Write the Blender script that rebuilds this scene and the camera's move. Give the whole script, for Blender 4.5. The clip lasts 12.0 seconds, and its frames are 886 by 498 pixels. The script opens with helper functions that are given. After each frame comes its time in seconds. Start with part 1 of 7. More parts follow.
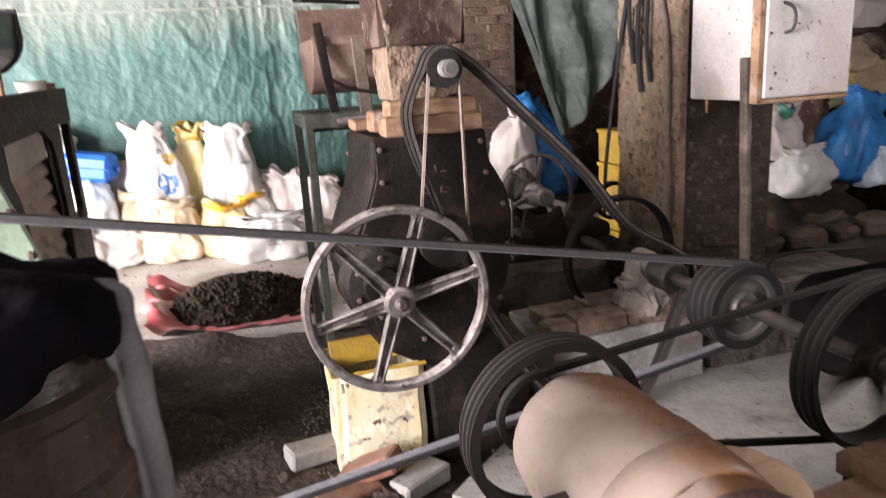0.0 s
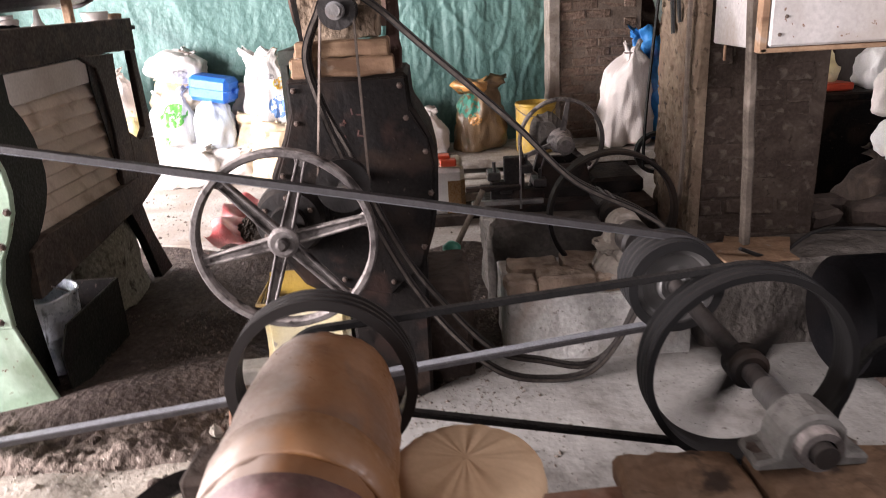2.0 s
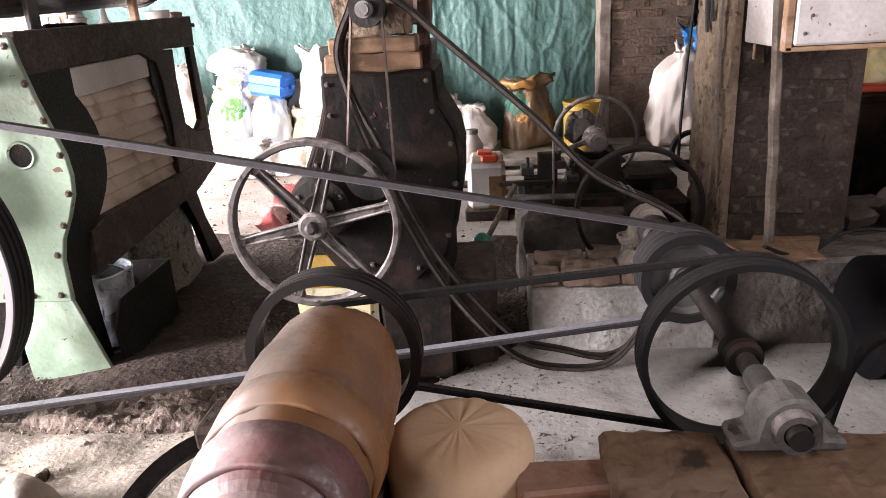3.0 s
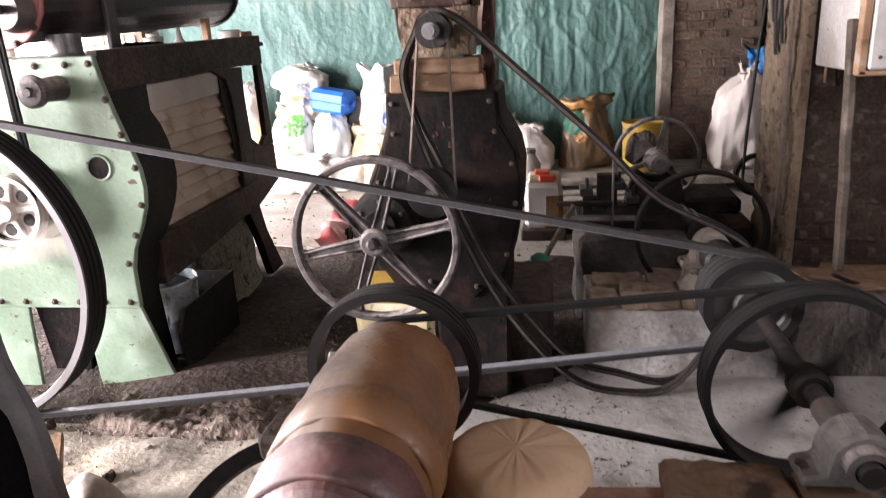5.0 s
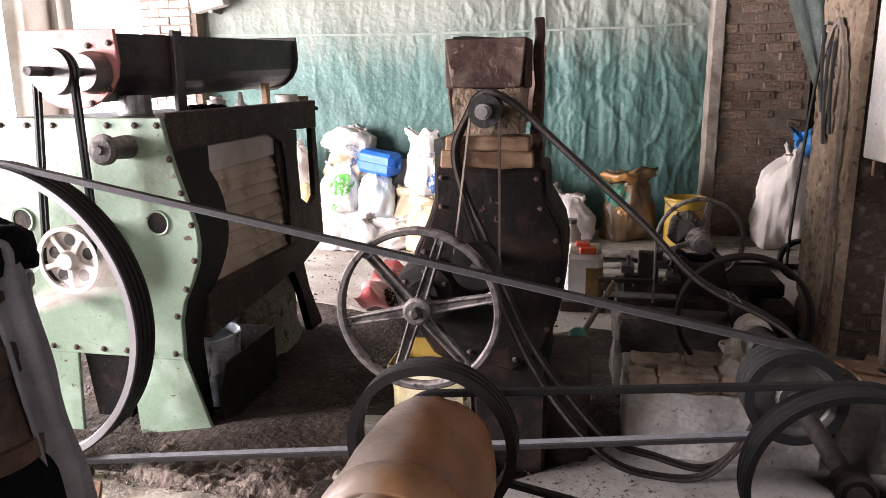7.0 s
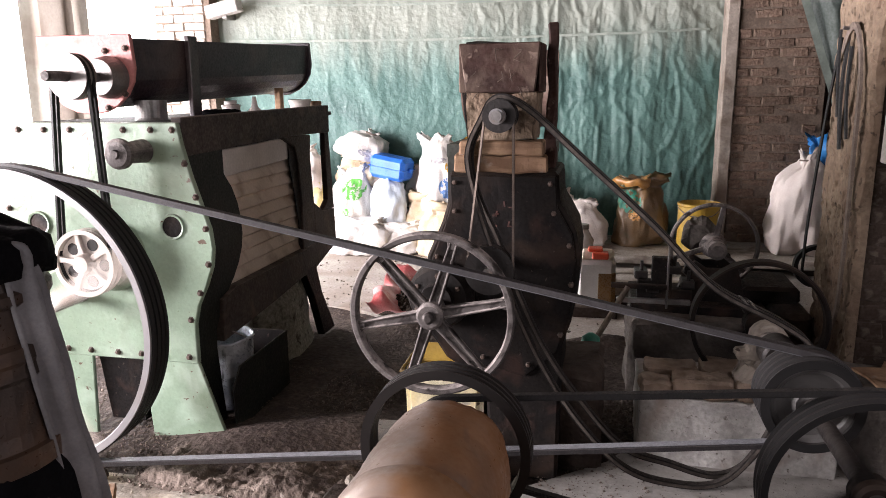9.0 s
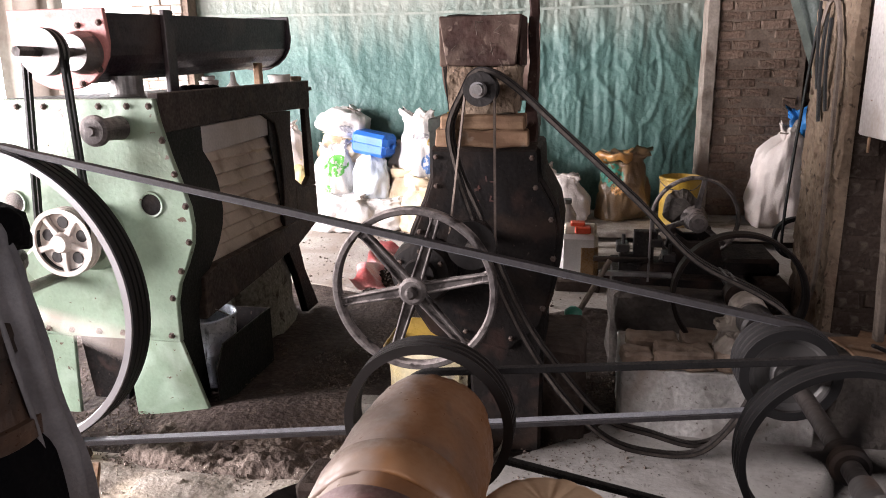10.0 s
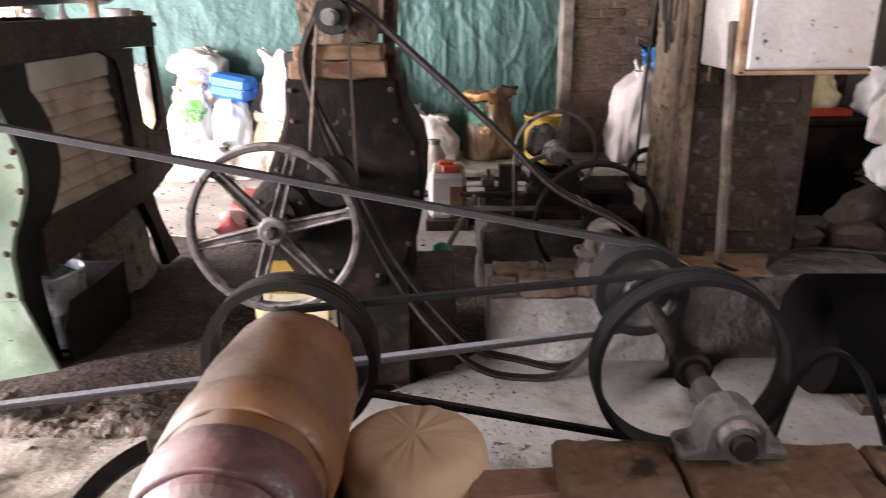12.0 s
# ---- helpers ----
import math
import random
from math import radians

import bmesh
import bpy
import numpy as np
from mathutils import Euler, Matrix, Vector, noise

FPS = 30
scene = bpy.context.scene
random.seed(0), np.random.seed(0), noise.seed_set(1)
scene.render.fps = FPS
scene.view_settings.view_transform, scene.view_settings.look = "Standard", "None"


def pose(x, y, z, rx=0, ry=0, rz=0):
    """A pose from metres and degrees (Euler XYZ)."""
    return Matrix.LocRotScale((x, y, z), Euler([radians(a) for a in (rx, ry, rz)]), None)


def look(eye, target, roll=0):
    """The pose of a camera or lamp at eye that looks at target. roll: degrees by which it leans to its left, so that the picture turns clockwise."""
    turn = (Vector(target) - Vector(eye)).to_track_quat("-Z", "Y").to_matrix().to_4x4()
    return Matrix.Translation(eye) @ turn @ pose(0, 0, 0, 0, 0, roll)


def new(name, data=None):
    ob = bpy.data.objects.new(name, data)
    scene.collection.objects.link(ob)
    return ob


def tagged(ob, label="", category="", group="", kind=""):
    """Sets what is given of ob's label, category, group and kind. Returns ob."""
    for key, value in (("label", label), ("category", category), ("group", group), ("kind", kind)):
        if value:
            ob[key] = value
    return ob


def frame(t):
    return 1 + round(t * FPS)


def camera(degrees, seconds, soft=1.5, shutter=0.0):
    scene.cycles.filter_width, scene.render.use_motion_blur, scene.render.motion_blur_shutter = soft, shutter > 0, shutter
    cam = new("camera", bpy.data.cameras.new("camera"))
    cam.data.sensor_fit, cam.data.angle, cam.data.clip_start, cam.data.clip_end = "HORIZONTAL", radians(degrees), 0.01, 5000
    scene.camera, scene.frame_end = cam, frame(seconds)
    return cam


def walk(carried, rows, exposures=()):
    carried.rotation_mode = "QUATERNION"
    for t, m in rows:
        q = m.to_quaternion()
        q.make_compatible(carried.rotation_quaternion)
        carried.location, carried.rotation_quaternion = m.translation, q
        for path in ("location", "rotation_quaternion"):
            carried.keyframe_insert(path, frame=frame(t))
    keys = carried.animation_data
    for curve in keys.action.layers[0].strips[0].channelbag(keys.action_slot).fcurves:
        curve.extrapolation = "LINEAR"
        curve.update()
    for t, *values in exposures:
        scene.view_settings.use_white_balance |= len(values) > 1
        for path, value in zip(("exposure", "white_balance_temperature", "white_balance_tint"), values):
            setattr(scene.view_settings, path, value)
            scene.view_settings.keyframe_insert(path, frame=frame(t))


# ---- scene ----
cam = camera(63.2, 12.0, soft=0.7, shutter=0.5)
EXPOSURES = [(0, 0.76), (1.0, 0.62), (2.5, 1.06), (4.5, 0.9), (5.0, 0.78), (5.5, 0.58), (6.5, 0.46), (10, 0.45), (11, 0.44), (11.5, 0.5), (12, 0.78)]
PATH = [
    (0, (0.299, 0.069, 1.476), (0.881, 1.917, 0.979), -3.4),
    (0.5, (0.544, 0.038, 1.491), (0.915, 1.962, 1.089), -5.9),
    (1, (0.834, -0.024, 1.508), (1.016, 1.906, 1.016), -4.7),
    (1.5, (1.100, 0.004, 1.480), (1.194, 1.924, 0.926), -4.4),
    (2, (1.302, -0.062, 1.477), (1.314, 1.828, 0.823), -3.1),
    (2.5, (1.418, -0.150, 1.472), (1.359, 1.731, 0.796), -2.2),
    (2.7, (1.432, -0.172, 1.473), (1.302, 1.716, 0.826), -3.2),
    (4.5, (1.448, -0.200, 1.450), (1.251, 1.675, 0.782), -3.0),
    (5, (1.415, -0.199, 1.482), (1.120, 1.687, 0.886), -2.9),
    (5.5, (1.407, -0.202, 1.507), (1.085, 1.709, 1.008), -1.9),
    (6, (1.397, -0.223, 1.535), (1.029, 1.696, 1.112), -1.7),
    (6.5, (1.394, -0.238, 1.543), (1.019, 1.676, 1.101), -0.8),
    (8.5, (1.389, -0.229, 1.548), (0.954, 1.678, 1.132), -0.7),
    (9, (1.384, -0.238, 1.542), (0.961, 1.669, 1.118), -0.5),
    (9.5, (1.391, -0.239, 1.544), (0.996, 1.671, 1.106), -0.7),
    (10, (1.391, -0.235, 1.536), (1.013, 1.667, 1.048), -0.8),
    (10.5, (1.396, -0.215, 1.528), (1.050, 1.685, 1.006), -1.2),
    (11, (1.394, -0.215, 1.515), (1.084, 1.676, 0.942), -1.1),
    (11.5, (1.411, -0.216, 1.494), (1.183, 1.682, 0.905), -0.7),
    (12, (1.439, -0.201, 1.475), (1.398, 1.698, 0.848), -0.6),
]
walk(cam, [(t, look(eye, target, roll)) for t, eye, target, roll in PATH], exposures=EXPOSURES)

# ---- light ----
world = bpy.data.worlds.new("world")
scene.world = world
world.use_nodes = True
wn = world.node_tree
sky = wn.nodes.new("ShaderNodeTexSky")
sky.sky_type = "NISHITA"
sky.sun_disc = False
sky.sun_elevation, sky.sun_rotation = radians(50), radians(-80)
wn.links.new(sky.outputs[0], wn.nodes["Background"].inputs[0])
wn.nodes["Background"].inputs[1].default_value = 0.12
sun = new("sun", bpy.data.lights.new("sun", "SUN"))
sun.data.energy, sun.data.angle, sun.data.color = 1.2, radians(10), (1, 0.95, 0.88)
sun.matrix_world = look((-8, 5.5, 9), (0, 4, 0))


def opening_light(name, eye, target, sx, sy, watts, color=(1, 0.92, 0.965)):
    la = bpy.data.lights.new(name, "AREA")
    la.shape, la.size, la.size_y, la.energy, la.color = "RECTANGLE", sx, sy, watts, color
    ob = new(name, la)
    ob.matrix_world = look(eye, target)
    return ob


opening_light("doorway_daylight", (-4.75, 4.9, 1.5), (0, 4.9, 1.3), 3.4, 2.5, 480)
opening_light("side_window_daylight", (-4.75, 0.3, 1.6), (0, 1.2, 0.6), 2.6, 1.7, 1050)
# Added fill from behind the camera, through an opening never in view.
opening_light("front_fill_daylight", (-1.0, -2.6, 1.5), (0.2, 3, 0.5), 2.6, 2.4, 55)
# Added fill from the unseen east side for the ribbed screen and cement.
opening_light("east_fill_daylight", (5.15, 0.1, 2.45), (0.6, 2.0, 0.2), 1.8, 0.9, 42)
opening_light("back_window_daylight", (-3.85, 7.3, 1.95), (-3.85, 3, 1.6), 1.1, 1.6, 60)


# ---- materials ----
def ramp_mix(nt, fac, a, b):
    m = nt.nodes.new("ShaderNodeMix")
    m.data_type = "RGBA"
    nt.links.new(fac, m.inputs[0])
    for i, v in ((6, a), (7, b)):
        if isinstance(v, tuple):
            m.inputs[i].default_value = (*v, 1)
        else:
            nt.links.new(v, m.inputs[i])
    return m.outputs[2]


def noise_fac(nt, co, scale, lo, hi, detail=5, distort=0.0):
    n = nt.nodes.new("ShaderNodeTexNoise")
    n.inputs["Scale"].default_value, n.inputs["Detail"].default_value = scale, detail
    n.inputs["Distortion"].default_value = distort
    nt.links.new(co, n.inputs["Vector"])
    r = nt.nodes.new("ShaderNodeMapRange")
    r.inputs[1].default_value, r.inputs[2].default_value = lo, hi
    nt.links.new(n.outputs[0], r.inputs[0])
    return r.outputs[0]


def mat(name, a, b, rough=0.8, metal=0.0, scale=7, fine=90, bump=0.3, dust=None, dusty=0.6, stain=None, vary=0.0, sheen=0.5, ridge=0.004, grainy=0.28):
    """A worn surface: two colours mixed at a large scale, grain at a small one, stains, and dust lying on what faces up."""
    m = bpy.data.materials.new(name)
    m.use_nodes = True
    nt = m.node_tree
    bsdf = nt.nodes["Principled BSDF"]
    co = nt.nodes.new("ShaderNodeTexCoord").outputs["Object"]
    col = ramp_mix(nt, noise_fac(nt, co, scale, 0.35, 0.65), a, b)
    grain = noise_fac(nt, co, fine, 0.3, 0.7, 3)
    dark = tuple(v * 0.45 for v in a)
    g2 = nt.nodes.new("ShaderNodeMath")
    g2.operation = "MULTIPLY"
    nt.links.new(grain, g2.inputs[0])
    g2.inputs[1].default_value = grainy
    col = ramp_mix(nt, g2.outputs[0], col, dark)
    if stain:
        col = ramp_mix(nt, noise_fac(nt, co, scale * 0.6, 0.52, 0.68, 7, 0.6), col, stain)
    if vary:
        info = nt.nodes.new("ShaderNodeObjectInfo")
        hs = nt.nodes.new("ShaderNodeHueSaturation")
        r = nt.nodes.new("ShaderNodeMapRange")
        r.inputs[3].default_value, r.inputs[4].default_value = 1 - vary, 1 + vary
        nt.links.new(info.outputs["Random"], r.inputs[0])
        nt.links.new(r.outputs[0], hs.inputs["Value"])
        nt.links.new(col, hs.inputs["Color"])
        col = hs.outputs[0]
    if dust:
        geo = nt.nodes.new("ShaderNodeNewGeometry")
        sep = nt.nodes.new("ShaderNodeSeparateXYZ")
        nt.links.new(geo.outputs["Normal"], sep.inputs[0])
        up = nt.nodes.new("ShaderNodeMapRange")
        up.inputs[1].default_value, up.inputs[2].default_value, up.inputs[4].default_value = -0.1, 0.9, dusty
        nt.links.new(sep.outputs[2], up.inputs[0])
        mul = nt.nodes.new("ShaderNodeMath")
        mul.operation = "MULTIPLY"
        nt.links.new(up.outputs[0], mul.inputs[0])
        nt.links.new(noise_fac(nt, co, scale * 2.5, 0.25, 0.6, 6), mul.inputs[1])
        col = ramp_mix(nt, mul.outputs[0], col, dust)
    nt.links.new(col, bsdf.inputs["Base Color"])
    bsdf.inputs["Metallic"].default_value = metal
    bsdf.inputs["Specular IOR Level"].default_value = min(sheen, 0.18) if rough >= 0.75 else sheen
    rr = nt.nodes.new("ShaderNodeMapRange")
    rr.inputs[3].default_value, rr.inputs[4].default_value = max(0.05, rough - 0.15), min(1, rough + 0.15)
    nt.links.new(grain, rr.inputs[0])
    nt.links.new(rr.outputs[0], bsdf.inputs["Roughness"])
    if bump:
        bp = nt.nodes.new("ShaderNodeBump")
        bp.inputs["Strength"].default_value, bp.inputs["Distance"].default_value = bump, ridge
        nt.links.new(noise_fac(nt, co, fine * 0.6, 0.2, 0.8, 6), bp.inputs["Height"])
        nt.links.new(bp.outputs[0], bsdf.inputs["Normal"])
    return m


def glow(name, color, strength):
    m = bpy.data.materials.new(name)
    m.use_nodes = True
    b = m.node_tree.nodes["Principled BSDF"]
    b.inputs["Base Color"].default_value = (*color, 1)
    b.inputs["Emission Color"].default_value = (*color, 1)
    b.inputs["Emission Strength"].default_value = strength
    return m


DUST = (0.30, 0.25, 0.21)
FLOURDUST = (0.42, 0.38, 0.34)
M_EARTH = mat("oily_earth", (0.055, 0.040, 0.034), (0.105, 0.08, 0.068), 0.97, scale=2.2, fine=45, bump=1.0, stain=(0.028, 0.02, 0.017), ridge=0.012, grainy=0.65)
M_SLAB = mat("dusty_concrete", (0.50, 0.46, 0.42), (0.38, 0.34, 0.305), 0.92, scale=2.5, fine=60, bump=0.5, stain=(0.22, 0.18, 0.15), ridge=0.006, grainy=0.65)
M_CEMENT = mat("grey_cement", (0.34, 0.322, 0.302), (0.24, 0.224, 0.208), 0.92, scale=5, fine=55, bump=0.35, stain=(0.13, 0.115, 0.103), dust=(0.36, 0.338, 0.315), ridge=0.006, grainy=0.5)
M_MASONRY = mat("sooty_masonry", (0.065, 0.047, 0.039), (0.036, 0.026, 0.022), 0.97, scale=6, fine=50, bump=0.8, dust=(0.13, 0.102, 0.085), dusty=0.5, ridge=0.01, grainy=0.65)
M_CRUMB = mat("crumbs", (0.15, 0.118, 0.092), (0.05, 0.036, 0.029), 0.95, scale=4, fine=90, bump=0.4, grainy=0.65)
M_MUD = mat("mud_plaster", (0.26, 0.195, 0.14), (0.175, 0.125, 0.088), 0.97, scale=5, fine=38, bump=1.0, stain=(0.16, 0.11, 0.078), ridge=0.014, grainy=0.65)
M_BRICK = mat("old_brick", (0.25, 0.172, 0.13), (0.16, 0.108, 0.083), 0.95, scale=12, fine=45, bump=1.0, stain=(0.27, 0.205, 0.16), vary=0.25, ridge=0.012, grainy=0.65)
# Much darker than the mud plaster on the same pier.
M_MUDBRICK = mat("dark_brown_brick", (0.062, 0.044, 0.034), (0.043, 0.030, 0.024), 0.95, scale=9, fine=60, bump=0.7, stain=(0.085, 0.064, 0.05), vary=0.12, ridge=0.006, grainy=0.65)
M_MORTAR = mat("mortar", (0.23, 0.175, 0.138), (0.16, 0.12, 0.094), 0.97, scale=9, fine=60, bump=0.7, grainy=0.65)
M_REDBRICK = mat("red_brick", (0.27, 0.125, 0.075), (0.19, 0.088, 0.055), 0.9, scale=9, fine=70, bump=0.5, dust=DUST, dusty=0.4, vary=0.2)
M_WHITEWASH = mat("whitewash", (0.54, 0.485, 0.43), (0.42, 0.365, 0.315), 0.9, scale=6, fine=50, bump=0.5, stain=(0.38, 0.31, 0.26))
# Walls and ceiling out of view: colours kept low to limit bounced light.
M_WALL = mat("limewashed_wall", (0.26, 0.235, 0.205), (0.20, 0.175, 0.15), 0.95, scale=2, fine=30, bump=0.5, stain=(0.15, 0.12, 0.10))
M_DARKMASONRY = mat("dark_masonry", (0.06, 0.05, 0.043), (0.04, 0.032, 0.028), 0.95, scale=2, fine=30, bump=0.5, stain=(0.03, 0.024, 0.02))
M_CEIL = mat("dark_ceiling_boards", (0.075, 0.06, 0.05), (0.05, 0.04, 0.033), 0.95, scale=3, fine=30)
M_IRON = mat("cast_iron", (0.11, 0.095, 0.09), (0.055, 0.047, 0.045), 0.7, 0.1, scale=12, fine=110, bump=0.45, dust=(0.42, 0.365, 0.34), dusty=0.85, sheen=0.3, grainy=0.65)
M_DARKIRON = mat("greasy_black_iron", (0.0065, 0.0058, 0.006), (0.012, 0.0098, 0.009), 0.62, 0.0, scale=6, fine=80, bump=0.5, stain=(0.03, 0.019, 0.014), dust=(0.085, 0.064, 0.052), dusty=0.4, sheen=0.1, grainy=0.65)
M_BOLT = mat("rusty_bolt", (0.045, 0.033, 0.028), (0.10, 0.065, 0.05), 0.7, 0.2, scale=30, fine=150, bump=0.3, dust=(0.17, 0.13, 0.11))
M_STEEL = mat("worn_steel", (0.24, 0.225, 0.215), (0.15, 0.14, 0.135), 0.45, 0.6, scale=14, fine=160, bump=0.2, stain=(0.2, 0.15, 0.12))
M_BLADE = mat("polished_rim", (0.27, 0.26, 0.265), (0.18, 0.175, 0.18), 0.55, 0.3, scale=14, fine=120, bump=0.25, stain=(0.15, 0.13, 0.12))
M_RUBBER = mat("belt_rubber", (0.007, 0.0065, 0.007), (0.012, 0.011, 0.011), 0.65, scale=14, fine=160, bump=0.2, dust=(0.06, 0.052, 0.048), dusty=0.4, sheen=0.25)
M_GREYBELT = mat("running_belt", (0.040, 0.036, 0.037), (0.026, 0.023, 0.024), 0.6, scale=40, fine=160, bump=0.1, dust=(0.075, 0.068, 0.068), dusty=0.5, sheen=0.3)
M_STRAP = mat("canvas_strap", (0.19, 0.15, 0.125), (0.12, 0.095, 0.08), 0.9, scale=25, fine=200, bump=0.4)
M_GREEN = mat("pale_green_paint", (0.26, 0.355, 0.26), (0.19, 0.27, 0.19), 0.42, scale=3.5, fine=70, bump=0.35, stain=(0.10, 0.13, 0.08), dust=(0.36, 0.34, 0.27))
M_DARKGREEN = mat("oily_dark_green", (0.009, 0.0105, 0.009), (0.015, 0.0165, 0.014), 0.62, 0.0, scale=6, fine=90, bump=0.35, stain=(0.010, 0.009, 0.009), dust=(0.11, 0.105, 0.09), dusty=0.45, sheen=0.1)
M_CORR = mat("dusty_corrugated_sheet", (0.72, 0.62, 0.53), (0.58, 0.48, 0.40), 0.7, 0.0, scale=5, fine=90, bump=0.3, dust=(0.62, 0.54, 0.47), dusty=0.6)
M_PALEPANEL = mat("pale_panel", (0.62, 0.58, 0.55), (0.52, 0.48, 0.45), 0.7, scale=6, fine=80, bump=0.2)
M_PINK = mat("pink_primer", (0.55, 0.22, 0.20), (0.44, 0.17, 0.155), 0.6, scale=6, fine=90, bump=0.25, stain=(0.34, 0.16, 0.14))
M_TROUGH = mat("dark_purple_enamel", (0.016, 0.009, 0.014), (0.024, 0.013, 0.018), 0.45, 0.0, scale=5, fine=90, bump=0.25, stain=(0.07, 0.045, 0.04))
M_WHITEPULLEY = mat("white_pulley_paint", (0.66, 0.60, 0.55), (0.52, 0.46, 0.42), 0.6, scale=10, fine=90, bump=0.3, stain=(0.40, 0.33, 0.28))
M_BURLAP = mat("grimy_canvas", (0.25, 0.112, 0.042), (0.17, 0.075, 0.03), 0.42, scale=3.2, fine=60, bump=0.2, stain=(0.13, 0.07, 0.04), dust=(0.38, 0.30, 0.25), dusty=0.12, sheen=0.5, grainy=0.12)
M_TAPE = mat("brown_tape", (0.29, 0.135, 0.05), (0.21, 0.095, 0.037), 0.5, scale=5, fine=60, bump=0.2, dust=(0.36, 0.28, 0.22), dusty=0.12, grainy=0.12)
M_MUDCAP = mat("brown_mud", (0.20, 0.125, 0.078), (0.13, 0.082, 0.055), 0.9, scale=5, fine=40, bump=0.5, stain=(0.25, 0.18, 0.13), ridge=0.008, grainy=0.4)
M_REDPAINT = mat("faded_red_paint", (0.10, 0.047, 0.036), (0.065, 0.032, 0.026), 0.5, scale=8, fine=90, bump=0.3, stain=(0.17, 0.06, 0.06), dust=(0.32, 0.2, 0.19), dusty=0.25)
M_CLOTH = mat("dusty_flour_cloth", (0.72, 0.52, 0.345), (0.62, 0.43, 0.275), 0.95, scale=7, fine=90, bump=0.25, grainy=0.12, stain=(0.55, 0.36, 0.22))
M_GREYCLOTH = mat("grey_cloth", (0.21, 0.205, 0.21), (0.13, 0.126, 0.13), 0.95, scale=7, fine=120, bump=0.5)
M_DARKCLOTH = mat("black_cloth", (0.003, 0.003, 0.0038), (0.007, 0.0066, 0.0075), 0.9, scale=7, fine=90, bump=0.5, sheen=0.05)
M_BROWNSHEET = mat("brown_rusty_sheet", (0.034, 0.019, 0.012), (0.014, 0.009, 0.007), 0.4, 0.0, scale=6, fine=90, bump=0.3, stain=(0.085, 0.045, 0.025))
M_WOOD = mat("raw_wood", (0.33, 0.215, 0.135), (0.23, 0.14, 0.085), 0.8, scale=10, fine=80, bump=0.5, stain=(0.20, 0.12, 0.075))
M_DARKWOOD = mat("oily_wood", (0.055, 0.027, 0.021), (0.03, 0.016, 0.013), 0.75, scale=10, fine=70, bump=0.6, stain=(0.11, 0.078, 0.06), grainy=0.65)
M_GREYWOOD = mat("grey_weathered_wood", (0.17, 0.135, 0.107), (0.105, 0.082, 0.064), 0.9, scale=10, fine=70, bump=0.6, grainy=0.65)
M_OFFWHITE = mat("off_white_paint", (0.49, 0.455, 0.435), (0.42, 0.388, 0.37), 0.6, scale=5, fine=70, bump=0.25, stain=(0.33, 0.285, 0.25))
M_YELLOWTIN = mat("chipped_yellow_tin", (0.46, 0.29, 0.03), (0.34, 0.205, 0.025), 0.5, scale=7, fine=80, bump=0.5, stain=(0.16, 0.115, 0.07))
M_CREAMTIN = mat("cream_yellow_tin", (0.72, 0.66, 0.50), (0.68, 0.57, 0.30), 0.55, scale=6, fine=80, bump=0.5, stain=(0.58, 0.40, 0.07))
M_WHITESACK = mat("white_woven_sack", (0.74, 0.72, 0.70), (0.64, 0.61, 0.58), 0.7, scale=8, fine=140, bump=0.5, stain=(0.56, 0.51, 0.45))
M_BEIGESACK = mat("beige_woven_sack", (0.58, 0.47, 0.33), (0.50, 0.39, 0.26), 0.8, scale=8, fine=140, bump=0.5, stain=(0.64, 0.57, 0.46))
M_PINKSACK = mat("pinkish_cloth_sack", (0.74, 0.67, 0.63), (0.66, 0.58, 0.54), 0.85, scale=8, fine=140, bump=0.5)
M_YELLOWSACK = mat("yellow_plastic", (0.70, 0.40, 0.03), (0.60, 0.32, 0.025), 0.5, scale=8, fine=120, bump=0.4, stain=(0.66, 0.55, 0.28))
M_PALEYELLOW = mat("pale_yellow_sack", (0.68, 0.55, 0.22), (0.66, 0.60, 0.40), 0.6, scale=6, fine=140, bump=0.4)
M_PALEBLUE = mat("pale_blue_bag", (0.55, 0.64, 0.74), (0.66, 0.70, 0.74), 0.5, scale=6, fine=140, bump=0.4)
M_ORANGEBAG = mat("orange_printed_bag", (0.17, 0.10, 0.045), (0.10, 0.063, 0.034), 0.4, scale=6, fine=120, bump=0.4, stain=(0.05, 0.07, 0.03))
M_BLUEPLASTIC = mat("blue_plastic", (0.022, 0.12, 0.52), (0.03, 0.16, 0.60), 0.35, scale=6, fine=120, bump=0.1)
M_BLUEBAG = mat("blue_plastic_bag", (0.05, 0.30, 0.72), (0.03, 0.20, 0.55), 0.4, scale=9, fine=80, bump=0.5, stain=(0.015, 0.05, 0.19))
M_GREENPRINT = mat("green_print", (0.10, 0.42, 0.06), (0.16, 0.50, 0.10), 0.5, scale=20, fine=120, bump=0.2)
M_BLUEPRINT = mat("blue_print", (0.08, 0.17, 0.42), (0.14, 0.26, 0.50), 0.6, scale=20, fine=120, bump=0.2)
M_GREYPRINT = mat("grey_print", (0.30, 0.29, 0.30), (0.36, 0.35, 0.36), 0.6, scale=20, fine=120, bump=0.2)
M_REDSHEET = mat("pink_red_plastic_sheet", (0.66, 0.13, 0.13), (0.74, 0.40, 0.39), 0.4, scale=7, fine=90, bump=0.4)
M_REDCAP = mat("orange_red_plastic", (0.66, 0.09, 0.04), (0.58, 0.07, 0.03), 0.4, scale=9, fine=90, bump=0.1)
M_JUG = mat("milky_plastic", (0.66, 0.64, 0.62), (0.55, 0.52, 0.50), 0.4, scale=9, fine=90, bump=0.1)
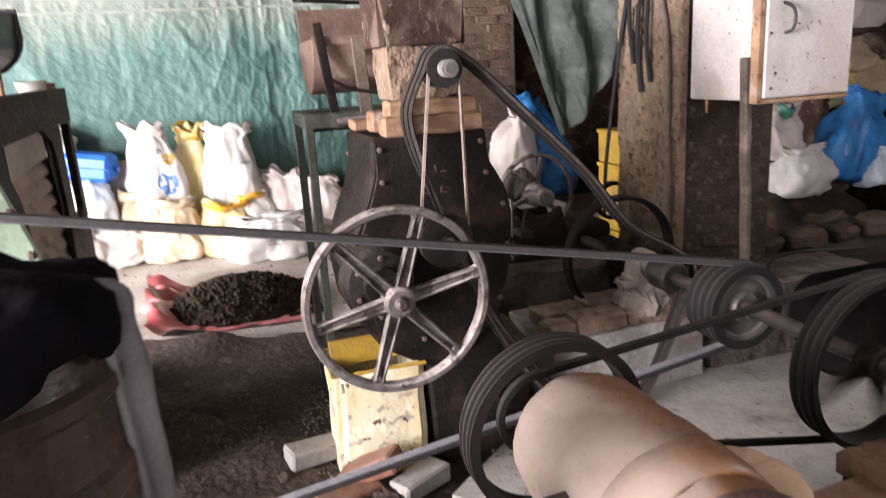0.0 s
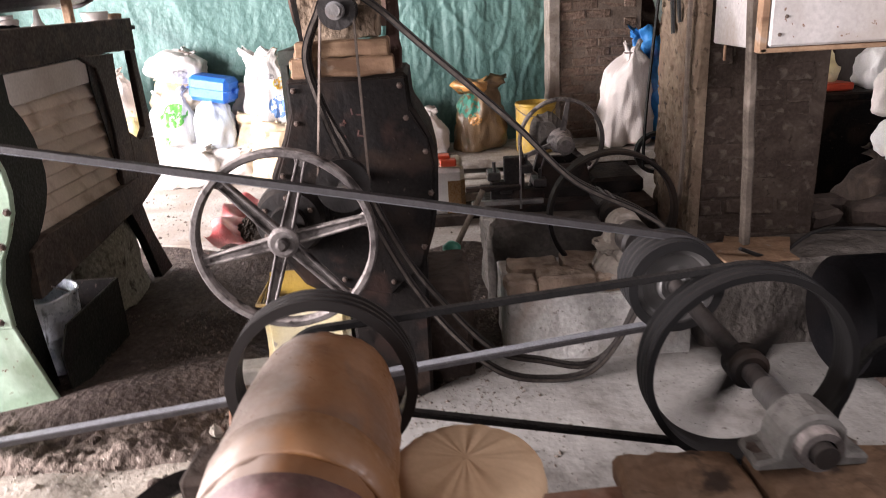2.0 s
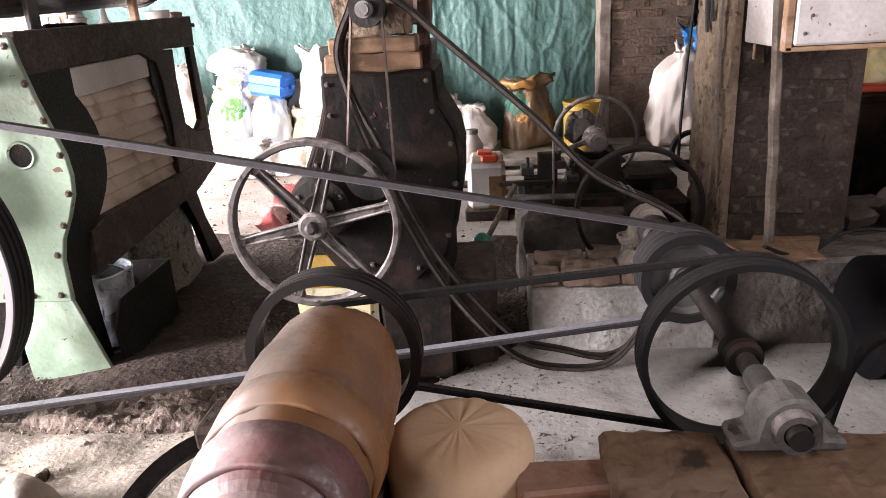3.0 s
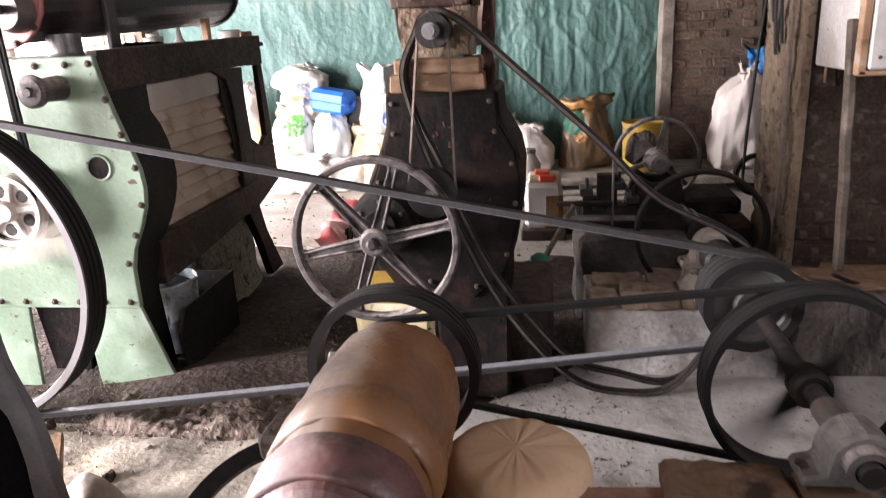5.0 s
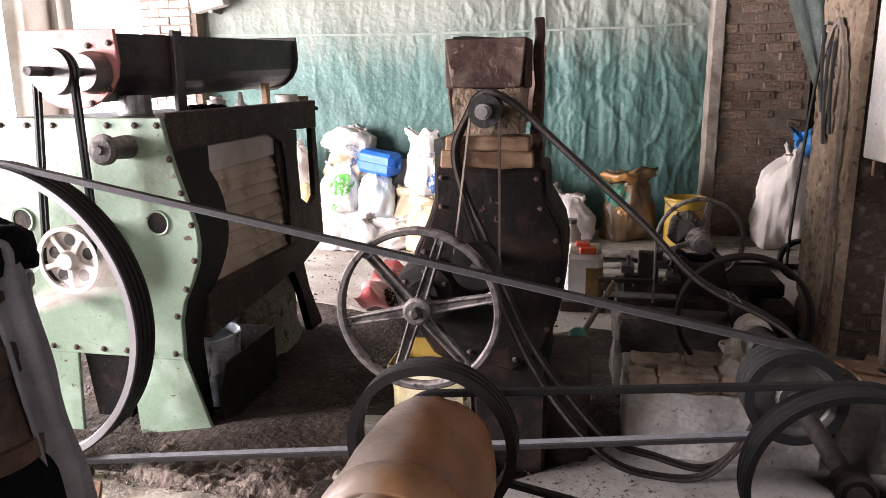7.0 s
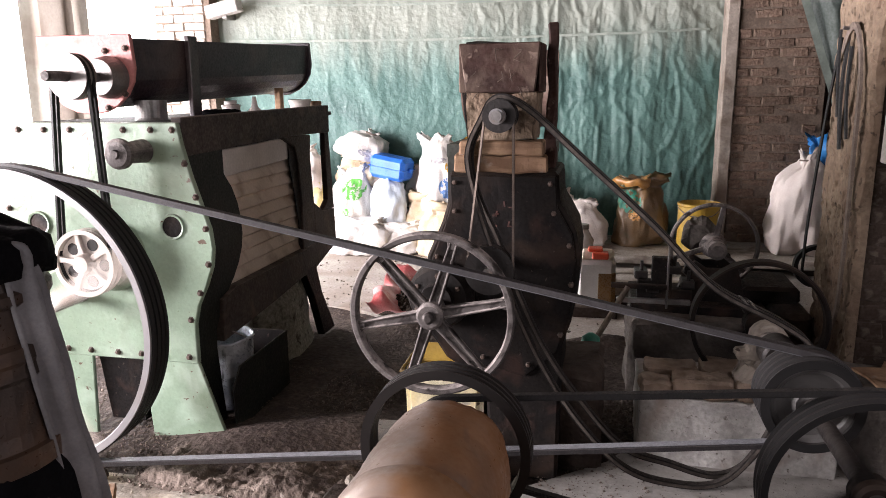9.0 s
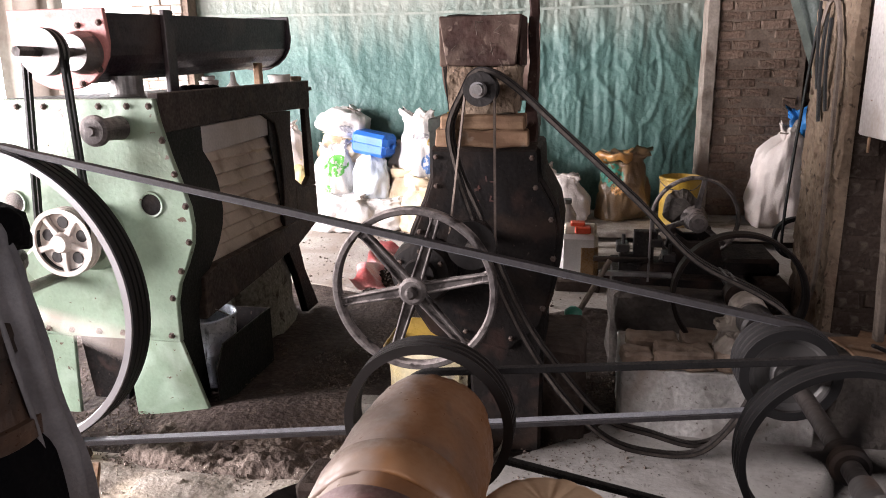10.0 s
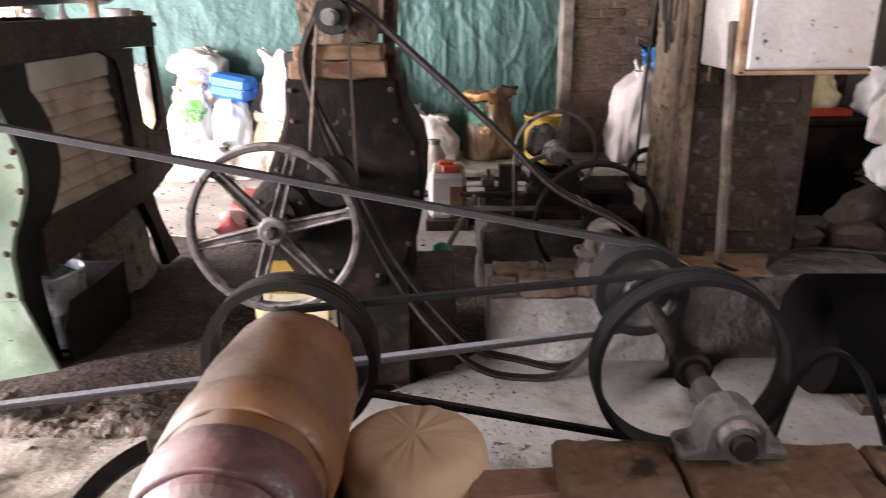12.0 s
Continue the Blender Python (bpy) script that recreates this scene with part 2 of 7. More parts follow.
M_OIL = mat("amber_oil", (0.22, 0.13, 0.06), (0.16, 0.09, 0.04), 0.3, scale=9, fine=90, bump=0.1)
M_CAKE = mat("dark_oil_cake", (0.028, 0.019, 0.014), (0.05, 0.034, 0.024), 0.9, scale=20, fine=110, bump=0.8, ridge=0.008, grainy=0.65)
M_BUCKET = mat("dented_zinc", (0.62, 0.66, 0.71), (0.42, 0.46, 0.52), 0.35, 0.25, scale=14, fine=60, bump=0.4, stain=(0.14, 0.16, 0.20))
M_CARTON = mat("printed_carton", (0.70, 0.62, 0.52), (0.62, 0.53, 0.42), 0.8, scale=9, fine=90, bump=0.2)
M_GLASSY = mat("clear_plastic", (0.40, 0.33, 0.29), (0.55, 0.49, 0.45), 0.25, scale=14, fine=90, bump=0.2)
M_TEAL = mat("green_plastic", (0.04, 0.22, 0.15), (0.03, 0.17, 0.12), 0.5, scale=9, fine=90, bump=0.2)
M_CURTAIN = mat("dark_green_tarp", (0.035, 0.048, 0.042), (0.062, 0.078, 0.068), 0.7, scale=4, fine=60, bump=0.5, stain=(0.12, 0.13, 0.118))
M_HEM = mat("pale_tarp_hem", (0.13, 0.15, 0.132), (0.09, 0.105, 0.092), 0.8, scale=9, fine=60, bump=0.4)
M_FUNNEL = mat("white_enamel", (0.66, 0.62, 0.57), (0.56, 0.51, 0.46), 0.5, scale=9, fine=90, bump=0.2)
M_SPECKLE = mat("speckled_plaster", (0.36, 0.36, 0.31), (0.24, 0.235, 0.20), 0.95, scale=30, fine=60, bump=0.8, stain=(0.06, 0.055, 0.045), ridge=0.01, grainy=0.65)
M_SANDY = mat("sandy_meal", (0.47, 0.42, 0.36), (0.35, 0.305, 0.255), 0.97, scale=5, fine=70, bump=0.7, stain=(0.22, 0.18, 0.145), ridge=0.006, grainy=0.5)
M_RUSTTIN = mat("pinkish_rusty_tin", (0.24, 0.155, 0.125), (0.14, 0.09, 0.073), 0.8, scale=6, fine=70, bump=0.6, stain=(0.30, 0.22, 0.18), grainy=0.5)
M_BROWNIRON = mat("brown_iron", (0.024, 0.020, 0.019), (0.013, 0.011, 0.0105), 0.5, 0.2, scale=9, fine=90, bump=0.4, dust=(0.12, 0.102, 0.092), dusty=0.4, sheen=0.3)
M_BEARING = mat("meal_caked_iron", (0.36, 0.31, 0.26), (0.20, 0.17, 0.145), 0.9, scale=14, fine=70, bump=0.8, stain=(0.07, 0.058, 0.05), dust=(0.48, 0.42, 0.36), dusty=0.5, grainy=0.5, ridge=0.006)
M_BRICKPAINT = mat("faded_red_lettering", (0.10, 0.034, 0.024), (0.05, 0.02, 0.016), 0.7, scale=30, fine=120)
M_FACE = mat("scraped_pulley_face", (0.13, 0.122, 0.117), (0.03, 0.028, 0.027), 0.5, 0.2, scale=9, fine=70, bump=0.6, stain=(0.03, 0.027, 0.026), grainy=0.5)
M_SIDE = mat("grimy_brown_steel", (0.028, 0.02, 0.017), (0.05, 0.036, 0.03), 0.7, 0.0, scale=6, fine=70, bump=0.6, stain=(0.012, 0.010, 0.010), dust=(0.24, 0.19, 0.16), dusty=0.55, sheen=0.2, grainy=0.65)
M_DUSTSTONE = mat("meal_dusted_masonry", (0.10, 0.087, 0.077), (0.058, 0.05, 0.044), 0.95, scale=6, fine=50, bump=0.9, stain=(0.035, 0.03, 0.027), dust=(0.21, 0.182, 0.16), dusty=0.5, ridge=0.01, grainy=0.65)
M_PALECEMENT = mat("whitish_cement", (0.50, 0.48, 0.455), (0.38, 0.36, 0.338), 0.92, scale=5, fine=55, bump=0.8, stain=(0.19, 0.17, 0.152), dust=(0.48, 0.45, 0.42), ridge=0.008, grainy=0.65)
M_OLDGREEN = mat("old_green_paint", (0.055, 0.066, 0.052), (0.085, 0.096, 0.078), 0.6, scale=7, fine=80, bump=0.4, stain=(0.03, 0.024, 0.02), dust=(0.17, 0.155, 0.13), dusty=0.5, grainy=0.5)
M_WORNBELT = mat("worn_dusty_belt", (0.014, 0.012, 0.012), (0.022, 0.019, 0.018), 0.65, scale=25, fine=120, bump=0.3, dust=(0.10, 0.085, 0.076), dusty=0.5, sheen=0.2)
M_PALEBOARD = mat("pale_dusty_boards", (0.50, 0.45, 0.40), (0.36, 0.32, 0.28), 0.9, scale=10, fine=70, bump=0.6, stain=(0.2, 0.165, 0.14), grainy=0.65)
M_ORANGERIM = mat("orange_plastic_film", (0.48, 0.22, 0.05), (0.36, 0.20, 0.09), 0.35, scale=9, fine=120, bump=0.3)
M_CRUMBBRICK = mat("crumbling_brick", (0.34, 0.25, 0.185), (0.22, 0.155, 0.112), 0.95, scale=9, fine=45, bump=1.0, stain=(0.10, 0.07, 0.05), dust=(0.44, 0.36, 0.295), dusty=0.6, ridge=0.01, grainy=0.6)
M_BLACKTANK = mat("dull_black_tank", (0.004, 0.004, 0.0045), (0.008, 0.007, 0.0075), 0.9, scale=7, fine=90, bump=0.3, sheen=0.03)
M_GRITTYIRON = mat("gritty_grey_iron", (0.17, 0.16, 0.148), (0.10, 0.092, 0.085), 0.85, scale=14, fine=70, bump=0.8, stain=(0.05, 0.045, 0.04), dust=(0.27, 0.25, 0.23), dusty=0.5, grainy=0.5, ridge=0.006)
M_TARPSEAM = mat("pale_tarp_seam", (0.30, 0.33, 0.285), (0.20, 0.24, 0.205), 0.7, scale=9, fine=60, bump=0.4)
M_BATTEN = mat("dark_weathered_batten", (0.10, 0.08, 0.064), (0.062, 0.049, 0.039), 0.9, scale=10, fine=70, bump=0.6, stain=(0.17, 0.14, 0.115), grainy=0.6)
M_LITEDGE = mat("lit_belt_edge", (0.10, 0.083, 0.072), (0.05, 0.042, 0.037), 0.9, scale=25, fine=160, bump=0.3)
M_BELTFACE = mat("worn_inner_belt_face", (0.20, 0.20, 0.215), (0.14, 0.14, 0.15), 0.5, scale=40, fine=160, bump=0.1, sheen=0.4)
M_EDGEWASH = mat("dirty_whitewash", (0.36, 0.31, 0.265), (0.25, 0.21, 0.175), 0.92, scale=7, fine=45, bump=0.7, stain=(0.16, 0.12, 0.095), ridge=0.008, grainy=0.5)
M_HUSK = mat("brown_husks", (0.175, 0.138, 0.115), (0.10, 0.075, 0.061), 0.97, scale=6, fine=55, bump=1.0, stain=(0.055, 0.04, 0.033), ridge=0.012, grainy=0.65)
M_BROWNCLOTH = mat("dark_brown_cloth", (0.045, 0.032, 0.026), (0.022, 0.017, 0.015), 0.9, scale=7, fine=90, bump=0.5, stain=(0.09, 0.062, 0.045))
M_SKY = glow("bright_haze", (1.0, 0.985, 0.97), 5.0)


def layer(m, color, scale, lo, hi, stretch=(1, 1, 1), detail=6, distort=0.4):
    """One more coat of wear over a material: blots, chips, streaks or specks of another colour."""
    nt = m.node_tree
    bsdf = nt.nodes["Principled BSDF"]
    was = bsdf.inputs["Base Color"].links[0].from_socket
    mp = nt.nodes.new("ShaderNodeMapping")
    mp.inputs["Scale"].default_value = stretch
    mp.inputs["Location"].default_value = (scale * 0.37, 1.7, scale * 0.11)
    nt.links.new(nt.nodes.new("ShaderNodeTexCoord").outputs["Object"], mp.inputs[0])
    f = noise_fac(nt, mp.outputs[0], scale, lo, hi, detail, distort)
    nt.links.new(ramp_mix(nt, f, was, color), bsdf.inputs["Base Color"])


layer(M_OFFWHITE, (0.34, 0.295, 0.25), 2.6, 0.52, 0.78, (1, 1, 0.5))
layer(M_OFFWHITE, (0.16, 0.085, 0.05), 34, 0.665, 0.70)
layer(M_GREEN, (0.345, 0.43, 0.345), 4.5, 0.55, 0.75)
layer(M_GREEN, (0.055, 0.062, 0.036), 2.0, 0.57, 0.78, (1, 1, 0.7))
layer(M_GREEN, (0.085, 0.05, 0.03), 22, 0.66, 0.69)
layer(M_DARKIRON, (0.03, 0.018, 0.015), 9, 0.57, 0.72)
layer(M_DARKIRON, (0.055, 0.041, 0.034), 55, 0.67, 0.72)
layer(M_SIDE, (0.085, 0.06, 0.048), 8, 0.56, 0.74)
layer(M_MUD, (0.07, 0.05, 0.037), 30, 0.60, 0.67, (1, 1, 0.7))
layer(M_BRICK, (0.36, 0.285, 0.225), 14, 0.58, 0.72)
layer(M_BRICK, (0.07, 0.046, 0.036), 30, 0.63, 0.69)
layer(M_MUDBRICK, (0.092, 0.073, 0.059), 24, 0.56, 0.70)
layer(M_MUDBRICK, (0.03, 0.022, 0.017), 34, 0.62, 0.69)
layer(M_WOOD, (0.13, 0.075, 0.045), 5, 0.50, 0.70, (0.6, 5, 5))
layer(M_WOOD, (0.30, 0.25, 0.21), 12, 0.60, 0.72)
layer(M_DARKWOOD, (0.17, 0.125, 0.10), 22, 0.61, 0.70)
layer(M_CREAMTIN, (0.34, 0.30, 0.24), 13, 0.57, 0.62)
layer(M_CREAMTIN, (0.10, 0.062, 0.04), 24, 0.65, 0.69)
layer(M_CEMENT, (0.13, 0.112, 0.098), 45, 0.655, 0.70)
layer(M_PALECEMENT, (0.14, 0.12, 0.105), 40, 0.64, 0.70)
layer(M_PALECEMENT, (0.25, 0.19, 0.15), 4, 0.52, 0.72, (1, 1, 0.5))
layer(M_CORR, (0.34, 0.25, 0.185), 7, 0.52, 0.72)
layer(M_BURLAP, (0.12, 0.072, 0.05), 7, 0.58, 0.72, (1, 0.6, 1))
layer(M_PINK, (0.28, 0.13, 0.11), 9, 0.58, 0.70)
layer(M_TROUGH, (0.05, 0.034, 0.036), 7, 0.55, 0.72, (1, 0.4, 1))
layer(M_BUCKET, (0.06, 0.06, 0.065), 8, 0.55, 0.62, (2.5, 2.5, 0.5))
layer(M_SLAB, (0.27, 0.22, 0.185), 1.6, 0.48, 0.70)
layer(M_SLAB, (0.12, 0.09, 0.075), 40, 0.66, 0.71)
layer(M_EARTH, (0.115, 0.09, 0.075), 14, 0.60, 0.70)
layer(M_IRON, (0.028, 0.022, 0.02), 18, 0.55, 0.66)
layer(M_FACE, (0.26, 0.25, 0.24), 16, 0.60, 0.70)
layer(M_SANDY, (0.58, 0.48, 0.35), 3, 0.52, 0.66)
layer(M_SANDY, (0.13, 0.104, 0.085), 7, 0.55, 0.70)
layer(M_SANDY, (0.50, 0.465, 0.425), 40, 0.66, 0.71)
layer(M_MUDCAP, (0.27, 0.155, 0.085), 4, 0.52, 0.70)
layer(M_MUDCAP, (0.045, 0.03, 0.022), 8, 0.56, 0.66)
layer(M_HUSK, (0.26, 0.22, 0.19), 30, 0.64, 0.70)


def pale_lit_side(m, color, centre, soft, axis=0):
    """Grey dust and window light coloured into one side of a wrap, with a soft uneven border along it."""
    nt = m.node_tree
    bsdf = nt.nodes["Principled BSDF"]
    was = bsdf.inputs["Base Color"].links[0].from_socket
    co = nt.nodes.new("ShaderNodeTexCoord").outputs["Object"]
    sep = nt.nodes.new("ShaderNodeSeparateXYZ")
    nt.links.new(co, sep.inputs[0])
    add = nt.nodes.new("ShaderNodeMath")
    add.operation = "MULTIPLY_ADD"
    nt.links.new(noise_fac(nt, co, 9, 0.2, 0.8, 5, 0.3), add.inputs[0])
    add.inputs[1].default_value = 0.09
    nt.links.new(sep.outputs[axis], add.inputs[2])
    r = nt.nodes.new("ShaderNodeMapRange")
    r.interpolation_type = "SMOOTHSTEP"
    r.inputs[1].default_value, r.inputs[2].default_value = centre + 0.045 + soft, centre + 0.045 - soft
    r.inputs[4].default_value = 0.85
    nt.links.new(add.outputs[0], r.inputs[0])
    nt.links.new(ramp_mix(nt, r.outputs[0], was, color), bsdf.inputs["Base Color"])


# The motor's window side gets daylight in its colour as well as dust.
pale_lit_side(M_BURLAP, (0.29, 0.235, 0.205), 0.0, 0.035)
pale_lit_side(M_TAPE, (0.29, 0.23, 0.195), -0.01, 0.04)
pale_lit_side(M_REDPAINT, (0.36, 0.27, 0.265), -0.02, 0.05)


def tarp_material():
    """A sheet that is green below and bleached to cream above, with a ragged border between the two."""
    m = mat("green_tarpaulin", (0.058, 0.132, 0.116), (0.088, 0.178, 0.155), 0.6, scale=1.5, fine=40, bump=0.6, stain=(0.036, 0.085, 0.077), ridge=0.01)
    nt = m.node_tree
    bsdf = nt.nodes["Principled BSDF"]
    was = bsdf.inputs["Base Color"].links[0].from_socket
    co = nt.nodes.new("ShaderNodeTexCoord").outputs["Object"]
    sep = nt.nodes.new("ShaderNodeSeparateXYZ")
    nt.links.new(co, sep.inputs[0])
    st = nt.nodes.new("ShaderNodeMapping")
    st.inputs["Scale"].default_value = (7, 7, 0.9)
    nt.links.new(co, st.inputs[0])
    n = noise_fac(nt, st.outputs[0], 1.0, 0.2, 0.8, 6, 0.5)
    add = nt.nodes.new("ShaderNodeMath")
    add.operation = "MULTIPLY_ADD"
    nt.links.new(n, add.inputs[0])
    add.inputs[1].default_value = 0.38
    nt.links.new(sep.outputs[2], add.inputs[2])
    r = nt.nodes.new("ShaderNodeMapRange")
    r.interpolation_type = "SMOOTHSTEP"
    r.inputs[1].default_value, r.inputs[2].default_value = 1.78, 2.5
    r.inputs[4].default_value = 0.9
    nt.links.new(add.outputs[0], r.inputs[0])
    nt.links.new(ramp_mix(nt, r.outputs[0], was, (0.235, 0.25, 0.212)), bsdf.inputs["Base Color"])
    return m


M_TARP = tarp_material()


# ---- building blocks ----
def thing(name, at, label, category, group=""):
    ob = new(name)
    ob.location = at
    ob.empty_display_size = 0.05
    return tagged(ob, label, category, group)


def place_of(ob):
    p = Vector((0, 0, 0))
    while ob:
        p += ob.location
        ob = ob.parent
    return p


def mesh_of(name, bm, material, smooth=False):
    bmesh.ops.recalc_face_normals(bm, faces=bm.faces[:])
    me = bpy.data.meshes.new(name)
    bm.to_mesh(me)
    bm.free()
    me.materials.append(material)
    if smooth:
        me.polygons.foreach_set("use_smooth", [True] * len(me.polygons))
    return me


def part(name, bm, material, parent, label="", at=None, smooth=False):
    """One mesh under a thing. The bmesh is in world places; at: the part's own origin in the world."""
    base = place_of(parent)
    at = Vector(at) if at is not None else base
    bm.transform(Matrix.Translation(-at))
    ob = new(name, mesh_of(name, bm, material, smooth))
    ob.parent, ob.location = parent, at - base
    return tagged(ob, label)


def solo(name, bm, material, at, label, category, group="", kind="", smooth=False):
    """A thing that is one mesh."""
    bm.transform(Matrix.Translation(-Vector(at)))
    ob = new(name, mesh_of(name, bm, material, smooth))
    ob.location = at
    return tagged(ob, label, category, group, kind)


def share(name, data, parent, m):
    ob = new(name, data)
    ob.parent = parent
    ob.matrix_basis = m
    return ob


def join(bm, other, m=None):
    if m is not None:
        other.transform(m)
    tmp = bpy.data.meshes.new("tmp")
    other.to_mesh(tmp)
    other.free()
    bm.from_mesh(tmp)
    bpy.data.meshes.remove(tmp)
    return bm


def box(x0, x1, y0, y1, z0, z1, bevel=0.006, bm=None, turn=None):
    b = bmesh.new()
    bmesh.ops.create_cube(b, size=1)
    c = Vector(((x0 + x1) / 2, (y0 + y1) / 2, (z0 + z1) / 2))
    bmesh.ops.transform(b, matrix=Matrix.Diagonal((x1 - x0, y1 - y0, z1 - z0, 1)), verts=b.verts)
    if bevel:
        bmesh.ops.bevel(b, geom=b.edges[:], offset=bevel, segments=1, affect="EDGES")
    m = Matrix.Translation(c)
    if turn:
        m = m @ pose(0, 0, 0, *turn)
    b.transform(m)
    return join(bm, b) if bm else b


def rod(p0, p1, r0, r1=None, seg=14, bm=None, cap=True):
    p0, p1 = Vector(p0), Vector(p1)
    b = bmesh.new()
    d = p1 - p0
    bmesh.ops.create_cone(b, cap_ends=cap, segments=seg, radius1=r0, radius2=r0 if r1 is None else r1, depth=d.length)
    b.transform(Matrix.Translation((p0 + p1) / 2) @ d.to_track_quat("Z", "Y").to_matrix().to_4x4())
    return join(bm, b) if bm else b


def lathe(profile, seg=48, axis="y", at=(0, 0, 0), closed=False, bm=None):
    """Turns a profile of (along, radius) about an axis through at. closed: the profile is a ring of its own."""
    b = bmesh.new()
    rings = []
    for a, r in profile:
        ring = []
        for i in range(seg):
            t = 2 * math.pi * i / seg
            u, v = r * math.cos(t), r * math.sin(t)
            ring.append(b.verts.new((u, a, v) if axis == "y" else ((u, v, a) if axis == "z" else (a, u, v))))
        rings.append(ring)
    pairs = list(zip(rings, rings[1:]))
    if closed:
        pairs.append((rings[-1], rings[0]))
    for p, q in pairs:
        for i in range(seg):
            j = (i + 1) % seg
            b.faces.new((p[i], p[j], q[j], q[i]))
    if not closed:
        b.faces.new(rings[0])
        b.faces.new(rings[-1])
    b.transform(Matrix.Translation(at))
    return join(bm, b) if bm else b


def smooth_path(pts, n=8, closed=False):
    """Points along a Catmull-Rom curve through pts."""
    pts = [Vector(p) for p in pts]
    k = len(pts)
    out = []
    for i in range(k if closed else k - 1):
        p1, p2 = pts[i], pts[(i + 1) % k]
        p0 = pts[(i - 1) % k] if closed or i else p1
        p3 = pts[(i + 2) % k] if closed or i + 2 < k else p2
        for j in range(n):
            t = j / n
            out.append(0.5 * (2 * p1 + (p2 - p0) * t + (2 * p0 - 5 * p1 + 4 * p2 - p3) * t * t + (3 * p1 - p0 - 3 * p2 + p3) * t ** 3))
    if not closed:
        out.append(pts[-1])
    return out


def ribbon(pts, width, thick, side=(0, 1, 0), closed=False, bm=None, taper=0.75):
    """A belt of trapezoid section along a path; side: the way of its width."""
    b = bmesh.new()
    pts, side = [Vector(p) for p in pts], Vector(side)
    k, rings = len(pts), []
    for i, p in enumerate(pts):
        d = pts[(i + 1) % k] - pts[i - 1] if closed or 0 < i < k - 1 else (pts[1] - pts[0] if i == 0 else pts[-1] - pts[-2])
        d.normalize()
        s = (side - d * side.dot(d)).normalized()
        u = d.cross(s)
        rings.append([b.verts.new(p + s * (a * width / 2) + u * (c * thick / 2)) for a, c in ((-1, 1), (1, 1), (taper, -1), (-taper, -1))])
    for i in range(k if closed else k - 1):
        p, q = rings[i], rings[(i + 1) % k]
        for j in range(4):
            b.faces.new((p[j], p[(j + 1) % 4], q[(j + 1) % 4], q[j]))
    if not closed:
        b.faces.new(rings[0])
        b.faces.new(rings[-1])
    return join(bm, b) if bm else b


def tube(pts, r, seg=8, bm=None):
    b = bmesh.new()
    pts = [Vector(p) for p in pts]
    rings = []
    u = Vector((0.31, 0.2, 0.93))
    for i, p in enumerate(pts):
        d = (pts[min(i + 1, len(pts) - 1)] - pts[max(i - 1, 0)]).normalized()
        u = (u - d * u.dot(d)).normalized()
        v = d.cross(u)
        rad = r[i] if isinstance(r, (list, tuple)) else r
        rings.append([b.verts.new(p + rad * (u * math.cos(2 * math.pi * j / seg) + v * math.sin(2 * math.pi * j / seg))) for j in range(seg)])
    for p, q in zip(rings, rings[1:]):
        for j in range(seg):
            b.faces.new((p[j], p[(j + 1) % seg], q[(j + 1) % seg], q[j]))
    b.faces.new(rings[0])
    b.faces.new(rings[-1])
    return join(bm, b) if bm else b


def plate(outline, y0, y1, axis="y", bevel=0.004, bm=None):
    """A plate with an outline of (x, z), thick from y0 to y1; axis x: the outline is (y, z)."""
    b = bmesh.new()
    at = (lambda p, d: (p[0], d, p[1])) if axis == "y" else ((lambda p, d: (d, p[0], p[1])) if axis == "x" else (lambda p, d: (p[0], p[1], d)))
    lo, hi = [b.verts.new(at(p, y0)) for p in outline], [b.verts.new(at(p, y1)) for p in outline]
    b.faces.new(lo)
    b.faces.new(hi)
    n = len(outline)
    for i in range(n):
        b.faces.new((lo[i], lo[(i + 1) % n], hi[(i + 1) % n], hi[i]))
    bmesh.ops.recalc_face_normals(b, faces=b.faces[:])
    if bevel:
        bmesh.ops.bevel(b, geom=[e for e in b.edges if len(e.link_faces) == 2 and e.calc_face_angle(0) > 0.5], offset=bevel, segments=1, affect="EDGES")
    bmesh.ops.triangulate(b, faces=[f for f in b.faces if len(f.verts) > 4])
    return join(bm, b) if bm else b


def ruffle(bm, amount, scale, seed=0.0):
    for v in bm.verts:
        q = v.co * scale + Vector((seed, seed * 1.7, seed * 0.6))
        v.co += Vector((noise.noise(q), noise.noise(q + Vector((9.1, 3, 1))), noise.noise(q + Vector((2, 7.7, 5))))) * amount
    return bm


def cut_box(x0, x1, y0, y1, z0, z1, n, bevel=0.01, rough=0.008, scale=9, seed=0):
    """A block of masonry or rough timber with an uneven skin."""
    b = box(x0, x1, y0, y1, z0, z1, bevel)
    long = [e for e in b.edges if e.calc_length() > 0.08]
    bmesh.ops.subdivide_edges(b, edges=long, cuts=n, use_grid_fill=True)
    bmesh.ops.triangulate(b, faces=[f for f in b.faces if len(f.verts) > 4])
    return ruffle(b, rough, scale, seed)


def belt_loop(c1, r1, c2, r2, y1, y2, n=28):
    """The path of an open belt round two wheels that face along y; c: (x, z)."""
    dx, dz = c2[0] - c1[0], c2[1] - c1[1]
    d = math.hypot(dx, dz)
    base, off = math.atan2(dz, dx), math.acos((r1 - r2) / d)
    pts = []
    for c, r, y, a0, a1 in ((c1, r1, y1, base + off, base + 2 * math.pi - off), (c2, r2, y2, base - off, base + off)):
        for i in range(n + 1):
            a = a0 + (a1 - a0) * i / n
            pts.append((c[0] + r * math.cos(a), y, c[1] + r * math.sin(a)))
    return pts


